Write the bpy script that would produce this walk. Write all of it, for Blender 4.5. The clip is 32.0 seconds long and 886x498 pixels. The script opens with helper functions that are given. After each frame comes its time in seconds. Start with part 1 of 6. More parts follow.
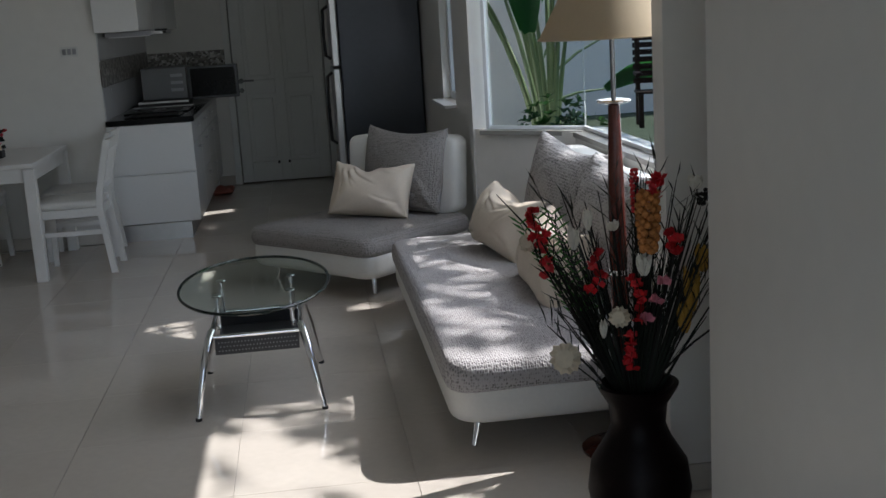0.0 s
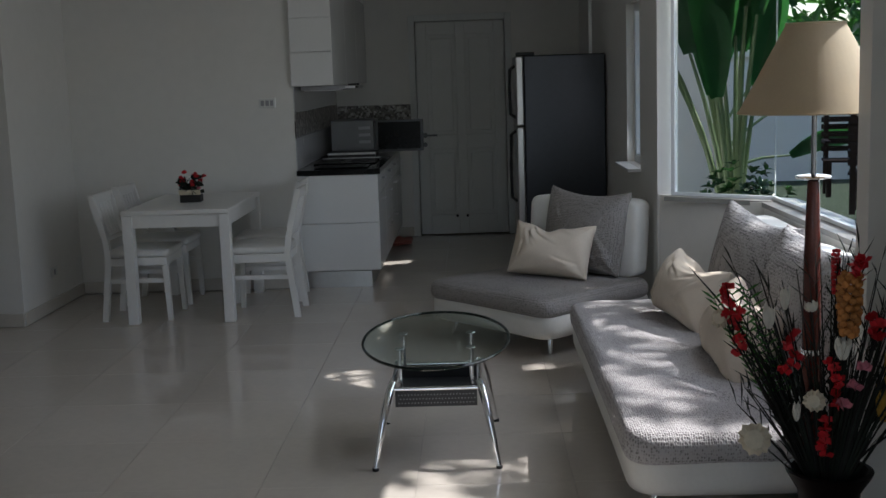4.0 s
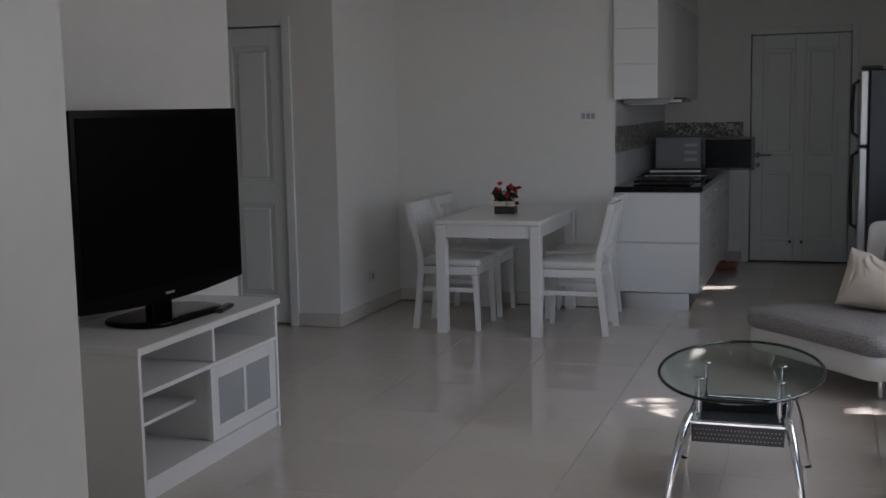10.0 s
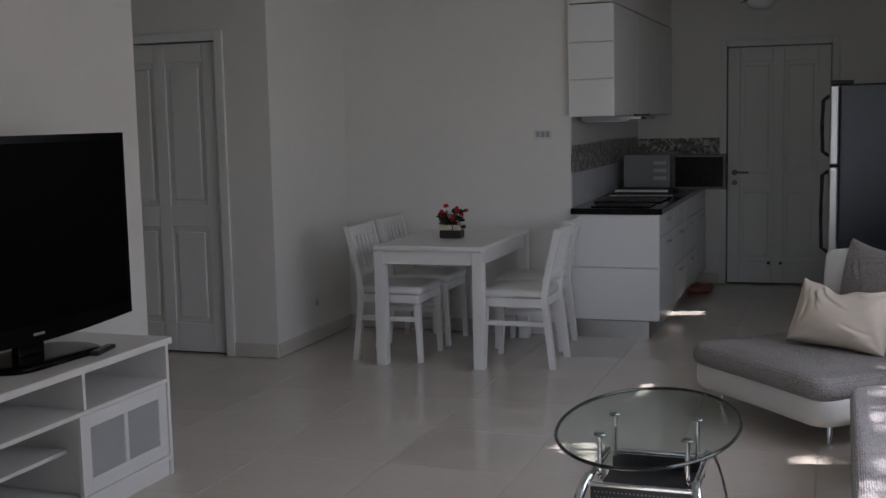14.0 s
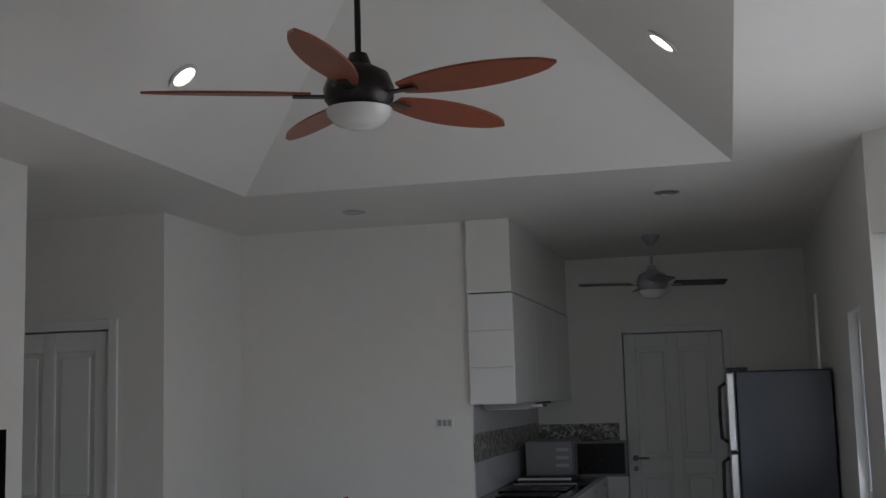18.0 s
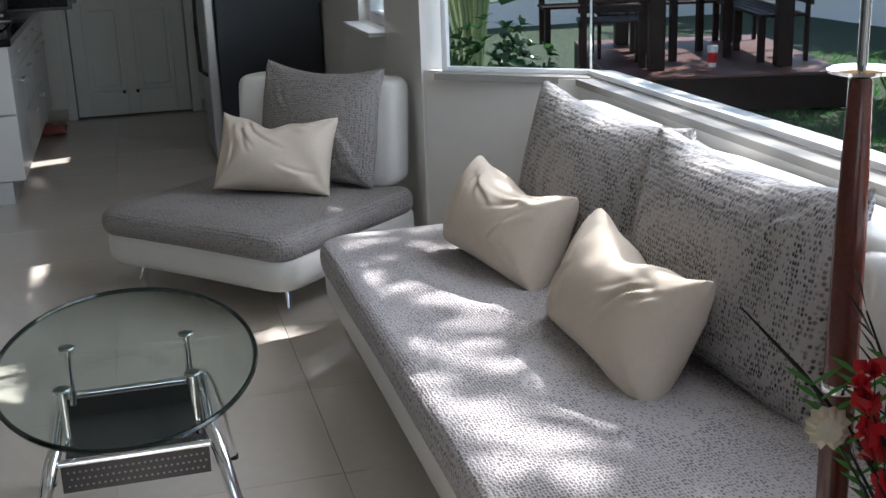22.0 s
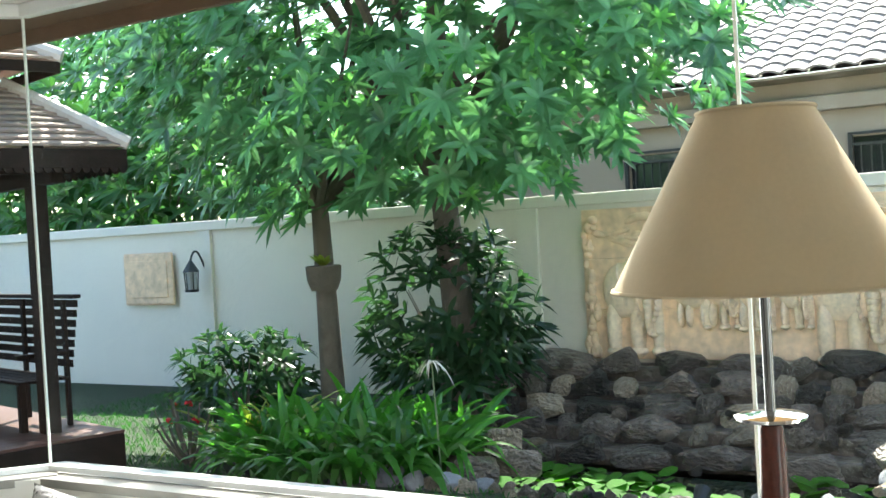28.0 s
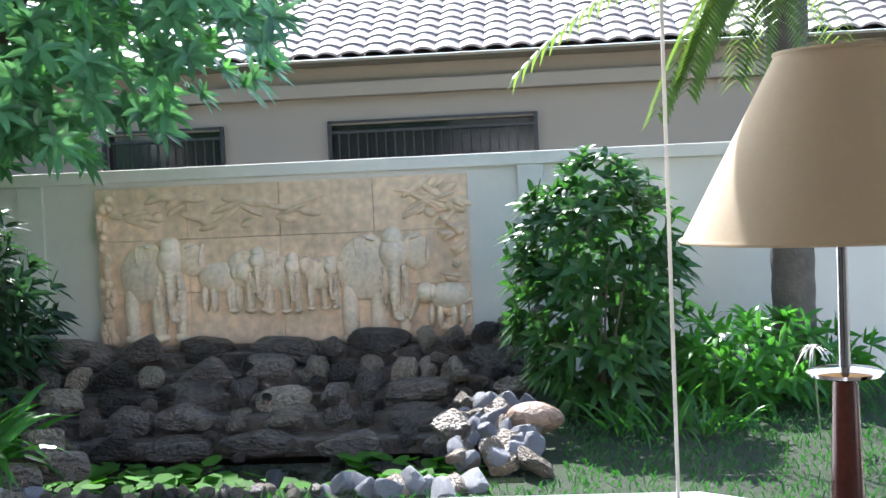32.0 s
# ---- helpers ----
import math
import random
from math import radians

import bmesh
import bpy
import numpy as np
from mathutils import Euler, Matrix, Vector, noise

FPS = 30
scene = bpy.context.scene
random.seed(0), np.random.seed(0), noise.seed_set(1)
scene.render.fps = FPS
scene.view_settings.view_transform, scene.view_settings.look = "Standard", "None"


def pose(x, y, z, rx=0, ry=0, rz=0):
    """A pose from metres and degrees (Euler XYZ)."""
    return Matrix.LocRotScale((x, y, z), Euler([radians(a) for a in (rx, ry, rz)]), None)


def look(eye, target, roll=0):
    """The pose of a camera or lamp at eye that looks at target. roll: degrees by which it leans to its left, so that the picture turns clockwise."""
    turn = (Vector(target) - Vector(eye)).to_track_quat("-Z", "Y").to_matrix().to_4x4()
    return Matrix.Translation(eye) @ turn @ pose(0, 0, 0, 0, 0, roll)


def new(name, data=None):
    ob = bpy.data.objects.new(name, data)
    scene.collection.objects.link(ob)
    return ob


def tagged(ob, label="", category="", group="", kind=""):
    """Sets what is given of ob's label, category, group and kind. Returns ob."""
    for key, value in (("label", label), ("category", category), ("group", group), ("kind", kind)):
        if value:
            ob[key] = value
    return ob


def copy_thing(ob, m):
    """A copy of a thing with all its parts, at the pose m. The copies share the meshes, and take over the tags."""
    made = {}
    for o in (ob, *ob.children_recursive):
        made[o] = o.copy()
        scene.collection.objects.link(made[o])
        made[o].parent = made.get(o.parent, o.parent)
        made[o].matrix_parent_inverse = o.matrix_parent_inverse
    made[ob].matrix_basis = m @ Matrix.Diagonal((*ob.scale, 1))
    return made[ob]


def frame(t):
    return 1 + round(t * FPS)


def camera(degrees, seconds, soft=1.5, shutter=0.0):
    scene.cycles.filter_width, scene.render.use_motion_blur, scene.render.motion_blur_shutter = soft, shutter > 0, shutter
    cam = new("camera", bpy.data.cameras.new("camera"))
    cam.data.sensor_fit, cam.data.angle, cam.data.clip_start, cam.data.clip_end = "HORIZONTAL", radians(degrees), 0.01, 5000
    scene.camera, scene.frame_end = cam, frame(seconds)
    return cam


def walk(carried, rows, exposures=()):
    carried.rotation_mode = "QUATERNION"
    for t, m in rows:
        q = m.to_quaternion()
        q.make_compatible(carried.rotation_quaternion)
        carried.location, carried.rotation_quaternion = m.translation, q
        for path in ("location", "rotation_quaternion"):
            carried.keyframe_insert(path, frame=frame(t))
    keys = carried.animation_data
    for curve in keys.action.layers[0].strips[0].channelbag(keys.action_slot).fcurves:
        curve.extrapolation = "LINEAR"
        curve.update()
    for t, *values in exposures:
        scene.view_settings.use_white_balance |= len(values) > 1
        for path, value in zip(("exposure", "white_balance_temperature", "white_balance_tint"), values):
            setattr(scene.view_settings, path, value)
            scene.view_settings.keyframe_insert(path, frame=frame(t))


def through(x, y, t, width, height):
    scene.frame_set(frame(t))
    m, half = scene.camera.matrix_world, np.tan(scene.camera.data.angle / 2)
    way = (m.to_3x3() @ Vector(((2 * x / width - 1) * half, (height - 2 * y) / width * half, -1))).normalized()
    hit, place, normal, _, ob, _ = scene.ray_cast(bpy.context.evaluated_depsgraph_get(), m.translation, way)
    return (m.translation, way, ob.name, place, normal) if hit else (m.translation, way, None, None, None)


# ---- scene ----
cam = camera(42.40, 32.0)
PATH = [
    (0, (0.201, -0.201, 1.494), (0.4280, 1.7449, 1.0900), -3.51),
    (0.5, (0.174, -0.209, 1.502), (0.3719, 1.7453, 1.1253), -3.05),
    (1, (0.155, -0.217, 1.510), (0.3132, 1.7484, 1.1742), -2.49),
    (1.5, (0.145, -0.224, 1.522), (0.2518, 1.7462, 1.1951), -1.96),
    (2, (0.149, -0.218, 1.521), (0.2431, 1.7543, 1.2008), -1.62),
    (2.5, (0.154, -0.214, 1.523), (0.2151, 1.7601, 1.2113), -2.00),
    (3, (0.145, -0.221, 1.529), (0.1766, 1.7551, 1.2231), -1.92),
    (3.5, (0.137, -0.227, 1.539), (0.1225, 1.7502, 1.2371), -1.75),
    (5.5, (0.121, -0.200, 1.512), (-0.0561, 1.7722, 1.2279), -2.22),
    (6, (0.110, -0.188, 1.510), (-0.1197, 1.7794, 1.2338), -1.72),
    (6.5, (0.105, -0.177, 1.485), (-0.1919, 1.7839, 1.2236), -1.76),
    (7, (0.118, -0.165, 1.471), (-0.2459, 1.7859, 1.2199), -1.90),
    (7.5, (0.139, -0.163, 1.469), (-0.2358, 1.7857, 1.2203), -2.36),
    (8, (0.141, -0.153, 1.490), (-0.2610, 1.7918, 1.2528), -2.23),
    (8.5, (0.149, -0.145, 1.467), (-0.3069, 1.7903, 1.2508), -1.64),
    (9, (0.173, -0.154, 1.464), (-0.3089, 1.7749, 1.2511), -1.55),
    (9.5, (0.197, -0.084, 1.458), (-0.3397, 1.8289, 1.2324), -2.40),
    (10, (0.230, 0.042, 1.469), (-0.3977, 1.9254, 1.2225), -1.12),
    (10.5, (0.236, 0.117, 1.473), (-0.3776, 2.0057, 1.2342), -1.99),
    (11, (0.293, 0.190, 1.453), (-0.4474, 2.0344, 1.2285), -2.00),
    (11.5, (0.431, 0.268, 1.459), (-0.4112, 2.0678, 1.2294), -1.63),
    (12, (0.535, 0.324, 1.464), (-0.3516, 2.0987, 1.2089), -1.34),
    (12.5, (0.538, 0.483, 1.458), (-0.2784, 2.2850, 1.1653), 0.71),
    (13, (0.527, 0.594, 1.487), (-0.2846, 2.4003, 1.2068), -0.97),
    (13.5, (0.530, 0.625, 1.491), (-0.2112, 2.4628, 1.2222), -1.24),
    (14, (0.566, 0.599, 1.520), (-0.0938, 2.4730, 1.2895), -1.27),
    (14.5, (0.476, 0.642, 1.513), (-0.1213, 2.5455, 1.3718), -1.05),
    (15, (0.540, 0.609, 1.503), (-0.0678, 2.5144, 1.4760), -1.03),
    (15.5, (0.387, 0.676, 1.554), (-0.1665, 2.5963, 1.6310), -1.08),
    (17.5, (0.430, 0.612, 1.577), (-0.0461, 2.5287, 1.8921), -1.45),
    (18, (0.503, 0.674, 1.576), (0.0285, 2.6004, 1.8280), -1.58),
    (18.5, (0.559, 0.771, 1.609), (0.0900, 2.7120, 1.7251), -2.19),
    (19, (0.528, 0.866, 1.602), (0.0944, 2.8177, 1.5669), -1.54),
    (19.5, (0.612, 0.966, 1.594), (0.1999, 2.9109, 1.3808), -1.38),
    (20, (0.502, 1.169, 1.544), (0.2539, 3.1304, 1.2434), -1.67),
    (20.5, (0.411, 1.322, 1.502), (0.3102, 3.2761, 1.0888), -2.18),
    (21, (0.323, 1.515, 1.450), (0.3458, 3.4617, 0.9925), -1.66),
    (21.5, (0.248, 1.673, 1.451), (0.4317, 3.5928, 0.9216), -0.51),
    (22, (0.046, 1.753, 1.467), (0.5341, 3.6059, 0.8925), -2.08),
    (22.5, (-0.121, 1.818, 1.463), (0.4929, 3.6180, 0.8457), -3.69),
    (23, (-0.215, 1.938, 1.444), (0.5636, 3.6656, 0.8021), -2.98),
    (23.5, (-0.308, 2.044, 1.481), (0.5999, 3.7252, 0.8888), -2.21),
    (24, (-0.434, 2.087, 1.512), (0.6654, 3.7168, 1.1426), -1.92),
    (24.5, (-0.378, 2.126, 1.513), (0.7734, 3.7527, 1.3415), -1.50),
    (26.5, (-0.473, 2.414, 1.528), (0.9087, 3.8595, 1.4779), -0.60),
    (27, (-0.527, 2.581, 1.523), (1.0061, 3.8656, 1.5121), -1.35),
    (27.5, (-0.592, 2.717, 1.520), (1.0464, 3.8638, 1.4709), -2.59),
    (28, (-0.553, 2.848, 1.502), (1.1284, 3.9305, 1.4703), -3.28),
    (28.5, (-0.490, 2.965, 1.500), (1.2126, 4.0127, 1.4330), -2.36),
    (29, (-0.519, 3.098, 1.504), (1.2743, 3.9804, 1.4397), -0.97),
    (29.5, (-0.545, 3.270, 1.516), (1.3294, 3.9622, 1.4425), -3.38),
    (30, (-0.615, 3.409, 1.499), (1.2758, 4.0535, 1.4047), -1.93),
    (30.5, (-0.499, 3.525, 1.486), (1.4294, 4.0481, 1.4032), -2.19),
    (31, (-0.476, 3.604, 1.480), (1.4838, 3.9884, 1.3753), -1.17),
    (31.5, (-0.501, 3.741, 1.483), (1.4835, 3.9566, 1.3589), -2.05),
    (32, (-0.530, 3.848, 1.484), (1.4616, 4.0024, 1.3802), -2.59),
]
EXPOSURES = [(0, 0.5, 6060, 13), (3, 0.43, 6060, 13), (8, 0.36, 6060, 16), (9, 0.68, 6050, 18), (12, 0.85, 6120, 21), (15, 0.8, 6170, 20), (18, 0.83, 6040, 18), (19, 1.0, 6070, 19), (20, 1.14, 6000, 19), (21, 1.2, 6060, 17), (22, 1.24, 6060, 14), (23, 1.18, 6060, 12), (24.5, 1.42, 6300, 7), (27, 2.05, 6800, 4), (28, 2.15, 6680, 4), (29, 2.27, 6450, 9), (30, 2.05, 6220, 12), (31, 1.83, 6130, 16), (32, 1.71, 6060, 16)]
walk(cam, [(t, look(eye, target, roll)) for t, eye, target, roll in PATH], EXPOSURES)

# ---- light ----
world = bpy.data.worlds.new("sky")
scene.world = world
world.use_nodes = True
wn = world.node_tree.nodes
sky = wn.new("ShaderNodeTexSky")
sky.sky_type = "NISHITA"
sky.sun_disc = False
SUN_AZ, SUN_EL = radians(18), radians(46)      # azimuth from +x towards +y
sky.sun_elevation = SUN_EL
sky.sun_rotation = radians(90) - SUN_AZ
wn["Background"].inputs[1].default_value = 0.15
world.node_tree.links.new(sky.outputs[0], wn["Background"].inputs[0])
sun_way = Vector((math.cos(SUN_EL) * math.cos(SUN_AZ), math.cos(SUN_EL) * math.sin(SUN_AZ), math.sin(SUN_EL)))
sun = new("sun", bpy.data.lights.new("sun", "SUN"))
sun.data.energy, sun.data.angle, sun.data.color = 5.0, radians(0.5), (1, 0.95, 0.87)
sun.matrix_world = look(sun_way * 30, (0, 0, 0))


def opening_lamp(name, place, toward, w, h, watts):
    ob = new(name, bpy.data.lights.new(name, "AREA"))
    ob.data.shape, ob.data.size, ob.data.size_y = "RECTANGLE", w, h
    ob.data.energy, ob.data.color = watts, (0.97, 0.99, 0.96)
    ob.matrix_world = look(place, toward)


opening_lamp("bay_daylight", (1.60, 4.75, 1.58), (0, 4.75, 1.3), 2.2, 1.3, 11)
# added fill from an unseen opening behind the camera, brightens the near room
opening_lamp("doorway_daylight", (-0.15, -2.07, 1.15), (-0.15, 0, 1.15), 1.7, 2.1, 5)
opening_lamp("side_daylight", (1.12, 7.22, 1.5), (0, 7.22, 1.3), 0.55, 1.0, 1)


# ---- materials ----
def mat(name, color, rough=0.5, metal=0.0, var=0.12, scale=6.0, bump=0.05, bscale=60.0, dist=0.002, island=0.0, obj=0.0, **k):
    """A procedural surface: colour varied at two scales, and a fine relief."""
    m = bpy.data.materials.new(name)
    m.use_nodes = True
    n, l = m.node_tree.nodes, m.node_tree.links
    b = n["Principled BSDF"]
    b.inputs["Roughness"].default_value = rough
    b.inputs["Metallic"].default_value = metal
    for key, v in k.items():
        b.inputs[key.replace("_", " ")].default_value = v
    co = n.new("ShaderNodeTexCoord")
    base = (*color, 1)
    val = None
    if var:
        a, c = n.new("ShaderNodeTexNoise"), n.new("ShaderNodeTexNoise")
        a.inputs["Scale"].default_value, c.inputs["Scale"].default_value = scale, scale * 9
        a.inputs["Detail"].default_value = c.inputs["Detail"].default_value = 4
        l.new(co.outputs["Object"], a.inputs["Vector"])
        l.new(co.outputs["Object"], c.inputs["Vector"])
        mx = n.new("ShaderNodeMath")
        mx.operation = "ADD"
        l.new(a.outputs[0], mx.inputs[0])
        l.new(c.outputs[0], mx.inputs[1])
        mr = n.new("ShaderNodeMapRange")
        mr.inputs[1].default_value, mr.inputs[2].default_value = 0.6, 1.4
        mr.inputs[3].default_value, mr.inputs[4].default_value = 1 - var, 1 + var
        l.new(mx.outputs[0], mr.inputs[0])
        val = mr.outputs[0]
    for amount, node, out in ((island, "ShaderNodeNewGeometry", "Random Per Island"), (obj, "ShaderNodeObjectInfo", "Random")):
        if amount:
            g = n.new(node)
            r = n.new("ShaderNodeMapRange")
            r.inputs[3].default_value, r.inputs[4].default_value = 1 - amount, 1 + amount
            l.new(g.outputs[out], r.inputs[0])
            if val is None:
                val = r.outputs[0]
            else:
                mm = n.new("ShaderNodeMath")
                mm.operation = "MULTIPLY"
                l.new(val, mm.inputs[0])
                l.new(r.outputs[0], mm.inputs[1])
                val = mm.outputs[0]
    if val is not None:
        hsv = n.new("ShaderNodeHueSaturation")
        hsv.inputs["Color"].default_value = base
        l.new(val, hsv.inputs["Value"])
        l.new(hsv.outputs[0], b.inputs["Base Color"])
    else:
        b.inputs["Base Color"].default_value = base
    if bump:
        t, bp = n.new("ShaderNodeTexNoise"), n.new("ShaderNodeBump")
        t.inputs["Scale"].default_value = bscale
        t.inputs["Detail"].default_value = 3
        bp.inputs["Strength"].default_value, bp.inputs["Distance"].default_value = bump * 4, dist
        l.new(co.outputs["Object"], t.inputs["Vector"])
        l.new(t.outputs[0], bp.inputs["Height"])
        l.new(bp.outputs[0], b.inputs["Normal"])
    return m


def knit(name, light, dark, amount, stitch=(150, 76, 50)):
    """A chunky knitted cloth: columns of pale stitches with small dark gaps between them."""
    m = mat(name, light, 0.95, var=0)
    n, l = m.node_tree.nodes, m.node_tree.links
    b = n["Principled BSDF"]
    co = n.new("ShaderNodeTexCoord")
    mp = n.new("ShaderNodeMapping")
    mp.inputs["Scale"].default_value = stitch
    v = n.new("ShaderNodeTexVoronoi")
    v.inputs["Scale"].default_value, v.inputs["Randomness"].default_value = 1.0, 0.55
    l.new(co.outputs["Object"], mp.inputs[0])
    l.new(mp.outputs[0], v.inputs["Vector"])
    ramp = n.new("ShaderNodeValToRGB")
    ramp.color_ramp.elements[0].position, ramp.color_ramp.elements[1].position = 0.28, 0.48
    ramp.color_ramp.elements[0].color, ramp.color_ramp.elements[1].color = (*dark, 1), (*light, 1)
    l.new(v.outputs["Distance"], ramp.inputs[0])
    sep = n.new("ShaderNodeSeparateColor")
    l.new(v.outputs["Color"], sep.inputs[0])
    big = n.new("ShaderNodeTexNoise")
    big.inputs["Scale"].default_value = 9
    l.new(co.outputs["Object"], big.inputs["Vector"])
    add = n.new("ShaderNodeMath")
    add.operation = "MULTIPLY_ADD"
    add.inputs[1].default_value = 0.45
    l.new(sep.outputs[0], add.inputs[0])
    l.new(big.outputs[0], add.inputs[2])
    r = n.new("ShaderNodeMapRange")
    r.inputs[1].default_value, r.inputs[2].default_value, r.inputs[3].default_value, r.inputs[4].default_value = 0.45, 0.95, amount * 0.35, amount
    l.new(add.outputs[0], r.inputs[0])
    mix = n.new("ShaderNodeMix")
    mix.data_type = "RGBA"
    mix.inputs["A"].default_value = (*light, 1)
    l.new(r.outputs[0], mix.inputs["Factor"])
    l.new(ramp.outputs[0], mix.inputs["B"])
    l.new(mix.outputs["Result"], b.inputs["Base Color"])
    bp = n.new("ShaderNodeBump")
    bp.inputs["Strength"].default_value, bp.inputs["Distance"].default_value = 0.8, 0.006
    l.new(v.outputs["Distance"], bp.inputs["Height"])
    l.new(bp.outputs[0], b.inputs["Normal"])
    return m


def glass(name, tint=(1, 1, 1), rough=0.0):
    m = bpy.data.materials.new(name)
    m.use_nodes = True
    b = m.node_tree.nodes["Principled BSDF"]
    b.inputs["Base Color"].default_value = (*tint, 1)
    b.inputs["Roughness"].default_value = rough
    b.inputs["Transmission Weight"].default_value = 1
    b.inputs["IOR"].default_value = 1.45
    return m


def pane_glass(name, tint=(0.97, 0.99, 0.98), mirror=0.005):
    """Thin window glass: clear, with a faint mirror."""
    m = bpy.data.materials.new(name)
    m.use_nodes = True
    n, l = m.node_tree.nodes, m.node_tree.links
    n.remove(n["Principled BSDF"])
    t, g, mix = n.new("ShaderNodeBsdfTransparent"), n.new("ShaderNodeBsdfGlossy"), n.new("ShaderNodeMixShader")
    t.inputs[0].default_value = (*tint, 1)
    g.inputs["Roughness"].default_value = 0.01
    mix.inputs[0].default_value = mirror
    l.new(t.outputs[0], mix.inputs[1])
    l.new(g.outputs[0], mix.inputs[2])
    l.new(mix.outputs[0], n["Material Output"].inputs[0])
    return m


def tiles_material(name, color):
    m = mat(name, color, 0.07, var=0.05, scale=3, bump=0.006, bscale=9, dist=0.001, obj=0.025)
    m.node_tree.nodes["Principled BSDF"].inputs["Specular IOR Level"].default_value = 0.6
    return m


def mosaic(name):
    """Small stone chips in greys, browns and white."""
    m = mat(name, (0.4, 0.4, 0.4), 0.3, var=0)
    n, l = m.node_tree.nodes, m.node_tree.links
    co, v, ramp = n.new("ShaderNodeTexCoord"), n.new("ShaderNodeTexVoronoi"), n.new("ShaderNodeValToRGB")
    v.inputs["Scale"].default_value = 45
    v.distance = "CHEBYCHEV"
    l.new(co.outputs["Object"], v.inputs["Vector"])
    e = ramp.color_ramp.elements
    e[0].color, e[1].color = (0.05, 0.045, 0.04, 1), (0.55, 0.53, 0.5, 1)
    e.new(0.5).color = (0.2, 0.18, 0.16, 1)
    sep = n.new("ShaderNodeSeparateColor")
    l.new(v.outputs["Color"], sep.inputs[0])
    l.new(sep.outputs[0], ramp.inputs[0])
    l.new(ramp.outputs[0], n["Principled BSDF"].inputs["Base Color"])
    return m


def leaf_mat(name, color, rough=0.4, spread=0.35, through=0.45):
    m = mat(name, color, rough, var=0.15, scale=5, bump=0, island=spread)
    b = m.node_tree.nodes["Principled BSDF"]
    b.inputs["Subsurface Weight"].default_value = 0.0
    n, l = m.node_tree.nodes, m.node_tree.links
    tr, mix = n.new("ShaderNodeBsdfTranslucent"), n.new("ShaderNodeMixShader")
    tr.inputs[0].default_value = (color[0] * 1.3, color[1] * 1.45, color[2] * 0.9, 1)
    mix.inputs[0].default_value = through
    l.new(b.outputs[0], mix.inputs[1])
    l.new(tr.outputs[0], mix.inputs[2])
    l.new(mix.outputs[0], n["Material Output"].inputs[0])
    return m


PAINT = mat("white_wall_paint", (0.78, 0.765, 0.73), 0.33, var=0.03, scale=1.5, bump=0.03, bscale=160)
CEIL = mat("ceiling_paint", (0.8, 0.79, 0.76), 0.6, var=0.02, scale=1.2, bump=0.02, bscale=120)
TILE = tiles_material("cream_porcelain", (0.61, 0.56, 0.50))
GROUT = mat("grout", (0.54, 0.51, 0.465), 0.6, var=0.1)
BASE = mat("skirting_tile", (0.6, 0.565, 0.51), 0.2, var=0.06)
LACQ = mat("white_lacquer", (0.8, 0.8, 0.79), 0.25, var=0.02, bump=0.01, bscale=30)
WHITEWOOD = mat("white_painted_wood", (0.8, 0.79, 0.77), 0.35, var=0.03, bump=0.02, bscale=90)
DOORM = mat("white_door_paint", (0.76, 0.77, 0.75), 0.38, var=0.03, bump=0.02, bscale=60)
GRANITE = mat("black_granite", (0.006, 0.006, 0.007), 0.1, var=0.5, scale=80, bump=0, Specular_IOR_Level=0.2)
STEEL = mat("brushed_steel", (0.55, 0.55, 0.56), 0.3, 1.0, var=0.06, scale=20, bump=0.01)
CHROME = mat("chrome", (0.85, 0.85, 0.87), 0.06, 1.0, var=0.02, bump=0)
# chrome with the dark reflections of the lamp pole put into its colour
DARKCHROME = mat("dark_reflection_chrome", (0.3, 0.3, 0.31), 0.12, 1.0, var=0.05, bump=0)
BLACKPL = mat("black_gloss_plastic", (0.003, 0.003, 0.0035), 0.2, var=0.1, bump=0, Specular_IOR_Level=0.12)
SCREEN = mat("dark_tv_screen", (0.002, 0.002, 0.0025), 0.3, var=0.05, bump=0, Specular_IOR_Level=0.04)
MATTEBLK = mat("matt_black", (0.02, 0.02, 0.021), 0.5, var=0.2)
FRIDGE = mat("slate_blue_steel", (0.055, 0.06, 0.072), 0.28, 0.6, var=0.08, scale=3, bump=0.02, bscale=25)
LEATHER = mat("white_leather", (0.74, 0.73, 0.70), 0.42, var=0.04, scale=8, bump=0.08, bscale=220, dist=0.001)
KNITG = knit("grey_knit", (0.42, 0.40, 0.395), (0.025, 0.022, 0.023), 1.0)
KNITS = knit("pale_grey_weave", (0.47, 0.45, 0.455), (0.07, 0.06, 0.06), 0.75, (128, 88, 85))
KNITC = knit("taupe_weave", (0.32, 0.30, 0.29), (0.10, 0.09, 0.085), 0.75, (100, 100, 85))
BEIGE = mat("beige_cotton", (0.68, 0.59, 0.485), 0.9, var=0.05, scale=10, bump=0.1, bscale=300, dist=0.001)
PERF = mat("perforated_black_metal", (0.025, 0.025, 0.027), 0.35, 0.3, var=0.2)
FROST = mat("frosted_grey_glass", (0.38, 0.40, 0.41), 0.35, var=0.04, bump=0)
TOPGLASS = pane_glass("green_table_glass", (0.90, 0.95, 0.93), 0.09)
GLASSRIM = mat("dark_green_glass_edge", (0.012, 0.022, 0.019), 0.1, var=0.1, bump=0)
WINGLASS = pane_glass("window_glass")
SILLM = mat("pale_stone_sill", (0.27, 0.26, 0.24), 0.4, var=0.06)
ALU = mat("white_aluminium", (0.78, 0.8, 0.82), 0.35, var=0.02, bump=0)
MAHOG = mat("mahogany", (0.085, 0.02, 0.014), 0.22, var=0.3, scale=12, bump=0.02)
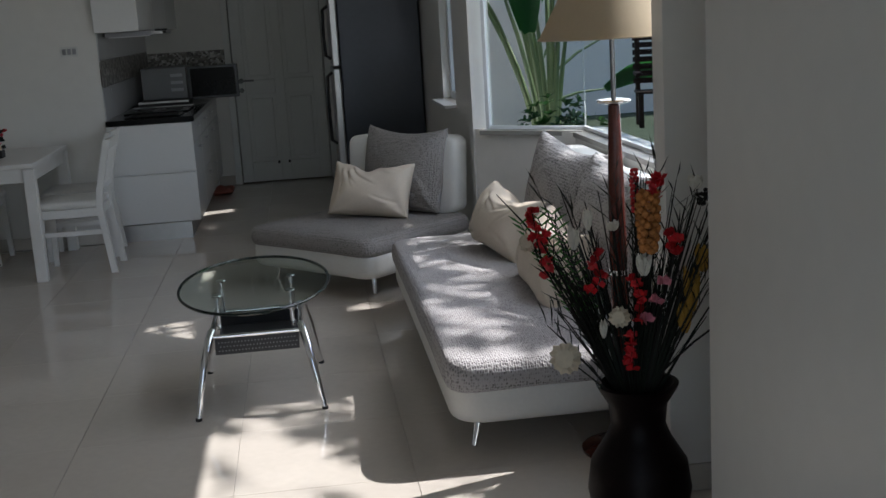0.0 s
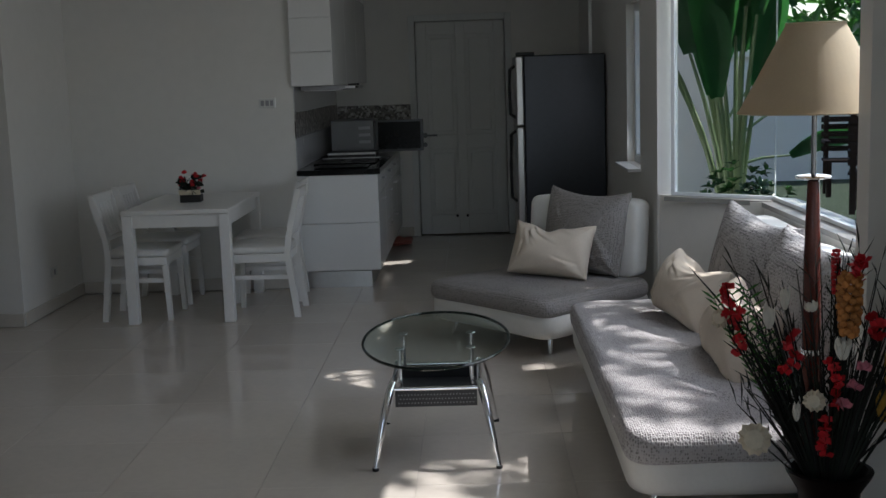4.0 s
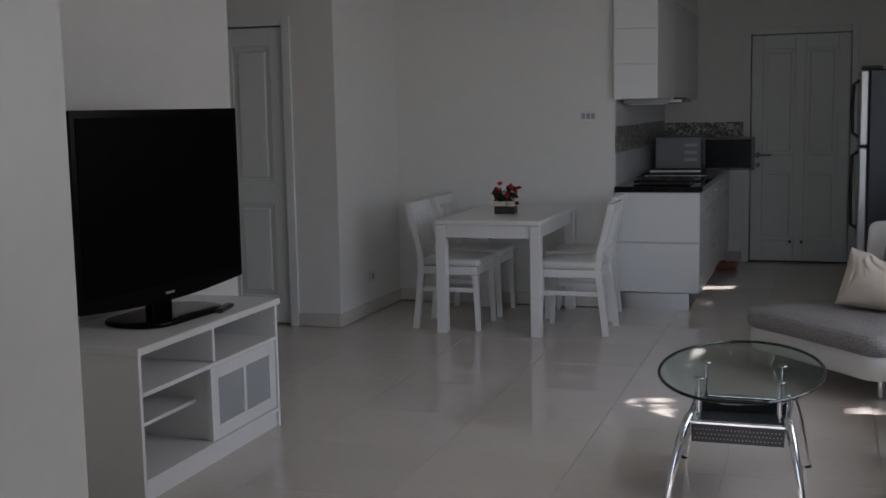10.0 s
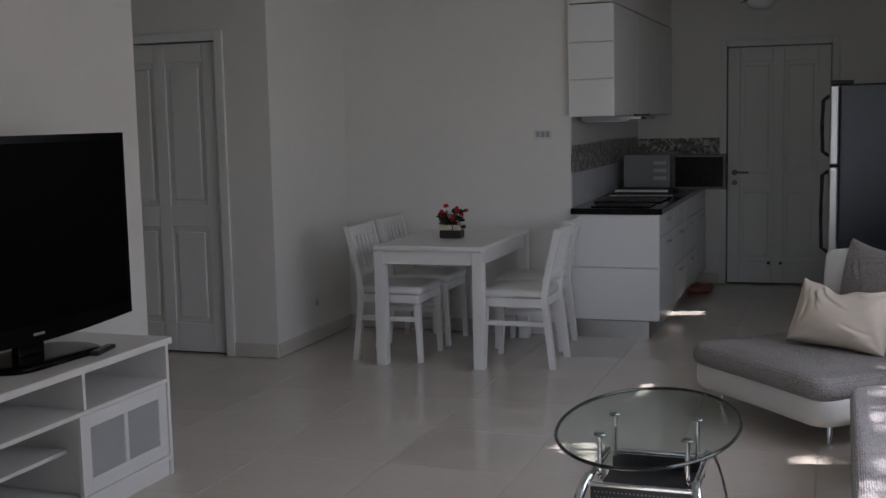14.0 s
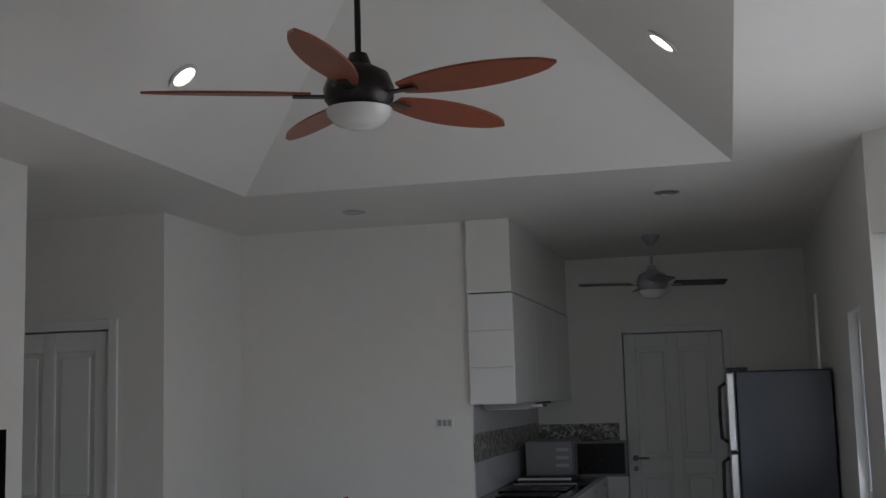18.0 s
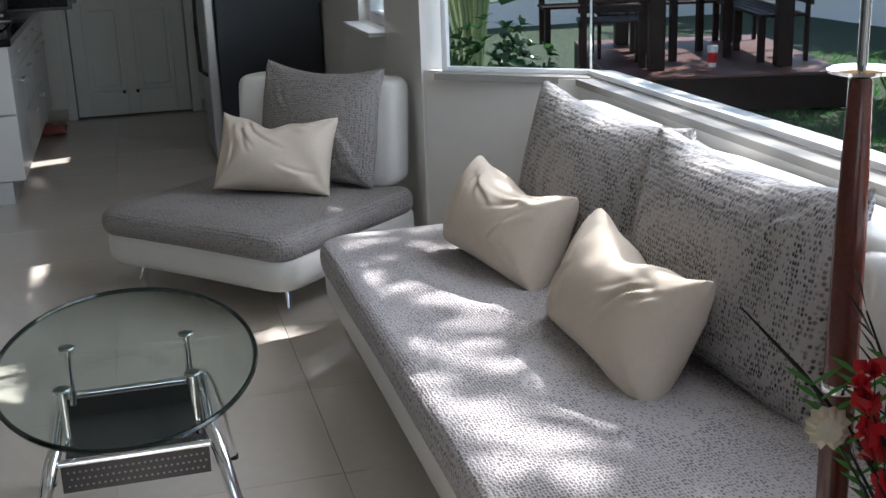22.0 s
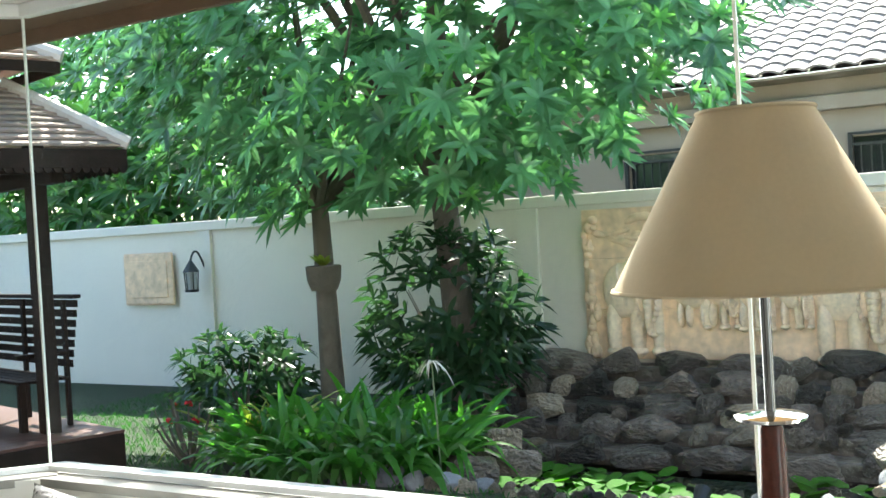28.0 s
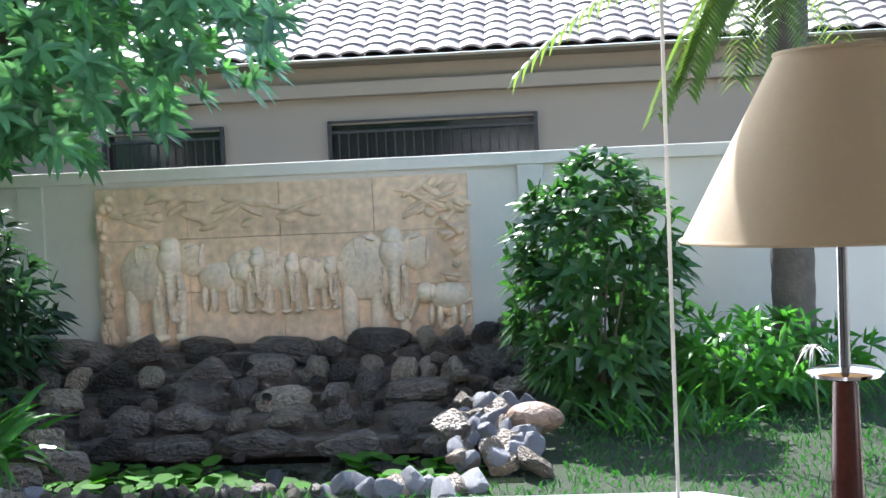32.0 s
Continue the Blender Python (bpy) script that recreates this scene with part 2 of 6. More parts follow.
SHADE = mat("buff_lampshade_cloth", (0.74, 0.65, 0.49), 0.85, var=0.05, scale=14, bump=0.08, bscale=400, dist=0.0006)
sn, sl = SHADE.node_tree.nodes, SHADE.node_tree.links
stl, smx = sn.new("ShaderNodeBsdfTranslucent"), sn.new("ShaderNodeMixShader")
stl.inputs[0].default_value = (0.52, 0.395, 0.215, 1)
smx.inputs[0].default_value = 0.4
sl.new(sn["Principled BSDF"].outputs[0], smx.inputs[1])
sl.new(stl.outputs[0], smx.inputs[2])
sl.new(smx.outputs[0], sn["Material Output"].inputs[0])
VASEM = mat("dark_brown_glaze", (0.006, 0.003, 0.003), 0.4, var=0.5, scale=9, bump=0.1, bscale=24, Specular_IOR_Level=0.1)
FANWOOD = mat("cherry_fan_blade", (0.24, 0.06, 0.022), 0.35, var=0.2, scale=14)
BRONZE = mat("dark_bronze", (0.02, 0.016, 0.015), 0.35, 0.4, var=0.2)
OPAL = mat("opal_glass", (0.7, 0.7, 0.68), 0.2, var=0, bump=0)
MOSAIC = mosaic("stone_chip_mosaic")
WTILE = mat("pale_wall_tile", (0.6, 0.6, 0.61), 0.15, var=0.04, bump=0.01)
DARKWOOD = mat("dark_teak", (0.022, 0.011, 0.008), 0.6, var=0.35, scale=10, bump=0.06, bscale=40, Specular_IOR_Level=0.2)
EAVEWOOD = mat("brown_eave_board", (0.13, 0.075, 0.045), 0.55, var=0.25, scale=8, bump=0.05, bscale=40)
SHINGLE = mat("brown_shingle", (0.34, 0.245, 0.205), 0.65, var=0.2, scale=8, obj=0.15)
GWALL = mat("garden_wall_render", (0.80, 0.745, 0.67), 0.75, var=0.06, scale=1.5, bump=0.08, bscale=50)
SAND = mat("sandstone", (0.82, 0.59, 0.41), 0.85, var=0.34, scale=1.3, bump=0.12, bscale=30, dist=0.005)
ROCK = mat("dark_wet_rock", (0.13, 0.10, 0.085), 0.3, var=0.75, scale=5, bump=0.45, bscale=6, dist=0.04, obj=0.75)
PALEROCK = mat("pale_rock", (0.20, 0.205, 0.235), 0.6, var=0.3, scale=6, bump=0.2, bscale=20, dist=0.015, obj=0.35)
GRASS = mat("lawn_soil", (0.02, 0.04, 0.013), 0.9, var=0.4, scale=3, bump=0.4, bscale=60, dist=0.02)
BLADE = leaf_mat("grass_blade", (0.03, 0.125, 0.024), 0.6)
LEAFA = leaf_mat("tree_leaf", (0.11, 0.27, 0.128), 0.26, 0.65, 0.38)
LEAFN = leaf_mat("young_highlight_leaf", (0.2, 0.52, 0.16), 0.33)
LEAFP = leaf_mat("pond_leaf", (0.05, 0.2, 0.008), 0.8)
LEAFL = leaf_mat("lily_leaf", (0.06, 0.21, 0.03), 0.18, 0.45, 0.55)
LEAFD = leaf_mat("dark_shrub_leaf", (0.028, 0.07, 0.03), 0.24)
LEAFB = leaf_mat("bright_shrub_leaf", (0.04, 0.12, 0.028), 0.32)
LEAFY = leaf_mat("yellow_green_leaf", (0.25, 0.32, 0.05), 0.45)
LEAFF = leaf_mat("palm_frond_leaf", (0.16, 0.24, 0.05), 0.4)
PALMG = leaf_mat("broad_palm_leaf", (0.035, 0.14, 0.045), 0.35)
BARK = mat("grey_bark", (0.13, 0.105, 0.085), 0.9, var=0.35, scale=10, bump=0.3, bscale=25, dist=0.01)
STALK = mat("palm_stalk", (0.16, 0.22, 0.10), 0.5, var=0.2, scale=9)
TERRA = mat("glazed_roof_tile", (0.33, 0.275, 0.25), 0.5, var=0.15, scale=3, island=0.18)
HOUSE = mat("cream_house_render", (0.30, 0.25, 0.2), 0.8, var=0.05, scale=1.2, bump=0.06, bscale=40)
DARKGL = mat("dark_window", (0.02, 0.022, 0.024), 0.1, var=0.1, bump=0)
POND = mat("pond_water", (0.012, 0.02, 0.012), 0.03, var=0, bump=0.03, bscale=5, dist=0.01)
RED = mat("red_petal", (0.55, 0.012, 0.02), 0.6, var=0.2, island=0.25)
PINK = mat("pink_petal", (0.6, 0.2, 0.26), 0.6, var=0.15, island=0.2)
WHITEP = mat("white_paper_petal", (0.72, 0.68, 0.6), 0.7, var=0.08, island=0.1)
CREAMP = mat("cream_dried_petal", (0.68, 0.6, 0.46), 0.8, var=0.15, island=0.15)
ORANGE = mat("ochre_seed_head", (0.45, 0.18, 0.045), 0.8, var=0.25, island=0.25)
YELLOWP = mat("yellow_dried_leaf", (0.45, 0.26, 0.04), 0.7, var=0.2, island=0.25)
TWIG = mat("dark_twig", (0.008, 0.006, 0.005), 0.8, var=0.3)
STEMG = mat("dark_green_stem", (0.006, 0.012, 0.006), 0.7, var=0.3)
WHITEPL = mat("white_plastic", (0.72, 0.72, 0.7), 0.35, var=0.02, bump=0)
GREYPL = mat("grey_metal_case", (0.36, 0.36, 0.38), 0.35, 0.3, var=0.04, bump=0.01)
MIDCASE = mat("mid_grey_case", (0.19, 0.19, 0.2), 0.35, 0.3, var=0.05, bump=0.01)
DARKCASE = mat("dark_grey_case", (0.07, 0.07, 0.075), 0.35, 0.3, var=0.06, bump=0.01)
CUPW = mat("white_paper_cup", (0.78, 0.76, 0.74), 0.5, var=0.02, bump=0)
CUPR = mat("red_sleeve", (0.5, 0.02, 0.03), 0.5, var=0.05, bump=0)
TRAYM = mat("dusty_tray", (0.35, 0.12, 0.09), 0.7, var=0.2)
GLOWM = bpy.data.materials.new("lit_downlight")
GLOWM.use_nodes = True
GLOWM.node_tree.nodes["Principled BSDF"].inputs["Emission Color"].default_value = (1, 0.82, 0.62, 1)
GLOWM.node_tree.nodes["Principled BSDF"].inputs["Emission Strength"].default_value = 6


# ---- mesh helpers ----
def thing(name, loc, label, category, group="", kind="", rz=0.0):
    ob = new(name)
    ob.matrix_basis = pose(*loc, 0, 0, rz)
    ob.empty_display_size = 0.1
    return tagged(ob, label, category, group, kind)


def mesh(name, bm, material, smooth=False):
    me = bpy.data.meshes.new(name)
    bmesh.ops.recalc_face_normals(bm, faces=bm.faces)
    bm.to_mesh(me)
    bm.free()
    me.materials.append(material)
    if smooth:
        for p in me.polygons:
            p.use_smooth = True
        me.set_sharp_from_angle(angle=radians(40))
    return me


def part(name, bm, material, parent, label="", smooth=False):
    ob = new(name, mesh(name, bm, material, smooth))
    ob.parent = parent
    if label:
        tagged(ob, label)
    return ob


def lone(name, bm, material, label, category, group="", kind="", smooth=False):
    return tagged(new(name, mesh(name, bm, material, smooth)), label, category, group, kind)


def share(name, data, parent, m):
    ob = new(name, data)
    ob.parent = parent
    ob.matrix_basis = m
    return ob


def box(x0, y0, z0, x1, y1, z1, bevel=0.0, bm=None, segs=2, m=None):
    out = bm or bmesh.new()
    c = bmesh.ops.create_cube(out, size=1)
    vs = c["verts"]
    bmesh.ops.scale(out, vec=(x1 - x0, y1 - y0, z1 - z0), verts=vs)
    bmesh.ops.translate(out, vec=((x0 + x1) / 2, (y0 + y1) / 2, (z0 + z1) / 2), verts=vs)
    if bevel:
        es = list({e for v in vs for e in v.link_edges})
        r = bmesh.ops.bevel(out, geom=es, offset=bevel, segments=segs, affect="EDGES", profile=0.5)
        vs = list({v for f in r["faces"] for v in f.verts} | {v for v in vs if v.is_valid})
    if m is not None:
        bmesh.ops.transform(out, matrix=m, verts=[v for v in vs if v.is_valid])
    return out


def rod(p0, p1, r0, r1=None, seg=12, bm=None):
    out = bm or bmesh.new()
    p0, p1 = Vector(p0), Vector(p1)
    d = p1 - p0
    m = Matrix.Translation((p0 + p1) / 2) @ d.to_track_quat("Z", "Y").to_matrix().to_4x4()
    bmesh.ops.create_cone(out, cap_ends=True, segments=seg, radius1=r0, radius2=r0 if r1 is None else r1, depth=d.length, matrix=m)
    return out


def lathe(profile, seg=28, bm=None, at=(0, 0, 0)):
    out = bm or bmesh.new()
    rings = []
    for r, z in profile:
        rings.append([out.verts.new((at[0] + r * math.cos(2 * math.pi * i / seg), at[1] + r * math.sin(2 * math.pi * i / seg), at[2] + z)) for i in range(seg)])
    for a, b in zip(rings, rings[1:]):
        for i in range(seg):
            out.faces.new((a[i], a[(i + 1) % seg], b[(i + 1) % seg], b[i]))
    out.faces.new(rings[0])
    out.faces.new(rings[-1])
    return out


def sweep(points, radii, seg=8, bm=None):
    """A tube along a line of points."""
    out = bm or bmesh.new()
    pts = [Vector(p) for p in points]
    if not hasattr(radii, "__len__"):
        radii = [radii] * len(pts)
    rings = []
    for i, p in enumerate(pts):
        d = (pts[min(i + 1, len(pts) - 1)] - pts[max(i - 1, 0)]).normalized()
        q = d.to_track_quat("Z", "Y")
        rings.append([out.verts.new(p + q @ Vector((radii[i] * math.cos(2 * math.pi * k / seg), radii[i] * math.sin(2 * math.pi * k / seg), 0))) for k in range(seg)])
    for a, b in zip(rings, rings[1:]):
        for k in range(seg):
            out.faces.new((a[k], a[(k + 1) % seg], b[(k + 1) % seg], b[k]))
    out.faces.new(rings[0])
    out.faces.new(rings[-1])
    return out


def arc(a, b, c, n=8):
    """Points of a quadratic curve."""
    a, b, c = Vector(a), Vector(b), Vector(c)
    return [a * (1 - t) ** 2 + b * 2 * t * (1 - t) + c * t * t for t in (i / n for i in range(n + 1))]


def cushion(w, d, h, n=22, puff=0.5, seed=0, pinch=0.07, creases=0.006):
    """A stuffed pillow, w by d, lying flat, with pulled corners, a seam and creases."""
    bm = bmesh.new()
    grid = {}
    rnd = random.Random(seed)
    ox = rnd.uniform(0, 50)
    for s in (1, -1):
        for i in range(n + 1):
            for j in range(n + 1):
                u, v = 2 * i / n - 1, 2 * j / n - 1
                edge = (1 - u ** 4) * (1 - v ** 4)
                if s == -1 and (i in (0, n) or j in (0, n)):
                    grid[s, i, j] = grid[1, i, j]
                    continue
                k = 1 - pinch * (1 - abs(v) ** 2.2) * (abs(u) ** 3), 1 - pinch * (1 - abs(u) ** 2.2) * (abs(v) ** 3)
                x, y = u * w / 2 * k[0], v * d / 2 * k[1]
                z = s * h / 2 * max(edge, 0) ** puff
                z += creases * edge * noise.noise((x * 9 + ox, y * 9, s)) * 2 + 0.5 * creases * edge ** 0.3 * noise.noise((x * 22 + ox, y * 34, s))
                grid[s, i, j] = bm.verts.new((x, y, z))
    for s in (1, -1):
        for i in range(n):
            for j in range(n):
                q = [grid[s, i, j], grid[s, i + 1, j], grid[s, i + 1, j + 1], grid[s, i, j + 1]]
                bm.faces.new(q if s == 1 else q[::-1])
    return bm


def slab(outline, z0, z1, round_=0.04, steps=4, dome=0.0):
    """A plump upholstered slab on a plan outline, with rounded top and bottom edges."""
    bm = bmesh.new()
    n = len(outline)
    cx, cy = sum(p[0] for p in outline) / n, sum(p[1] for p in outline) / n
    rings = []

    def ring(inset, z):
        vs = []
        for x, y in outline:
            d = Vector((x - cx, y - cy))
            k = max(0.0, 1 - inset / max(d.length, 1e-6))
            vs.append(bm.verts.new((cx + d.x * k, cy + d.y * k, z)))
        rings.append(vs)
    for i in range(steps + 1):
        a = math.pi / 2 * i / steps
        ring(round_ * (1 - math.sin(a)), z0 + round_ * (1 - math.cos(a)))
    for i in range(steps + 1):
        a = math.pi / 2 * i / steps
        ring(round_ * (1 - math.cos(a)), z1 - round_ * (1 - math.sin(a)))
    for k in (0.25, 0.55, 0.85):
        d = sum(Vector((p[0] - cx, p[1] - cy)).length for p in outline) / n
        ring(round_ + k * d, z1 + dome * (1 - (1 - k) ** 2))
    for a, b in zip(rings, rings[1:]):
        for i in range(n):
            bm.faces.new((a[i], a[(i + 1) % n], b[(i + 1) % n], b[i]))
    bm.faces.new(rings[0])
    bm.faces.new(rings[-1])
    return bm


def rounded(corners, r=0.08, n=5, side=6):
    """A plan outline with rounded corners and split sides."""
    out = []
    k = len(corners)
    for i in range(k):
        a, b, c = Vector(corners[i - 1]), Vector(corners[i]), Vector(corners[(i + 1) % k])
        p, q = b + (a - b).normalized() * r, b + (c - b).normalized() * r
        for j in range(n + 1):
            t = j / n
            out.append(tuple(p * (1 - t) ** 2 + b * 2 * t * (1 - t) + q * t * t))
        nxt = Vector(corners[(i + 1) % k])
        e = nxt + (b - nxt).normalized() * r
        for j in range(1, side):
            out.append(tuple(q.lerp(e, j / side)))
    return out


def quads(name, verts, faces, material, parent, label="", kind="", smooth=False):
    me = bpy.data.meshes.new(name)
    me.from_pydata(verts, [], faces)
    me.materials.append(material)
    if smooth:
        for p in me.polygons:
            p.use_smooth = True
    ob = new(name, me)
    ob.parent = parent
    return tagged(ob, label, kind=kind)


# ---- the room: walls, ceiling, floor ----
H = 2.74
WX, WXL = 1.17, -2.84          # window wall, far left wall
DY, KY = 8.20, 10.85           # dining wall, kitchen back wall
SILL, HEAD = 0.835, 2.26
BAY = [(1.25, 6.15), (1.705, 5.77), (1.715, 3.58), (1.38, 3.16)]


def struct(name, bm, material, label, category):
    return lone(name, bm, material, label, category, kind="structure")


def wall_along_y(bm, x0, x1, y0, y1, holes=(), z0=0.0, z1=H):
    """A wall between y0 and y1 with openings (ya, yb, za, zb)."""
    y = y0
    for ya, yb, za, zb in sorted(holes):
        if ya > y:
            box(x0, y, z0, x1, ya, z1, bm=bm)
        if za > z0:
            box(x0, ya, z0, x1, yb, za, bm=bm)
        if zb < z1:
            box(x0, ya, zb, x1, yb, z1, bm=bm)
        y = yb
    if y < y1:
        box(x0, y, z0, x1, y1, z1, bm=bm)


def wall_along_x(bm, y0, y1, x0, x1, holes=(), z0=0.0, z1=H):
    x = x0
    for xa, xb, za, zb in sorted(holes):
        if xa > x:
            box(x, y0, z0, xa, y1, z1, bm=bm)
        if za > z0:
            box(xa, y0, z0, xb, y1, za, bm=bm)
        if zb < z1:
            box(xa, y0, zb, xb, y1, z1, bm=bm)
        x = xb
    if x < x1:
        box(x, y0, z0, x1, y1, z1, bm=bm)


# window wall, far of the bay, with two windows
SW = (6.92, 7.52, 0.93, 1.97)
KW = (9.70, 9.98, 1.05, 2.26)
bm = bmesh.new()
box(WX, 6.26, 0, 1.236, 6.5, H, bm=bm)
wall_along_y(bm, WX, WX + 0.16, 6.5, KY + 0.15, [SW, KW])
struct("wall_east", bm, PAINT, "white painted wall with two narrow windows", "wall")
# pilaster and wall near of the bay
bm = bmesh.new()
box(1.24, 3.00, 0, 1.56, 3.10, H, bm=bm)
box(1.42, 2.46, 0, 1.56, 2.998, H, bm=bm)
box(WX, -2.0, 0, 1.56, 2.458, H, bm=bm)
struct("wall_east_near", bm, PAINT, "white painted wall with a shallow pilaster beside the bay", "wall")
# bay parapet and lintel
for nm, za, zb, lab in (("wall_bay", 0.0, SILL, "cream parapet below the bay window"), ("wall_bay_lintel", HEAD, H, "white lintel above the bay window")):
    bm = bmesh.new()
    ins = [(1.18, 6.25), (1.63, 5.70), (1.63, 3.64), (1.28, 3.10)]
    out = [(1.35, 6.26), (1.84, 5.87), (1.84, 3.52), (1.53, 3.06)]
    for i in range(3):
        v = [bm.verts.new((*p, z)) for z in (za, zb) for p in (ins[i], ins[i + 1], out[i + 1], out[i])]
        for f in ((0, 1, 2, 3), (4, 5, 6, 7), (0, 1, 5, 4), (1, 2, 6, 5), (2, 3, 7, 6), (3, 0, 4, 7)):
            bm.faces.new([v[k] for k in f])
    struct(nm, bm, PAINT, lab, "wall")
bm = bmesh.new()
wall_along_x(bm, KY, KY + 0.15, -1.35, WX, [(-0.40, 0.46, 0, 2.06)])
struct("wall_north", bm, PAINT, "white kitchen end wall with a door", "wall")
bm = bmesh.new()
wall_along_x(bm, DY, DY + 0.15, WXL - 0.15, -1.18)
struct("wall_dining", bm, PAINT, "plain white wall behind the dining table", "wall")
bm = bmesh.new()
box(-1.33, DY + 0.15, 0, -1.18, KY, H, bm=bm)
struct("wall_kitchen", bm, PAINT, "white wall behind the kitchen cabinets", "wall")
bm = bmesh.new()
box(WXL - 0.15, 7.20, 0, WXL, DY, H, bm=bm)
struct("wall_west", bm, PAINT, "white side wall beside the dining table", "wall")
bm = bmesh.new()
DX0, DX1 = -4.07, -3.21
wall_along_x(bm, 7.05, 7.20, -4.6, WXL, [(DX0, DX1, 0, 2.03)])
struct("wall_door", bm, PAINT, "white wall with a panelled door", "wall")
bm = bmesh.new()
box(-2.93, 2.35, 0, -2.78, 5.53, H, bm=bm)
struct("wall_tv", bm, PAINT, "white wall behind the television", "wall")
bm = bmesh.new()
box(-2.93, -2.0, 0, -1.475, 2.35, H, bm=bm)
struct("wall_near", bm, PAINT, "smooth white wall corner jutting into the room", "wall")
bm = bmesh.new()
box(-4.75, 5.38, 0, -2.93, 5.53, H, bm=bm)
box(-4.75, 5.53, 0, -4.6, 7.05, H, bm=bm)
struct("wall_passage", bm, PAINT, "white passage wall", "wall")
# closing wall; its opening is assumed, cut to hold the fill lamp
bm = bmesh.new()
wall_along_x(bm, -2.15, -2.0, -1.475, WX + 0.16, [(-1.1, 0.8, 0, 2.3)])
struct("wall_south", bm, PAINT, "plain white wall with an added, unseen opening behind the walk", "wall")

# ceiling with a hipped tray over the living area
TX0, TX1, TY0, TY1, RISE, RUN = -2.16, 0.58, 1.2, 6.73, 1.09, 1.36
bm = bmesh.new()
for x0, y0, x1, y1 in ((-4.75, -2.15, TX0, KY + 0.15), (TX1, -2.15, 1.85, KY + 0.15), (TX0, TY1, TX1, KY + 0.15), (TX0, -2.15, TX1, TY0)):
    box(x0, y0, H, x1, y1, H + 0.12, bm=bm)
lo = [bm.verts.new((x, y, H)) for x, y in ((TX0, TY0), (TX1, TY0), (TX1, TY1), (TX0, TY1))]
up = [bm.verts.new((x, y, H + RISE)) for x, y in ((TX0 + RUN, TY0 + RUN), (TX1 - RUN, TY0 + RUN), (TX1 - RUN, TY1 - RUN), (TX0 + RUN, TY1 - RUN))]
for i in range(4):
    bm.faces.new((lo[i], lo[(i + 1) % 4], up[(i + 1) % 4], up[i]))
bm.faces.new(up)
struct("ceiling", bm, CEIL, "white ceiling with a hipped tray over the living area", "ceiling")

# skirting
bm = bmesh.new()
for a in ((WXL, 7.05, WXL + 0.012, DY - 0.012), (WXL, DY - 0.012, -1.18, DY), (DX1 + 0.06, 7.038, WXL, 7.05), (-2.78, 2.362, -2.768, 5.53), (-1.475, -2.0, -1.463, 2.35),
          (-1.475, 2.35, -2.78, 2.362), (0.53, KY - 0.012, WX, KY), (WX - 0.012, 6.3, WX, KY - 0.02), (WX - 0.012, -2, WX, 2.458), (1.24, 2.988, 1.405, 3.0), (1.408, 2.46, 1.42, 2.986), (-0.62, KY - 0.012, -0.47, KY)):
    box(min(a[0], a[2]), a[1], 0.004, max(a[0], a[2]), a[3], 0.09, 0.002, bm=bm, segs=1)
struct("baseboard", bm, BASE, "low cream tile skirting along the walls", "baseboard")


# doors
def panel_door(name, x0, x1, y, z1, label):
    """A framed panelled door in a wall that faces -y."""
    w = x1 - x0
    d = thing(name, (x0, y, 0), label, "door", kind="structure")
    bm = bmesh.new()
    for a in ((-0.06, 0, 0.0, z1 + 0.06), (w, w + 0.06, 0.0, z1 + 0.06)):
        box(a[0], -0.018, a[2], a[1], 0.1, a[3], 0.004, bm=bm)
    box(0, -0.018, z1, w, 0.1, z1 + 0.06, 0.004, bm=bm)
    part("door_frame", bm, DOORM, d)
    t, gap = 0.04, 0.006
    bm = bmesh.new()
    box(gap, 0.032, 0.012, w - gap, 0.032 + t, z1 - gap, bm=bm)
    xs = [(gap, 0.11), (w / 2 - 0.045, w / 2 + 0.045), (w - 0.11, w - gap)]
    for a, b in xs:
        box(a, 0.014, 0.012, b, 0.031, z1 - gap, 0.005, bm=bm)
    for za, zb in ((0.012, 0.2), (0.84, 0.98), (z1 - 0.13, z1 - gap)):
        for (a0, a1), (b0, b1) in zip(xs, xs[1:]):
            box(a1, 0.014, za, b0, 0.031, zb, 0.005, bm=bm)
    leaf = part("door_leaf", bm, DOORM, d)
    for (a0, a1), (b0, b1) in zip(xs, xs[1:]):
        for za, zb in ((0.2, 0.84), (0.98, z1 - 0.13)):
            part("panel", box(a1 + 0.035, 0.018, za + 0.035, b0 - 0.035, 0.034, zb - 0.035, 0.008), DOORM, leaf)
    return d, leaf


kd, kl = panel_door("door_1", -0.40, 0.46, KY, 2.06, "white panelled kitchen door with a steel lever")
bm = rod((0.07, 0.02, 0.98), (0.07, -0.03, 0.98), 0.024, seg=20)
rod((0.07, -0.022, 0.98), (0.07, -0.05, 0.98), 0.010, bm=bm)
rod((0.06, -0.05, 0.98), (0.19, -0.05, 0.98), 0.009, bm=bm)
# grey instead of STEEL: the lever's dark reflections are put into the colour
part("door_handle", bm, MIDCASE, kd, "steel lever handle", True)
part("lock", rod((0.07, 0.02, 0.89), (0.07, -0.012, 0.89), 0.022, seg=20), MIDCASE, kd)
for xx in (0.36, 0.46):
    part("door_stop", rod((xx, 0.02, 0.19), (xx, -0.02, 0.19), 0.012), MATTEBLK, kd)
bd, bl = panel_door("door_2", DX0, DX1, 7.05, 2.03, "white panelled bedroom door, nearly shut")


bm = box(-0.5, KY + 0.16, -0.02, 0.56, KY + 0.2, 2.2)
box(DX0 - 0.08, 7.05 + 0.16, -0.02, DX1 + 0.08, 7.05 + 0.2, 2.2, bm=bm)
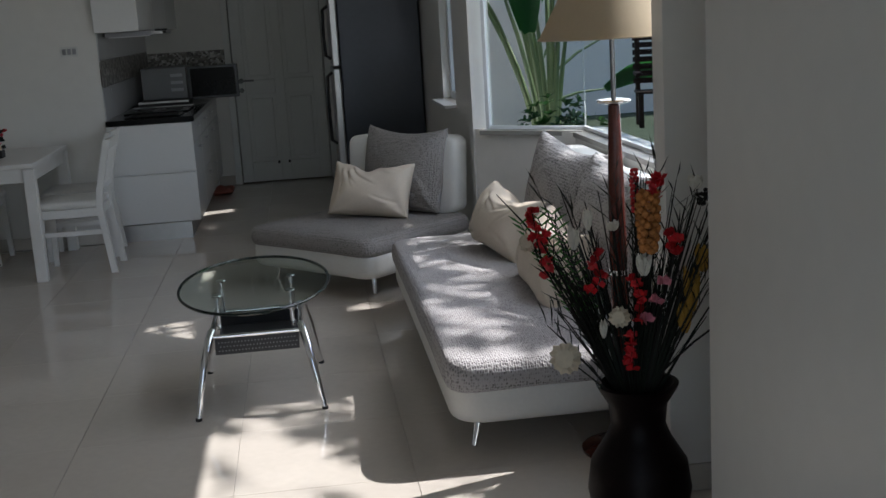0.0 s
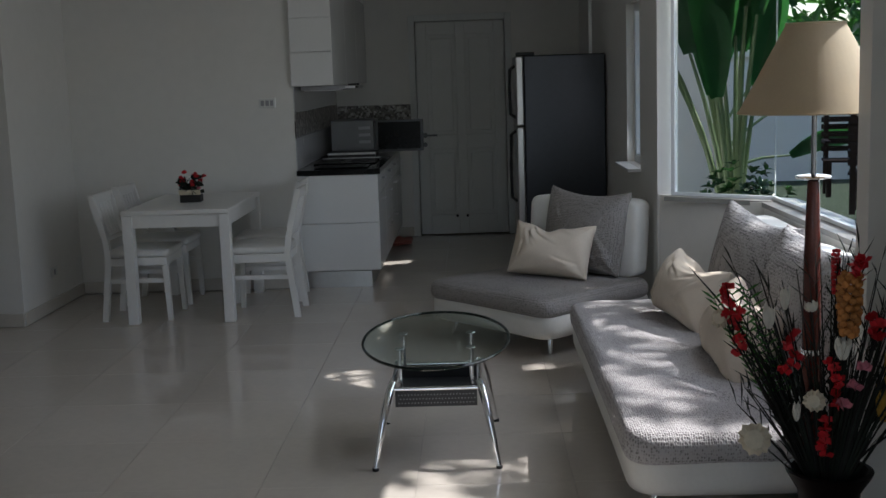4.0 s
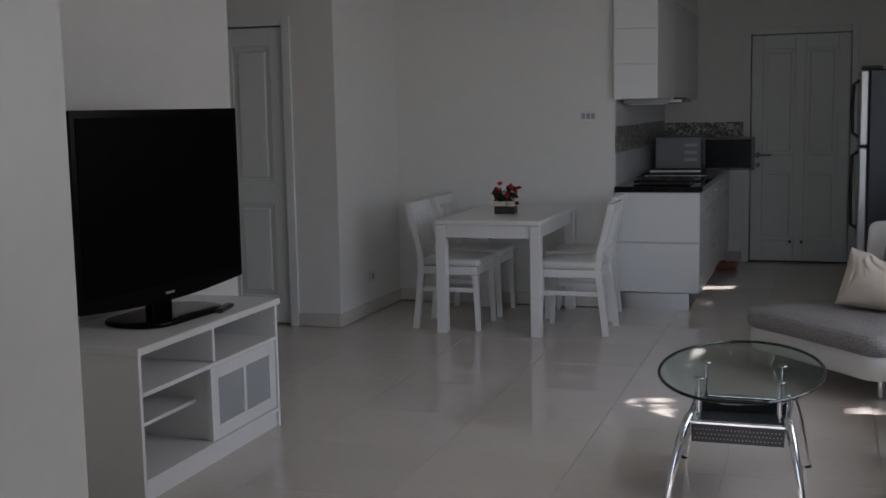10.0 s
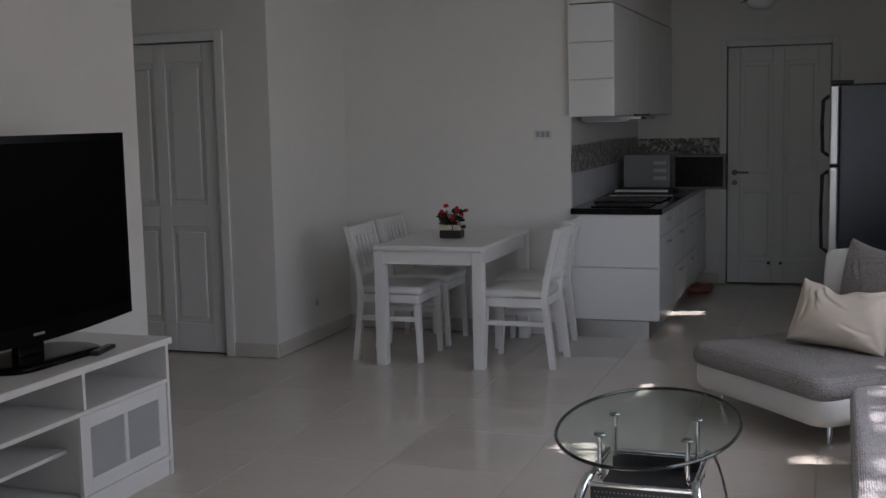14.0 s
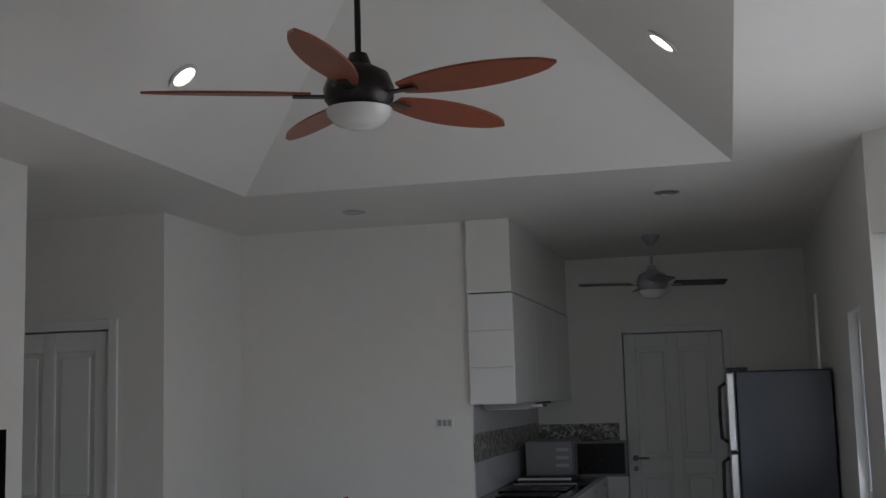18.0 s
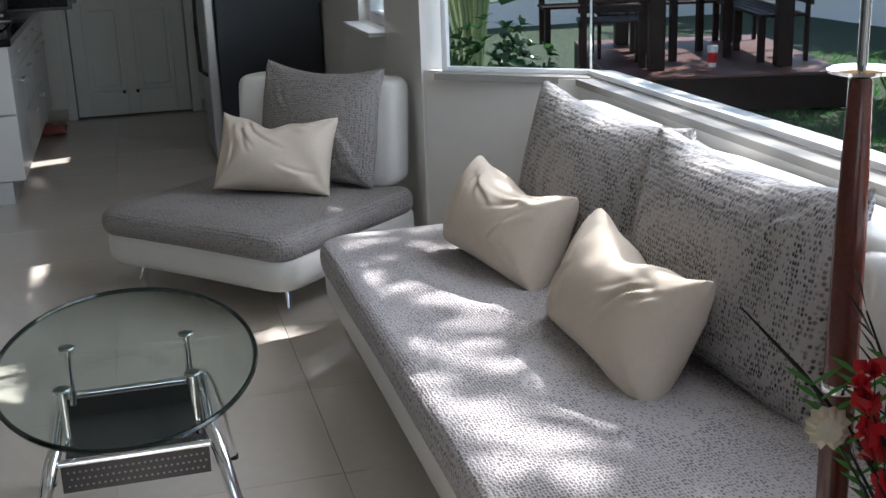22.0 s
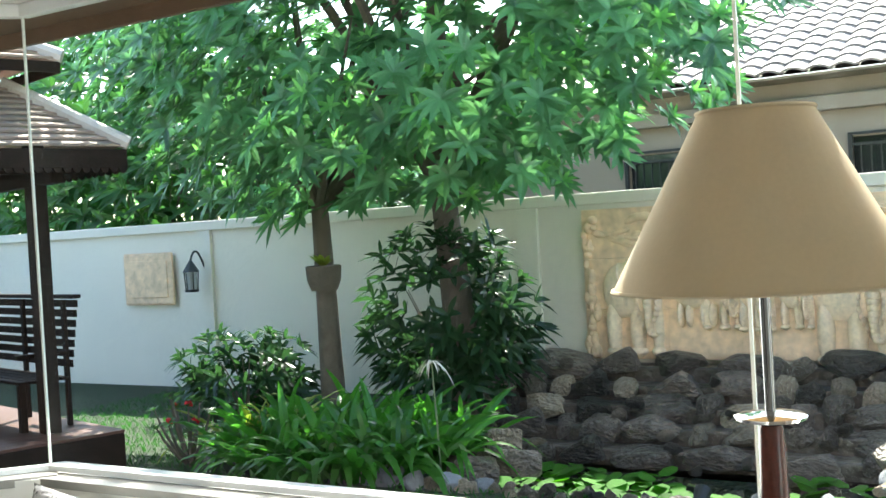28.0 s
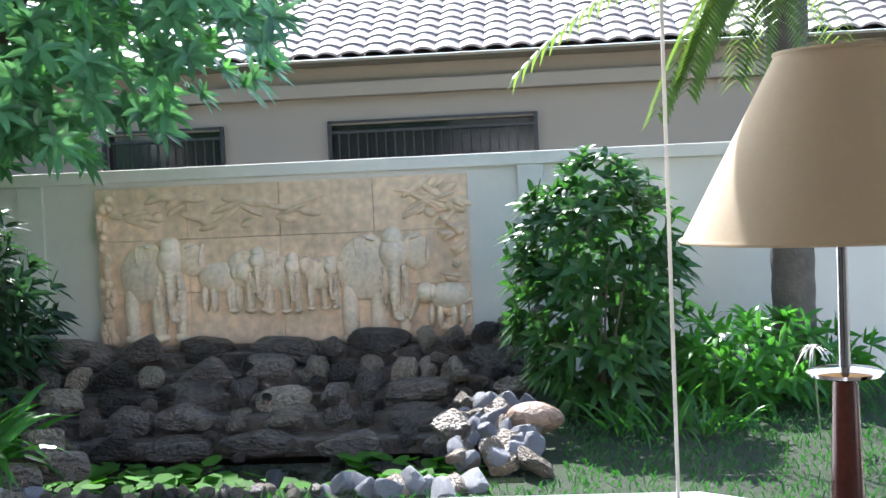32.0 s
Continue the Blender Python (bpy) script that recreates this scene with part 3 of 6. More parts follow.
struct("wall_back_of_door", bm, PAINT, "plain panels closing the doorways", "wall")


# windows
def framed_window(name, y0, y1, z0, z1, label):
    w = thing(name, (WX + 0.05, y0, z0), label, "window", kind="structure")
    d, h = y1 - y0, z1 - z0
    bm = bmesh.new()
    for a in ((0, 0.05, 0, h), (d - 0.05, d, 0, h)):
        box(0, a[0], a[2], 0.06, a[1], a[3], 0.004, bm=bm)
    for a in ((0, 0.05), (h - 0.05, h)):
        box(0, 0.05, a[0], 0.06, d - 0.05, a[1], 0.004, bm=bm)
    part("window_frame", bm, ALU, w)
    p = part("pane", box(0.026, 0.05, 0.05, 0.032, d - 0.05, h - 0.05), WINGLASS, w)
    p.visible_shadow = False
    part("window_sill", box(-0.13, -0.02, -0.022, 0.0, d + 0.02, -0.002, 0.004), ALU, w)


framed_window("window_1", SW[0], SW[1], SW[2], SW[3], "narrow white aluminium window beside the fridge")
framed_window("window_2", KW[0], KW[1], KW[2], KW[3], "white aluminium kitchen window")
bay = thing("window_3", (1.6, 4.7, SILL), "frameless glass bay window on a white sill", "window", kind="structure")
O = Vector((1.6, 4.7, SILL))
ht = HEAD - SILL
for i in range(3):
    a, b = Vector((*BAY[i], 0)), Vector((*BAY[i + 1], 0))
    u = (b - a).normalized()
    nrm = Vector((-u.y, u.x, 0))
    L = (b - a).length
    m = Matrix.Translation((a.x - O.x, a.y - O.y, 0)) @ Matrix(((u.x, nrm.x, 0, 0), (u.y, nrm.y, 0, 0), (0, 0, 1, 0), (0, 0, 0, 1)))
    p = part("pane", box(0.006, -0.005, 0.024, L - 0.006, 0.005, ht - 0.04, m=m), WINGLASS, bay)
    p.visible_shadow = False
    bm = box(0, -0.012, 0.006, L, 0.012, 0.024, 0.002, m=m)
    box(0, -0.02, ht - 0.04, L, 0.02, ht - 0.001, 0.003, bm=bm, m=m)
    if i == 0:
        box(-0.018, -0.014, 0.006, 0.006, 0.014, ht - 0.001, 0.003, bm=bm, m=m)
    if i == 2:
        box(L - 0.006, -0.014, 0.006, L + 0.018, 0.014, ht - 0.001, 0.003, bm=bm, m=m)
    part("window_frame", bm, ALU, bay)
    inner = 0.085 if nrm.x < 0 else -0.085
    bm = box(-0.02, min(inner, 0), -0.02 - 0.003 * i, L + 0.02, max(inner, 0), 0.006 - 0.004 * (i % 2), 0.001, m=m)
    part("window_sill", bm, SILLM, bay)
for x, y in BAY[1:3]:
    part("glass_joint", box(x - O.x - 0.0035, y - O.y - 0.0035, 0.024, x - O.x + 0.0035, y - O.y + 0.0035, ht - 0.04), WHITEPL, bay, "pale silicone joint")

# downlights
def downlight(x, y, lit, z=H, m=None):
    d = thing("downlight", (x, y, z), "round recessed ceiling downlight, lit" if lit else "round recessed ceiling downlight, switched off", "ceiling light", "ceiling downlights")
    part("ring", lathe([(0.072, -0.002), (0.075, -0.008), (0.056, -0.012), (0.052, -0.003)], 24), WHITEPL if lit else STEEL, d, smooth=True)
    part("lens", lathe([(0.05, -0.003), (0.05, -0.006), (0.001, -0.007)], 24), GLOWM if lit else FROST, d)
    if m is not None:
        d.matrix_basis = m
    return d


downlight(-1.755, 7.5, False)
downlight(0.20, 7.55, False)
tilt = math.degrees(math.atan2(RISE, RUN))
for x, y, face in ((-1.84, 3.80, "w"), (-1.80, 5.24, "w"), (0.32, 5.17, "e"), (0.32, 2.6, "e")):
    if face == "n":
        z, rr = H + (TY1 - y) * RISE / RUN, (tilt, 0, 0)
    elif face == "e":
        z, rr = H + (TX1 - x) * RISE / RUN, (0, -tilt, 0)
    else:
        z, rr = H + (x - TX0) * RISE / RUN, (0, tilt, 0)
    downlight(x, y, True, m=pose(x, y, z - 0.002, *(-r for r in rr)))

# wall plates
def plate(name, loc, rz, label, cat, gang=2):
    p = thing(name, loc, label, cat, rz=rz)
    part("cover", box(-0.06, -0.008, -0.036, 0.06, 0, 0.036, 0.003), WHITEPL, p)
    for k in range(gang):
        x = (k - (gang - 1) / 2) * 0.034
        part("rocker", box(x - 0.013, -0.012, -0.02, x + 0.013, -0.007, 0.02, 0.002), GREYPL, p)


plate("light_switch", (-1.37, DY, 1.385), 0, "white light switch plate on the dining wall", "switch", 3)
plate("wall_socket", (WXL, 7.62, 0.27), 90, "white wall socket low on the side wall", "socket", 1)
plate("wall_socket", (-1.18, 8.55, 1.08), 90, "white wall socket above the worktop", "socket", 1)
tvp = thing("aerial_socket", (-2.78, 4.03, 1.43), "white aerial and power sockets behind the television", "socket", rz=90)
part("cover", box(-0.13, -0.008, -0.05, 0.13, 0, 0.05, 0.003), WHITEPL, tvp)
for k in range(4):
    part("socket", box(-0.1 + k * 0.06, -0.011, -0.02, -0.07 + k * 0.06, -0.006, 0.02, 0.002), MATTEBLK, tvp)


# ---- kitchen ----
KX0, KX1, KY0 = -1.178, -0.58, 8.18
unit_w = (KY - 0.02 - KY0 - 0.02) / 4
handle_bm = None
for i in range(4):
    y0 = KY0 + 0.02 + i * unit_w
    c = thing("base_cabinet", (KX0, y0, 0), "white lacquered kitchen base cabinet with bar handles", "cabinet", "kitchen base cabinets")
    part("body", box(0, 0, 0.12, KX1 - KX0 - 0.02, unit_w - 0.001, 0.84), LACQ, c)
    part("plinth", box(0, 0, 0, KX1 - KX0 - 0.07, unit_w - 0.001, 0.119), STEEL, c, "brushed steel plinth")
    rows = [(0.125, 0.40), (0.405, 0.68), (0.685, 0.835)] if i in (1, 2) else [(0.125, 0.68), (0.685, 0.835)]
    for za, zb in rows:
        f = part("drawer_front", box(KX1 - KX0 - 0.019, 0.003, za, KX1 - KX0, unit_w - 0.004, zb, 0.003), LACQ, c)
        hz = zb - 0.05
        bm = rod((KX1 - KX0 + 0.028, unit_w / 2 - 0.07, hz), (KX1 - KX0 + 0.028, unit_w / 2 + 0.07, hz), 0.005, seg=8)
        for s in (-0.05, 0.05):
            rod((KX1 - KX0 - 0.004, unit_w / 2 + s, hz), (KX1 - KX0 + 0.028, unit_w / 2 + s, hz), 0.004, seg=8, bm=bm)
        part("handle", bm, STEEL, f, "steel bar handle")
ep = thing("end_panel", (KX0, KY0, 0), "white end panel of the kitchen run in two fronts", "cabinet panel")
part("lower_front", box(0, 0, 0.125, KX1 - KX0, 0.018, 0.478, 0.004), LACQ, ep)
part("upper_front", box(0, 0, 0.484, KX1 - KX0, 0.018, 0.84, 0.004), LACQ, ep)
part("plinth", box(0, 0.002, 0, KX1 - KX0 - 0.07, 0.018, 0.119), STEEL, ep, "brushed steel plinth")
lone("worktop", box(KX0, KY0 - 0.012, 0.842, KX1 + 0.02, KY - 0.002, 0.882, 0.004), GRANITE, "polished black granite worktop on the base cabinets", "worktop")
bs = thing("backsplash", (-1.178, DY, 0.884), "white tiled backsplash with a stone mosaic band", "backsplash", kind="structure")
part("lower_tile", box(0, 0, 0, 0.008, KY - DY - 0.002, 0.235, 0.001), WTILE, bs)
part("mosaic_band", box(0, 0, 0.237, 0.009, KY - DY - 0.002, 0.42, 0.001), MOSAIC, bs)
part("upper_tile", box(0, 0, 0.422, 0.008, KY - DY - 0.002, 0.612, 0.001), WTILE, bs)
part("end_band", box(0.011, KY - DY - 0.010, 0.237, 0.72, KY - DY - 0.002, 0.40, 0.001), MOSAIC, bs)
part("end_tile", box(0.011, KY - DY - 0.009, 0, 0.72, KY - DY - 0.002, 0.235, 0.001), WTILE, bs)
hob = thing("hob", (-0.88, 8.95, 0.883), "black glass hob with steel edge set in the worktop", "hob")
part("glass_plate", box(-0.24, -0.28, 0, 0.24, 0.28, 0.008, 0.003), BLACKPL, hob)
part("trim", box(-0.24, 0.281, 0, 0.24, 0.292, 0.014, 0.002), STEEL, hob)
for dx, dy in ((-0.11, -0.13), (0.11, -0.13), (-0.11, 0.13), (0.11, 0.13)):
    part("burner", lathe([(0.085, 0.0085), (0.085, 0.010), (0.08, 0.0104), (0.001, 0.0104)], 28, at=(dx, dy, 0)), MATTEBLK, hob)
sink = thing("sink", (-0.86, 8.42, 0.883), "black recessed sink in the worktop", "sink")
part("rim", box(-0.2, -0.15, 0, 0.2, 0.15, 0.006, 0.002), BLACKPL, sink)
part("basin", box(-0.17, -0.12, 0.0062, 0.17, 0.12, 0.009, 0.001), MATTEBLK, sink)
uw = (KY - 0.01 - 8.16) / 3
for i in range(3):
    y0 = 8.16 + i * uw
    c = thing("wall_cabinet", (-1.178, y0, 1.5), "white lacquered kitchen wall cabinet", "cabinet", "kitchen wall cabinets")
    part("body", box(0, 0.0, 0.0, 0.285, uw - 0.001, 0.735), LACQ, c)
    part("door", box(0.287, 0.003, 0.001, 0.306, uw - 0.004, 0.734, 0.003), LACQ, c)
    if i == 0:
        for za, zb in ((0.0, 0.24), (0.245, 0.485), (0.49, 0.735)):
            part("end_front", box(0.0, -0.016, za, 0.306, -0.001, zb, 0.003), LACQ, c)
bm = box(-1.178, 8.15, 2.245, -0.88, KY - 0.002, H - 0.002)
struct("wall_bulkhead", bm, PAINT, "white boxed bulkhead above the wall cabinets", "wall")
hood = thing("cooker_hood", (-1.168, 8.7, 1.42), "slim steel pull-out cooker hood with dark buttons", "cooker hood")
part("body", box(0.02, -0.3, 0.045, 0.352, 0.3, 0.078, 0.004), GREYPL, hood)
part("visor", box(0.353, -0.3, 0.05, 0.43, 0.3, 0.072, 0.004), STEEL, hood, "brushed steel pull-out visor")
part("control_strip", box(0.4305, -0.3, 0.053, 0.436, -0.12, 0.069, 0.001), MATTEBLK, hood)
for k in range(3):
    part("button", box(0.37, -0.24 + k * 0.2, 0.0725, 0.41, -0.16 + k * 0.2, 0.086, 0.001), MATTEBLK, hood)
part("filter", box(0.04, -0.27, 0.038, 0.33, 0.27, 0.0445), STEEL, hood)
mw = thing("microwave", (-0.86, 9.75, 0.884), "grey microwave with its dark door swung open", "microwave")
part("case", box(-0.24, -0.02, 0.012, 0.13, 0.46, 0.30, 0.006), MIDCASE, mw)
for k in range(3):
    part("vent", box(0.0, -0.024, 0.10 + k * 0.06, 0.1, -0.019, 0.125 + k * 0.06), GREYPL, mw)
door = part("door", box(0.14, 0.02, 0.02, 0.56, 0.045, 0.295, 0.004), DARKCASE, mw, "open microwave door")
part("window", box(0.165, 0.013, 0.04, 0.535, 0.019, 0.275), BLACKPL, door)
for dx in (-0.2, 0.1):
    part("foot", rod((dx, 0.05, 0), (dx, 0.05, 0.012), 0.015), MATTEBLK, mw)
grill = thing("countertop_grill", (-0.88, 9.42, 0.884), "low black countertop grill with a steel edge", "grill")
part("base", box(-0.2, -0.16, 0.008, 0.2, 0.16, 0.05, 0.006), MATTEBLK, grill)
part("front_strip", box(-0.2, -0.172, 0.035, 0.2, -0.161, 0.052, 0.002), STEEL, grill)
for sx in (-0.17, 0.17):
    part("foot", rod((sx, 0, 0), (sx, 0, 0.008), 0.012), MATTEBLK, grill)
kt = thing("tea_towel", (-0.555, 10.3, 0.0), "rumpled reddish floor cloth by the plinth", "cloth")
bm = cushion(0.2, 0.26, 0.06, 12, seed=4, creases=0.02)
bmesh.ops.translate(bm, vec=(0, 0, 0.032), verts=bm.verts)
part("cloth", bm, TRAYM, kt, smooth=True)

fr = thing("fridge", (0.46, 8.65, 0), "tall slate-grey two-door fridge seen from its side", "fridge")
part("body", box(0.075, 0, 0.04, 0.70, 0.66, 1.675, 0.012), FRIDGE, fr)
for za, zb in ((0.05, 1.13), (1.14, 1.67)):
    d = part("door", box(0.012, 0.003, za, 0.073, 0.657, zb, 0.012), STEEL, fr, "silver fridge door")
    hz = (0.55, 1.1) if za < 1 else (1.2, 1.6)
    bm = sweep([(0.012, 0.06, hz[0]), (-0.03, 0.06, hz[0] + 0.03), (-0.035, 0.06, (hz[0] + hz[1]) / 2), (-0.03, 0.06, hz[1] - 0.03), (0.012, 0.06, hz[1])], 0.013, 8)
    part("handle", bm, MATTEBLK, d, "curved dark handle", True)
part("hinge_cap", box(0.02, 0.03, 1.672, 0.16, 0.16, 1.70, 0.006), MATTEBLK, fr)
for sx in (0.14, 0.64):
    for sy in (0.06, 0.6):
        part("foot", rod((sx, sy, 0), (sx, sy, 0.04), 0.02), MATTEBLK, fr)


# ceiling fans
def ceiling_fan(loc, drop, blade_len, materials, label, angle, shape, n=5):
    body, bladem, bowl = materials
    f = thing("ceiling_fan", loc, label, "ceiling fan", rz=angle)
    part("canopy", lathe([(0.07, 0), (0.07, -0.02), (0.03, -0.07), (0.012, -0.08)], 20), body, f, smooth=True)
    part("rod", rod((0, 0, -0.07), (0, 0, -drop + 0.05), 0.011), body, f)
    part("motor", lathe([(0.03, -drop + 0.09), (0.045, -drop + 0.05), (0.10, -drop + 0.02), (0.12, -drop - 0.03), (0.115, -drop - 0.07), (0.09, -drop - 0.10)], 28), body, f, smooth=True)
    part("light_bowl", lathe([(0.112, -drop - 0.102), (0.105, -drop - 0.125), (0.08, -drop - 0.15), (0.04, -drop - 0.165), (0.002, -drop - 0.168)], 28), bowl, f, "white glass bowl", True)
    for k in range(n):
        a = 2 * math.pi * k / n
        bm = bmesh.new()
        ring = []
        for s in range(15):
            t = s / 14
            wd = (0.075 * math.sin(math.pi * min(1, t * 0.93 + 0.07)) ** 0.6 + 0.004) if shape == "leaf" else 0.062
            ring.append((0.16 + (blade_len - 0.16) * t, wd))
        top = [bm.verts.new((r, sgn * w, -drop - 0.05 - sgn * w * 0.2 + dz)) for dz in (0.004, -0.004) for sgn in (1, -1) for r, w in ring]
        nn = len(ring)
        for i in range(nn - 1):
            bm.faces.new((top[i], top[i + 1], top[nn + i + 1], top[nn + i]))
            bm.faces.new((top[2 * nn + i], top[2 * nn + i + 1], top[3 * nn + i + 1], top[3 * nn + i]))
            bm.faces.new((top[i], top[i + 1], top[2 * nn + i + 1], top[2 * nn + i]))
            bm.faces.new((top[nn + i], top[nn + i + 1], top[3 * nn + i + 1], top[3 * nn + i]))
        bm.faces.new((top[0], top[nn], top[3 * nn], top[2 * nn]))
        bm.faces.new((top[nn - 1], top[2 * nn - 1], top[4 * nn - 1], top[3 * nn - 1]))
        bmesh.ops.rotate(bm, matrix=Matrix.Rotation(a, 3, "Z"), verts=bm.verts)
        b = part("blade", bm, bladem, f)
        bm = box(0.08, -0.018, -drop - 0.062, 0.22, 0.018, -drop - 0.056, 0.002)
        bmesh.ops.rotate(bm, matrix=Matrix.Rotation(a, 3, "Z"), verts=bm.verts)
        part("bracket", bm, body, b)


ceiling_fan((-0.645, 4.22, H + RISE - 0.05), 1.155, 0.71, (BRONZE, FANWOOD, OPAL), "dark bronze ceiling fan with five cherry leaf-shaped blades", 58, "leaf")
ceiling_fan((-0.03, 9.5, H), 0.32, 0.56, (GREYPL, DARKCASE, OPAL), "small grey ceiling fan with dark blades in the kitchen", 14, "plank", 4)


# ---- dining set ----
table = thing("dining_table", (-1.797, 7.43, 0), "white painted rectangular dining table against the wall", "table")
TW, TD = 0.70, 1.24
part("tabletop", box(-TW / 2, -0.42, 0.715, TW / 2, TD - 0.56, 0.745, 0.006), WHITEWOOD, table)
for sx in (-1, 1):
    part("apron", box(sx * (TW / 2 - 0.03) - 0.011, -0.33, 0.63, sx * (TW / 2 - 0.03) + 0.011, TD - 0.65, 0.713, 0.002), WHITEWOOD, table)
    for y in (-0.38, TD - 0.60):
        part("leg", box(sx * (TW / 2 - 0.035) - 0.034, y - 0.034, 0, sx * (TW / 2 - 0.035) + 0.034, y + 0.034, 0.713, 0.004), WHITEWOOD, table)
for y in (-0.39, TD - 0.59):
    part("apron", box(-TW / 2 + 0.07, y - 0.011, 0.63, TW / 2 - 0.07, y + 0.011, 0.713, 0.002), WHITEWOOD, table)


def dining_chair(loc, rz):
    """Seat centre at the origin, back at +x."""
    c = thing("dining_chair", loc, "white painted dining chair with a padded white seat", "chair", "dining chairs", rz=rz)
    part("seat_frame", box(-0.2, -0.2, 0.37, 0.19, 0.2, 0.425, 0.006), WHITEWOOD, c)
    bm = slab(rounded([(-0.215, -0.205), (0.19, -0.205), (0.19, 0.205), (-0.215, 0.205)], 0.04, 4, 4), 0.426, 0.475, 0.02, 3, 0.01)
    part("seat", bm, LEATHER, c, "padded white seat", True)
    for sy in (-1, 1):
        y = sy * 0.185
        bm = bmesh.new()
        v = [bm.verts.new((x + dx, y + dy, z)) for x, z, w in ((-0.2, 0, 0.014), (-0.185, 0.37, 0.019)) for dx in (-w, w) for dy in (-0.018, 0.018)]
        for f in ((0, 1, 3, 2), (4, 5, 7, 6), (0, 1, 5, 4), (2, 3, 7, 6), (0, 2, 6, 4), (1, 3, 7, 5)):
            bm.faces.new([v[k] for k in f])
        part("leg", bm, WHITEWOOD, c)
        pts = [(0.235, 0), (0.185, 0.42), (0.20, 0.54), (0.275, 0.845)]
        bm = bmesh.new()
        rings = []
        for x, z in pts:
            rings.append([bm.verts.new((x + dx, y + dy, z)) for dx, dy in ((-0.02, -0.016), (0.02, -0.016), (0.02, 0.016), (-0.02, 0.016))])
        for a, b in zip(rings, rings[1:]):
            for k in range(4):
                bm.faces.new((a[k], a[(k + 1) % 4], b[(k + 1) % 4], b[k]))
        bm.faces.new(rings[0])
        bm.faces.new(rings[-1])
        part("leg", bm, WHITEWOOD, c)
        part("stretcher", box(-0.185, y - 0.009, 0.255, 0.2, y + 0.009, 0.285, 0.002), WHITEWOOD, c)
    part("top_rail", box(0.252, -0.168, 0.78, 0.28, 0.168, 0.843, 0.004), WHITEWOOD, c)
    part("lower_rail", box(0.196, -0.168, 0.53, 0.216, 0.168, 0.565, 0.004), WHITEWOOD, c)
    for k in range(5):
        y = -0.12 + k * 0.06
        part("slat", sweep([(0.206, y, 0.56), (0.235, y, 0.67), (0.264, y, 0.79)], 0.012, 6), WHITEWOOD, c)
    return c


chair = dining_chair((-2.10, 7.33, 0), 180)
copy_thing(chair, pose(-2.10, 7.86, 0, 0, 0, 180))
copy_thing(chair, pose(-1.29, 7.33, 0, 0, 0, 0))
copy_thing(chair, pose(-1.36, 7.86, 0, 0, 0, 0))


def petals(bm, at, r, n, rnd):
    for k in range(n):
        a, e = rnd.uniform(0, 6.3), rnd.uniform(0.1, 1.4)
        d = Vector((math.cos(a) * math.cos(e), math.sin(a) * math.cos(e), math.sin(e)))
        s = d.orthogonal().normalized()
        s.rotate(Matrix.Rotation(rnd.uniform(0, 6.3), 3, d))
        p = Vector(at)
        v = [bm.verts.new(p), bm.verts.new(p + d * r * 0.6 + s * r * 0.45), bm.verts.new(p + d * r), bm.verts.new(p + d * r * 0.6 - s * r * 0.45)]
        bm.faces.new(v)


tf = thing("flower_arrangement", (-1.80, 7.50, 0.746), "small arrangement of red artificial roses in a dark box", "flowers")
part("planter", box(-0.07, -0.045, 0, 0.07, 0.045, 0.05, 0.004), MATTEBLK, tf)
part("fence", box(-0.074, -0.05, 0.052, 0.074, -0.044, 0.085, 0.002), CREAMP, tf)
rnd = random.Random(5)
lf, wt = bmesh.new(), bmesh.new()
for k in range(11):
    fl = bmesh.new()
    petals(fl, (rnd.uniform(-0.075, 0.085), rnd.uniform(-0.05, 0.05), rnd.uniform(0.10, 0.20)), 0.024, 14, rnd)
    part("rose", fl, RED, tf, "red rose")
for k in range(60):
    petals(lf, (rnd.uniform(-0.07, 0.07), rnd.uniform(-0.04, 0.04), rnd.uniform(0.05, 0.16)), 0.035, 3, rnd)
for k in range(7):
    petals(wt, (rnd.uniform(-0.09, 0.09), rnd.uniform(-0.05, 0.05), rnd.uniform(0.07, 0.16)), 0.02, 8, rnd)
part("leaves", lf, STEMG, tf)
part("small_flowers", wt, PINK, tf, "pale pink filler flowers")

# ---- television ----
st = thing("tv_stand", (-2.165, 3.625, 0), "white television stand with open shelves and a sliding door", "tv stand")
SL, SD, SH = 1.14, 0.50, 0.605
part("top", box(-SD - 0.02, -0.015, SH - 0.03, 0.012, SL + 0.015, SH, 0.004), WHITEWOOD, st)
part("side_panel", box(-SD, 0, 0, 0, 0.02, SH - 0.031, 0.002), WHITEWOOD, st)
part("side_panel", box(-SD, SL - 0.02, 0, 0, SL, SH - 0.031, 0.002), WHITEWOOD, st)
part("back_panel", box(-SD, 0.021, 0.03, -SD + 0.012, SL - 0.021, SH - 0.031), WHITEWOOD, st)
part("bottom", box(-SD + 0.013, 0.021, 0.07, 0, SL - 0.021, 0.09), WHITEWOOD, st)
part("plinth", box(-0.035, 0.021, 0, -0.012, SL - 0.021, 0.069), WHITEWOOD, st)
part("shelf", box(-SD + 0.013, 0.021, 0.41, 0, SL - 0.021, 0.428, 0.002), WHITEWOOD, st)
part("divider", box(-SD + 0.013, SL / 2 - 0.009, 0.429, -0.01, SL / 2 + 0.009, SH - 0.032), WHITEWOOD, st)
part("divider", box(-SD + 0.013, SL / 2 - 0.009, 0.091, -0.03, SL / 2 + 0.009, 0.409), WHITEWOOD, st)
part("shelf", box(-SD + 0.013, 0.021, 0.25, -0.1, SL / 2 - 0.01, 0.266, 0.002), WHITEWOOD, st)
y0, y1 = SL / 2 - 0.04, SL - 0.022
bm = box(-0.026, y0, 0.092, -0.006, y0 + 0.06, 0.407, 0.002)
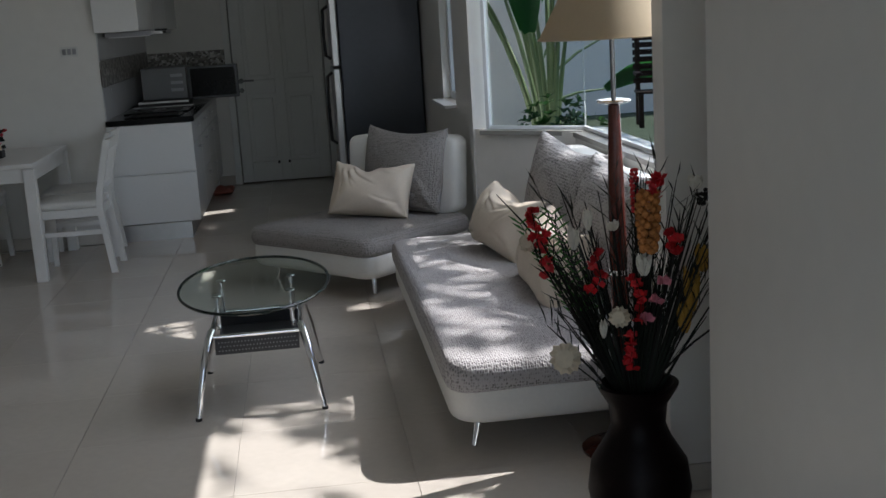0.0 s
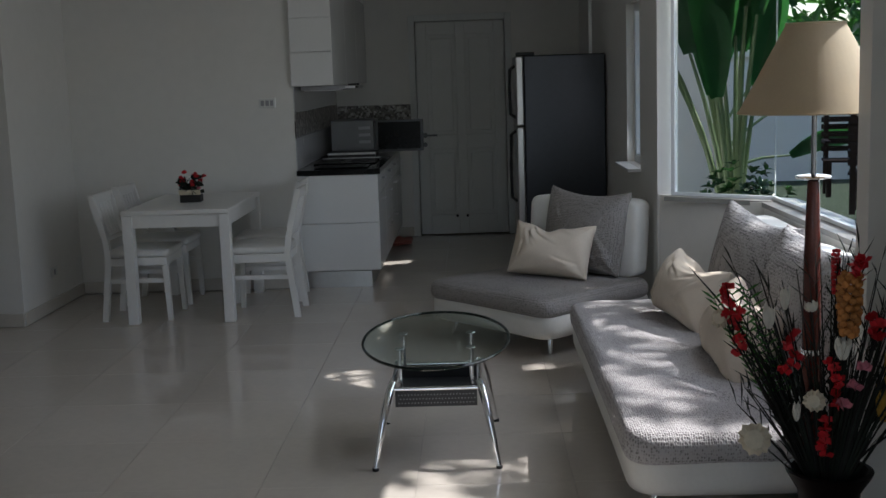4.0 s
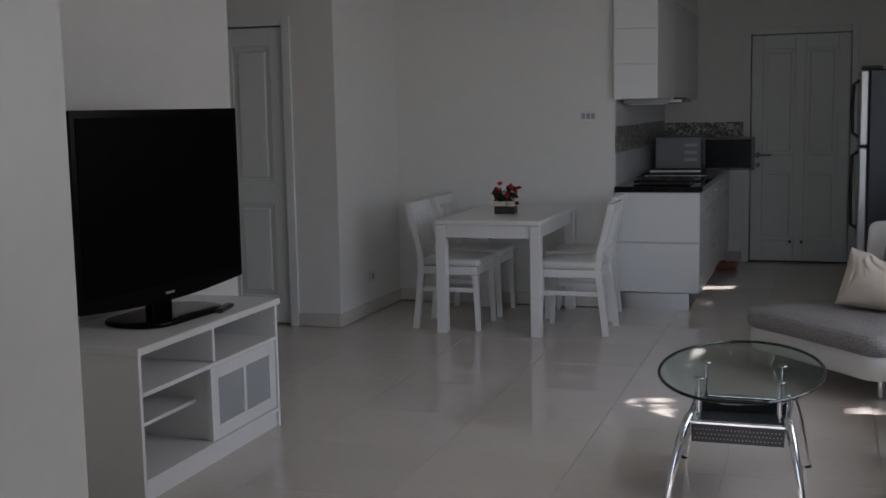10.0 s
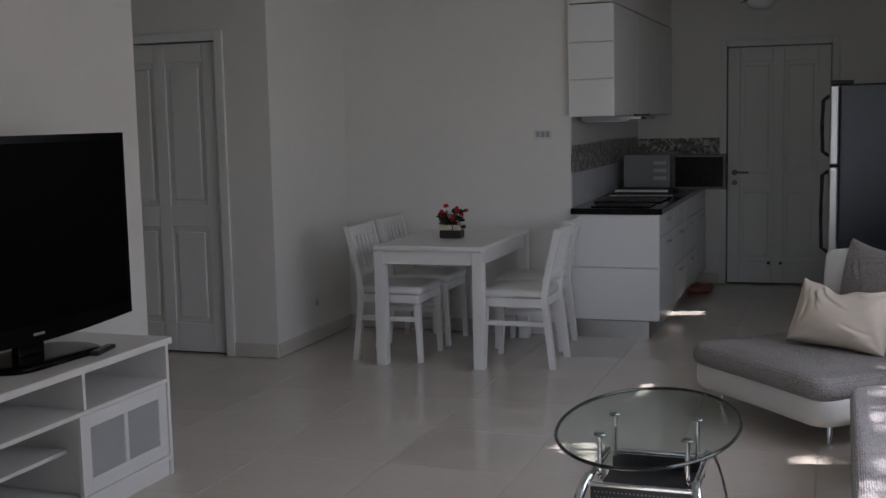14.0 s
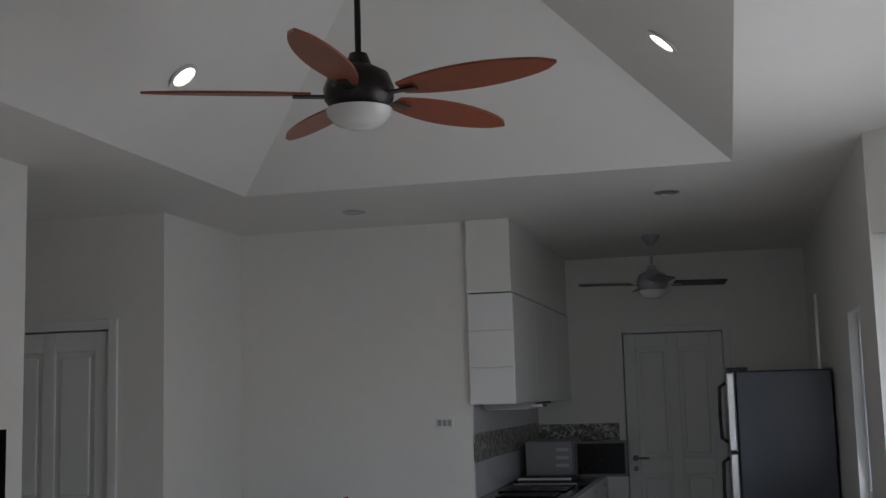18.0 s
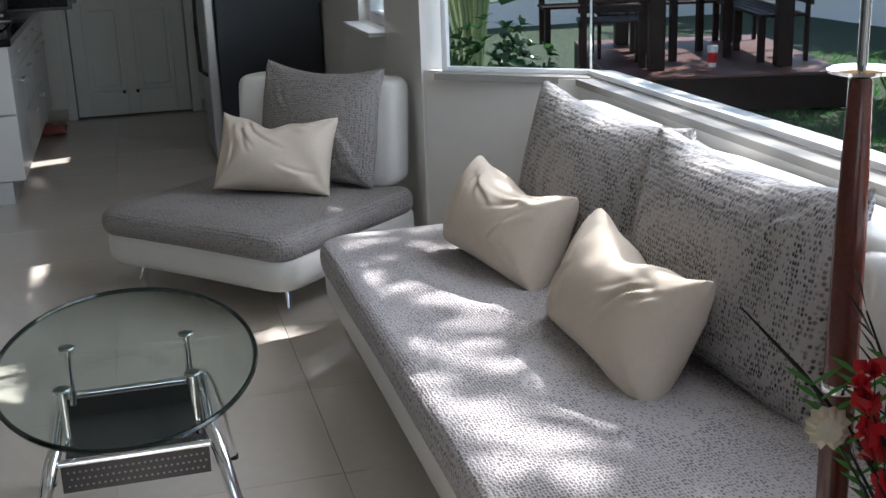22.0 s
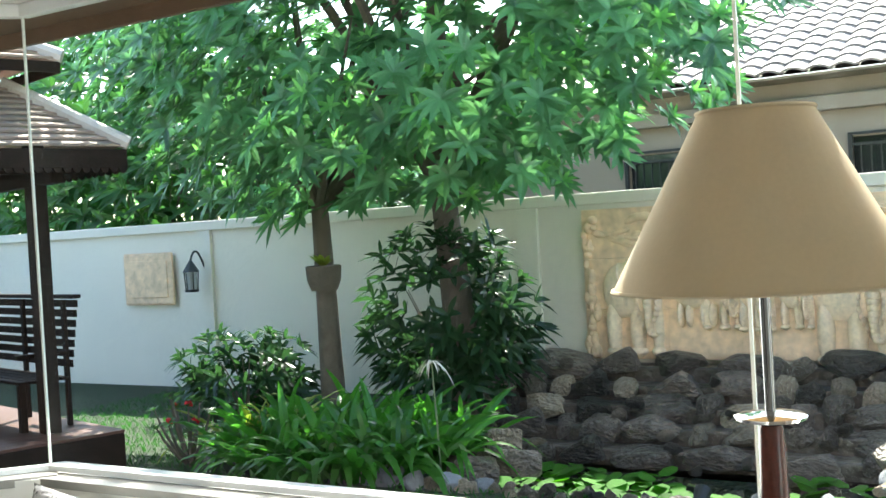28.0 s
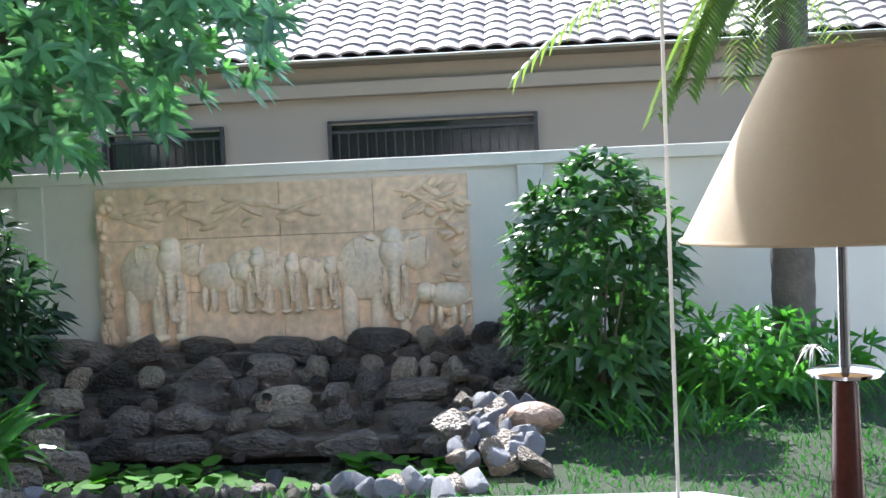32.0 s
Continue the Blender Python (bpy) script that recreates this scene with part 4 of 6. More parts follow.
box(-0.026, y1 - 0.06, 0.092, -0.006, y1, 0.407, 0.002, bm=bm)
box(-0.026, y0 + 0.06, 0.092, -0.006, y1 - 0.06, 0.15, 0.002, bm=bm)
box(-0.026, y0 + 0.06, 0.352, -0.006, y1 - 0.06, 0.407, 0.002, bm=bm)
box(-0.026, (y0 + y1) / 2 - 0.012, 0.15, -0.006, (y0 + y1) / 2 + 0.012, 0.352, 0.002, bm=bm)
dr = part("sliding_door", bm, LACQ, st)
part("pane", box(-0.02, y0 + 0.06, 0.15, -0.012, (y0 + y1) / 2 - 0.012, 0.352), FROST, dr, "frosted grey glass")
part("pane", box(-0.02, (y0 + y1) / 2 + 0.012, 0.15, -0.012, y1 - 0.06, 0.352), FROST, dr, "frosted grey glass")

tv = thing("television", (-2.412, 4.213, SH), "large flat black television on a swivel foot, switched off", "television", rz=-4)
bm = slab(rounded([(-0.16, -0.28), (0.16, -0.28), (0.16, 0.28), (-0.16, 0.28)], 0.15, 8, 3), 0.001, 0.022, 0.008, 3)
part("foot", bm, BLACKPL, tv, smooth=True)
part("neck", box(-0.05, -0.07, 0.02, -0.01, 0.07, 0.13, 0.006), BLACKPL, tv)
TVW, T0, T1 = 1.13, 0.075, 0.878
bm = bmesh.new()
n = 24
front, back = [], []
for x, lst in ((0.03, front), (-0.045, back)):
    for i in range(n + 1):
        y = -TVW / 2 + TVW * i / n
        lst.append((bm.verts.new((x, y, T0 + 0.03 - 0.03 * math.cos((y / TVW) * math.pi) * 1.0)), bm.verts.new((x, y, T1))))
for i in range(n):
    bm.faces.new((front[i][0], front[i + 1][0], front[i + 1][1], front[i][1]))
    bm.faces.new((back[i][0], back[i + 1][0], back[i + 1][1], back[i][1]))
    for k in (0, 1):
        bm.faces.new((front[i][k], front[i + 1][k], back[i + 1][k], back[i][k]))
for i in (0, n):
    bm.faces.new((front[i][0], front[i][1], back[i][1], back[i][0]))
part("casing", bm, BLACKPL, tv)
part("screen", box(0.0305, -TVW / 2 + 0.03, T0 + 0.075, 0.033, TVW / 2 - 0.03, T1 - 0.03), SCREEN, tv, "dark blank screen")
part("badge", box(0.031, -0.03, T0 + 0.03, 0.0325, 0.03, T0 + 0.04), GREYPL, tv)
rc = thing("remote_control", (-2.245, 4.42, SH), "black remote control lying on the stand", "remote control", rz=12)
part("body", box(-0.02, -0.085, 0.001, 0.02, 0.085, 0.018, 0.005), MATTEBLK, rc)
for k in range(5):
    part("key_row", box(-0.013, -0.06 + k * 0.026, 0.0185, 0.013, -0.05 + k * 0.026, 0.0205), GREYPL, rc)


# ---- sofa, armchair and coffee table ----
def leg_set(parent, spots, h=0.16, splay=0.03):
    for x, y in spots:
        cx, cy = (1 if x > 0 else -1) * splay, (1 if y > 0 else -1) * splay
        part("leg", sweep([(x, y, h), (x + cx * 0.3, y + cy * 0.3, h * 0.55), (x + cx, y + cy, 0)], [0.022, 0.018, 0.011], 10), CHROME, parent, "tapered chrome leg", True)


sofa = thing("sofa", (1.10, 4.55, 0), "white leather sofa under a grey knitted throw, below the bay window", "sofa")
SX, SY = 0.48, 1.15
o = rounded([(-SX, -SY), (SX, -SY), (SX, SY), (-SX, SY)], 0.14, 6, 10)
part("base", slab(o, 0.125, 0.285, 0.05, 4), LEATHER, sofa, "white leather base", True)
o = rounded([(-SX - 0.012, -SY - 0.012), (SX - 0.06, -SY - 0.012), (SX - 0.06, SY + 0.006), (-SX - 0.012, SY + 0.006)], 0.13, 6, 14)
bm = slab(o, 0.235, 0.35, 0.05, 5, 0.012)
for v in bm.verts:
    v.co += Vector((0, 0, 1)) * 0.006 * noise.noise((v.co.x * 5, v.co.y * 5, 0.3))
part("throw", bm, KNITS, sofa, "grey knitted throw over the seat", True)
o = rounded([(0.31, -SY + 0.22), (0.475, -SY + 0.20), (0.475, SY - 0.16), (0.34, SY - 0.20)], 0.07, 6, 10)
bm = slab(o, 0.351, 0.80, 0.06, 5, 0.01)
for v in bm.verts:
    if v.co.z > 0.4:
        v.co.x += (v.co.z - 0.4) * 0.08
part("backrest", bm, LEATHER, sofa, "white leather backrest", True)
o = rounded([(0.31, -0.93), (0.44, -0.945), (0.44, -0.86), (0.315, -0.86)], 0.035, 5, 6)
part("backrest_end", slab(o, 0.351, 0.77, 0.04, 5, 0.01), LEATHER, sofa, "rounded white leather end", True)
leg_set(sofa, [(-0.36, -0.96), (-0.38, 1.0), (0.36, -0.96), (0.36, 1.0)], 0.135)


def stuffed(w, h, t, seed, sag=0.06, ruffle=0.0, n=60):
    """A soft pillow with pulled corner tips, a sagging top edge and folds running in from the corners."""
    bm = bmesh.new()
    rnd = random.Random(seed)
    ph = [rnd.uniform(0, 6.28) for _ in range(12)]
    lines = []
    for q in range(11):
        a, b = rnd.choice((-1, 1)), rnd.choice((-1, 1))
        cx, cy = a * w * rnd.uniform(0.25, 0.46), b * h * rnd.uniform(0.25, 0.46)
        lines.append((cx, cy, math.atan2(-cy, -cx) + rnd.uniform(-0.8, 0.8), rnd.uniform(0.1, 0.26) * min(1, w / 0.5), rnd.uniform(0.004, 0.010), rnd.uniform(-2, 2)))
    grid = {}
    for s in (1, -1):
        for i in range(n + 1):
            for j in range(n + 1):
                u, v = 2 * i / n - 1, 2 * j / n - 1
                if s == -1 and (i in (0, n) or j in (0, n)):
                    grid[s, i, j] = grid[1, i, j]
                    continue
                e = max((1 - u * u) * (1 - v * v), 0)
                x = u * w / 2 * (1 - 0.06 * (1 - v * v) * abs(u) ** 1.5)
                y = v * h / 2 * (1 - 0.06 * (1 - u * u) * abs(v) ** 1.5)
                y -= sag * h * (1 - u * u) * (v + 1) / 2
                z = s * t / 2 * e ** 0.40
                fold = 0
                for q, (a, b) in enumerate(((-1, -1), (1, -1), (1, 1), (-1, 1))):
                    dx, dy = (u - a) * w / 2, (v - b) * h / 2
                    d = math.hypot(dx, dy)
                    ang = math.atan2(abs(dy), abs(dx))
                    fold += math.sin(ang * (6 + 2 * math.sin(ph[q])) + ph[q]) * d * math.exp(-d / (0.06 + 0.03 * math.sin(ph[q + 4]))) * 0.34
                for cx, cy, ca, ln, amp, bend in lines:
                    rx, ry = x - cx, y - cy
                    al = rx * math.cos(ca) + ry * math.sin(ca)
                    ac_ = -rx * math.sin(ca) + ry * math.cos(ca) - bend * al * al
                    if 0 < al < ln:
                        k = math.sin(math.pi * (al / ln) ** 0.7)
                        fold += amp * k * (math.exp(-((ac_ - 0.016) / 0.014) ** 2) - 1.2 * math.exp(-(ac_ / 0.009) ** 2))
                z += s * fold * e ** 0.3
                if ruffle:
                    up = max(0.0, v) ** 2
                    dip = math.exp(-((u - 0.15 * math.sin(ph[8])) / 0.32) ** 2)
                    z += s * ruffle * up * e ** 0.35 * (0.45 * math.sin(7 * u + ph[9] + 2 * v) + 0.4 * math.sin(13 * u + ph[10] - 3 * v) - 0.9 * dip)
                    y -= ruffle * up * (1.2 * dip + 0.25 * math.sin(9 * u + ph[11]))
                z += 0.02 * noise.noise((x * 3.2 + seed * 2, y * 3.2, 0.5))
                grid[s, i, j] = bm.verts.new((x, y, z))
    for s in (1, -1):
        for i in range(n):
            for j in range(n):
                q = [grid[s, i, j], grid[s, i + 1, j], grid[s, i + 1, j + 1], grid[s, i, j + 1]]
                bm.faces.new(q if s == 1 else q[::-1])
    return bm


def pillow(label, w, h, t, loc, rot, material, seed, group, sag=0.06, ruffle=0.0):
    p = thing("cushion", loc, label, "cushion", group)
    p.matrix_basis = Matrix.Translation(loc) @ Euler([radians(a) for a in rot]).to_matrix().to_4x4()
    part("cover", stuffed(w, h, t, seed, sag, ruffle), material, p, smooth=True)
    return p


# rot: local x along the width, local y up the pillow, local z its face
pillow("large grey knitted back cushion", 0.89, 0.55, 0.26, (1.405, 5.02, 0.605), (77, 2, -83), KNITG, 1, "sofa back cushions")
pillow("large grey knitted back cushion beside the lamp", 0.93, 0.55, 0.26, (1.425, 4.195, 0.60), (77, -1, -88), KNITG, 2, "sofa back cushions")
pillow("beige cotton cushion tilted on the sofa", 0.58, 0.32, 0.25, (1.134, 5.075, 0.505), (64, 3, -79), BEIGE, 3, "beige cushions", 0.10, 0.02)
pillow("beige cotton cushion leaning on the grey one", 0.65, 0.34, 0.25, (1.18, 4.283, 0.49), (64, 2, -89), BEIGE, 4, "beige cushions", 0.10, 0.02)

ac = thing("armchair", (0.50, 6.385, 0), "low white leather chair with a grey throw, set at an angle", "armchair", rz=-48)
# local frame: front faces -y
W2, D2 = 0.49, 0.45
o = rounded([(-W2, -D2), (W2, -D2), (W2, D2), (-W2, D2)], 0.1, 6, 8)
part("base", slab(o, 0.115, 0.265, 0.05, 4), LEATHER, ac, "white leather base", True)
o = rounded([(-W2 - 0.01, -D2 - 0.012), (W2 + 0.01, -D2 - 0.012), (W2 + 0.01, D2 - 0.02), (-W2 - 0.01, D2 - 0.02)], 0.09, 6, 8)
bm = slab(o, 0.235, 0.345, 0.05, 5, 0.012)
part("throw", bm, KNITC, ac, "taupe knitted throw over the seat", True)
o = rounded([(-0.36, D2 - 0.20), (0.44, D2 - 0.11), (0.42, D2 + 0.04), (-0.37, D2 - 0.05)], 0.05, 5, 8)
bm = slab(o, 0.347, 0.79, 0.05, 5, 0.008)
for v in bm.verts:
    if v.co.z > 0.39:
        v.co.y += (v.co.z - 0.39) * 0.08
part("backrest", bm, LEATHER, ac, "white leather backrest", True)
leg_set(ac, [(-0.43, -0.25), (0.32, -0.25), (-0.40, 0.3), (0.36, 0.3)], 0.125)
pillow("grey knitted cushion on the chair", 0.62, 0.50, 0.22, (0.785, 6.545, 0.605), (78, 1, -47), KNITC, 7, "chair cushions")
pillow("beige cotton cushion on the chair", 0.50, 0.335, 0.22, (0.575, 6.41, 0.515), (64, 3, -26), BEIGE, 8, "chair cushions", 0.10, 0.018)

ct = thing("coffee_table", (-0.045, 4.42, 0), "oval glass coffee table on splayed chrome legs", "coffee table")
bm = lathe([(0.285, 0.455), (0.30, 0.458), (0.302, 0.462), (0.30, 0.466), (0.285, 0.468)], 64)
bmesh.ops.scale(bm, vec=(1, 1.72, 1), verts=bm.verts)
part("glass_top", bm, TOPGLASS, ct, "clear greenish glass top", True).visible_shadow = False
part("glass_edge", sweep([(0.3025 * math.cos(a), 1.72 * 0.3025 * math.sin(a), 0.4615) for a in (2 * math.pi * k / 64 for k in range(65))], 0.0062, 6), GLASSRIM, ct, "dark green polished edge", True)
for sx in (-1, 1):
    for sy in (-1, 1):
        part("post", rod((sx * 0.145, sy * 0.135, 0.30), (sx * 0.145, sy * 0.135, 0.448), 0.009), CHROME, ct, smooth=True)
        part("cap", lathe([(0.018, 0.448), (0.02, 0.451), (0.018, 0.4545)], 16, at=(sx * 0.145, sy * 0.135, 0)), STEEL, ct)
        leg = sweep(arc((sx * 0.175, sy * 0.17, 0.315), (sx * 0.195, sy * 0.28, 0.30), (sx * 0.245, sy * 0.31, 0.0), 8), [0.016] * 5 + [0.015, 0.0135, 0.012, 0.011], 12)
        part("leg", leg, CHROME, ct, "splayed chrome leg", True)
        part("foot", rod((sx * 0.245, sy * 0.31, 0), (sx * 0.245, sy * 0.31, 0.012), 0.013), MATTEBLK, ct)
for sx in (-1, 1):
    part("side_rail", rod((sx * 0.175, -0.17, 0.312), (sx * 0.175, 0.17, 0.312), 0.012), CHROME, ct, smooth=True)
for sy in (-1, 1):
    part("crossbar", rod((-0.19, sy * 0.20, 0.30), (0.19, sy * 0.20, 0.30), 0.009), CHROME, ct, smooth=True)
    part("skirt", box(-0.165, sy * 0.195 - 0.002, 0.225, 0.165, sy * 0.195 + 0.002, 0.29), PERF, ct, "black perforated skirt")
shelf = part("shelf", box(-0.165, -0.19, 0.236, 0.165, 0.19, 0.242), PERF, ct, "black perforated metal shelf")
bm = bmesh.new()
for i in range(24):
    for j in range(26):
        x, y = -0.15 + i * 0.013 + (j % 2) * 0.0065, -0.17 + j * 0.0136
        bmesh.ops.create_circle(bm, cap_ends=True, segments=6, radius=0.003, matrix=Matrix.Translation((x, y, 0.2426)))
for i in range(24):
    for j in range(3):
        bmesh.ops.create_circle(bm, cap_ends=True, segments=6, radius=0.003, matrix=Matrix.Translation((-0.15 + i * 0.013 + (j % 2) * 0.0065, -0.1975, 0.24 + j * 0.017)) @ Matrix.Rotation(radians(90), 4, "X"))
tagged(part("perforation", bm, MIDCASE, shelf, "rows of punched holes"), kind="stuff")

# ---- floor lamp ----
lamp = thing("floor_lamp", (1.20, 3.39, 0), "floor lamp with a mahogany stem and buff cone shade", "lamp")
part("base", lathe([(0.14, 0), (0.142, 0.012), (0.12, 0.022), (0.05, 0.03), (0.03, 0.05)], 32), MAHOG, lamp, smooth=True)
part("stem", lathe([(0.024, 0.045), (0.027, 0.3), (0.0295, 0.62), (0.027, 0.9), (0.019, 1.168), (0.017, 1.173)], 20), MAHOG, lamp, "polished mahogany stem", True)
part("ring", lathe([(0.0305, 0.614), (0.032, 0.617), (0.032, 0.628), (0.0305, 0.631)], 20), CHROME, lamp, "chrome ring", True)
part("drip_disc", lathe([(0.012, 1.173), (0.052, 1.181), (0.056, 1.187), (0.05, 1.19), (0.012, 1.195)], 32), CHROME, lamp, "chrome disc", True)
part("pole", rod((0, 0, 1.193), (0, 0, 1.47), 0.0085), DARKCHROME, lamp, "chrome pole", True)
bm = bmesh.new()
seg = 48
rr = [(0.232, 1.39), (0.088, 1.66)]
for (r0, z0), (r1, z1) in (rr, [(0.228, 1.39), (0.084, 1.66)]):
    a = [bm.verts.new((r0 * math.cos(2 * math.pi * k / seg), r0 * math.sin(2 * math.pi * k / seg), z0)) for k in range(seg)]
    b = [bm.verts.new((r1 * math.cos(2 * math.pi * k / seg), r1 * math.sin(2 * math.pi * k / seg), z1)) for k in range(seg)]
    for k in range(seg):
        bm.faces.new((a[k], a[(k + 1) % seg], b[(k + 1) % seg], b[k]))
sh = part("shade", bm, SHADE, lamp, "buff cloth cone shade", True)
for r, z in ((0.233, 1.39), (0.089, 1.66)):
    part("piping", sweep([(r * math.cos(a), r * math.sin(a), z) for a in (2 * math.pi * k / 40 for k in range(41))], 0.0035, 6), SHADE, sh)
part("spider", rod((-0.088, 0, 1.65), (0.088, 0, 1.65), 0.003), CHROME, lamp)
part("bulb", lathe([(0.014, 1.47), (0.016, 1.50), (0.03, 1.54), (0.028, 1.57), (0.01, 1.595)], 16), OPAL, lamp, smooth=True)

def leaf_batch():
    return [], []


def add_leaf(vf, p, d, up, length, width, droop=0.25, segs=3, fold=0.15):
    """A pointed leaf from p along d, bending down."""
    vs, fs = vf
    d = d.normalized()
    s = d.cross(up)
    if s.length < 1e-3:
        s = d.orthogonal()
    s.normalize()
    n = s.cross(d)
    b = len(vs)
    for i in range(segs + 1):
        t = i / segs
        c = p + d * (length * t) - Vector((0, 0, 1)) * (droop * length * t * t)
        w = width * (math.sin(math.pi * (0.12 + 0.88 * t)) ** 0.8) * 0.5 if i < segs else 0.0
        lift = n * (fold * w)
        vs.append(tuple(c - s * w + lift))
        vs.append(tuple(c))
        vs.append(tuple(c + s * w + lift))
    for i in range(segs):
        a = b + 3 * i
        if i < segs - 1:
            fs.append((a, a + 1, a + 4, a + 3))
            fs.append((a + 1, a + 2, a + 5, a + 4))
        else:
            fs.append((a, a + 1, a + 4))
            fs.append((a + 1, a + 2, a + 4))


# ---- vase of dried flowers ----
vase = thing("floor_vase", (1.065, 2.75, 0), "tall dark brown glazed vase holding dried flowers", "vase")
part("body", lathe([(0.09, 0), (0.10, 0.015), (0.135, 0.09), (0.146, 0.15), (0.135, 0.23), (0.092, 0.30), (0.076, 0.34), (0.082, 0.40), (0.112, 0.450), (0.115, 0.458), (0.101, 0.460), (0.073, 0.41), (0.063, 0.35)], 36), VASEM, vase, smooth=True)
rnd = random.Random(11)
bq = thing("dried_bouquet", (1.065, 2.75, -0.03), "dried bouquet of red, cream and ochre flowers in the vase", "flowers")
blades = bmesh.new()


def flower(kind, material, dots, r, n):
    bm = bmesh.new()
    for at in dots:
        petals(bm, at, r, n, rnd)
    part(kind, bm, material, bq)


def spot(side, z, near=0.0):
    """A place in the bouquet: across the room's long view, up, and towards the room."""
    return Vector((0.9 * side - 0.44 * near, -0.44 * side - 0.9 * near, z))


def stalk(kind, tip, material, thick=0.0034, bow=0.35):
    base = spot(tip.x * 0.12, 0.40)
    mid = base.lerp(tip, 0.55) - Vector((tip.x, tip.y, 0)) * (0.2 * bow)
    p = arc(base, mid, tip, 6)
    part(kind, sweep(p, [thick, thick * 0.95, thick * 0.85, thick * 0.75, thick * 0.6, thick * 0.5, thick * 0.3], 4), material, bq)
    return p


for k in range(120):
    side, near, z = rnd.uniform(-0.25, 0.25), rnd.uniform(-0.07, 0.14), rnd.uniform(0.72, 1.10)
    z -= 0.5 * abs(side) * rnd.random()
    tip = spot(side, z, near)
    p = stalk("twig" if k % 3 else "stem", tip, TWIG if k % 3 else STEMG, rnd.uniform(0.003, 0.0046))
    if k % 2:
        for q_ in range(12):
            q = p[6].lerp(p[2], q_ / 11)
            d = (Vector((side * 2, 0, 0)) + Vector((rnd.uniform(-1, 1), rnd.uniform(-1, 1), rnd.uniform(0.6, 2)))).normalized() * rnd.uniform(0.04, 0.10)
            v = [blades.verts.new(q), blades.verts.new(q + d * 0.5 + Vector((0.006, 0.005, 0))), blades.verts.new(q + d)]
            blades.faces.new(v)


def disc_flower(at, r):
    """A flat dried flower head with a ruffled rim, facing the room."""
    bm = bmesh.new()
    m = Matrix.Translation(at) @ Matrix.Rotation(radians(-26), 4, "Z") @ Matrix.Rotation(radians(80), 4, "X")
    c = bm.verts.new(m @ Vector((0, 0, 0.012)))
    rim = []
    for k in range(24):
        a, q = 2 * math.pi * k / 24, r * (1 if k % 2 else 0.86) * rnd.uniform(0.93, 1.05)
        rim.append((bm.verts.new(m @ Vector((q * 0.6 * math.cos(a), q * 0.6 * math.sin(a), 0.010))), bm.verts.new(m @ Vector((q * math.cos(a), q * math.sin(a), rnd.uniform(-0.012, 0.0))))))
    for k in range(24):
        (a, b), (c1, d1) = rim[k], rim[(k + 1) % 24]
        bm.faces.new((c, a, c1))
        bm.faces.new((a, b, d1, c1))
    part("dried_flower", bm, CREAMP, bq, "flat cream flower head")
    stalk("stem", Vector(at), STEMG)


def petal_flower(at, material, kind, r, tall):
    """A closed flower of upright petals."""
    vf = leaf_batch()
    for k in range(7):
        a = 0.9 * k
        add_leaf(vf, at - Vector((0, 0, tall * 0.5)), Vector((math.cos(a) * r, math.sin(a) * r, tall)), Vector((math.cos(a), math.sin(a), 0)), tall * rnd.uniform(0.8, 1.1), r * 1.5, 0.0, 4, 0.4)
    quads(kind, vf[0], vf[1], material, bq)
    stalk("stem", at - Vector((0, 0, tall * 0.5)), STEMG)


def spike(at, r, tall, material, kind, label):
    """A knobbly seed spike."""
    bm = bmesh.new()
    n = int(tall / 0.010)
    for k in range(n):
        t = k / n
        for q in range(4):
            a = 2.4 * (4 * k + q)
            w = r * (0.55 + 0.9 * t * (1.25 - t))
            bmesh.ops.create_icosphere(bm, subdivisions=1, radius=0.24 * r + 0.003, matrix=Matrix.Translation(at + Vector((math.cos(a) * w * 0.8, math.sin(a) * w * 0.8, tall * (t - 0.5)))))
    part(kind, bm, material, bq, label, True)
    stalk("stem", at - Vector((0, 0, tall * 0.5)), STEMG)


disc_flower(spot(-0.17, 0.59, 0.13), 0.046)
disc_flower(spot(-0.02, 0.71, 0.13), 0.03)
disc_flower(spot(-0.28, 0.895, 0.06), 0.028)
for side, z, r, tall in ((-0.14, 0.92, 0.016, 0.065), (-0.10, 0.97, 0.012, 0.06), (-0.035, 0.955, 0.018, 0.03), (0.045, 0.855, 0.02, 0.07), (-0.067, 0.67, 0.010, 0.05), (0.18, 1.07, 0.02, 0.04)):
    petal_flower(spot(side, z, 0.11), WHITEP, "white_flower", r, tall)
for side, z, r, tall in ((-0.22, 0.86, 0.018, 0.12), (-0.25, 0.95, 0.014, 0.07), (-0.087, 0.82, 0.016, 0.10), (0.03, 0.75, 0.015, 0.11), (0.085, 1.045, 0.024, 0.05), (0.115, 0.90, 0.022, 0.045), (0.0, 0.60, 0.008, 0.09)):
    at = spot(side, z, 0.10)
    flower("red_flower", RED, [at + Vector((rnd.uniform(-r, r), rnd.uniform(-r, r), tall * (q / 5 - 0.5))) for q in range(6)], 0.02 + r * 0.3, 8)
    stalk("stem", at, STEMG)
for side, z in ((0.096, 0.80), (0.075, 0.75), (0.05, 0.70)):
    at = spot(side, z, 0.12)
    flower("pink_flower", PINK, [at], 0.026, 12)
    stalk("stem", at, STEMG)
spike(spot(0.06, 0.97, 0.12), 0.034, 0.16, ORANGE, "ochre_cone", "knobbly ochre seed cone")
spike(spot(0.015, 1.04, 0.05), 0.011, 0.12, RED, "red_spike", "thin dark red seed spike")
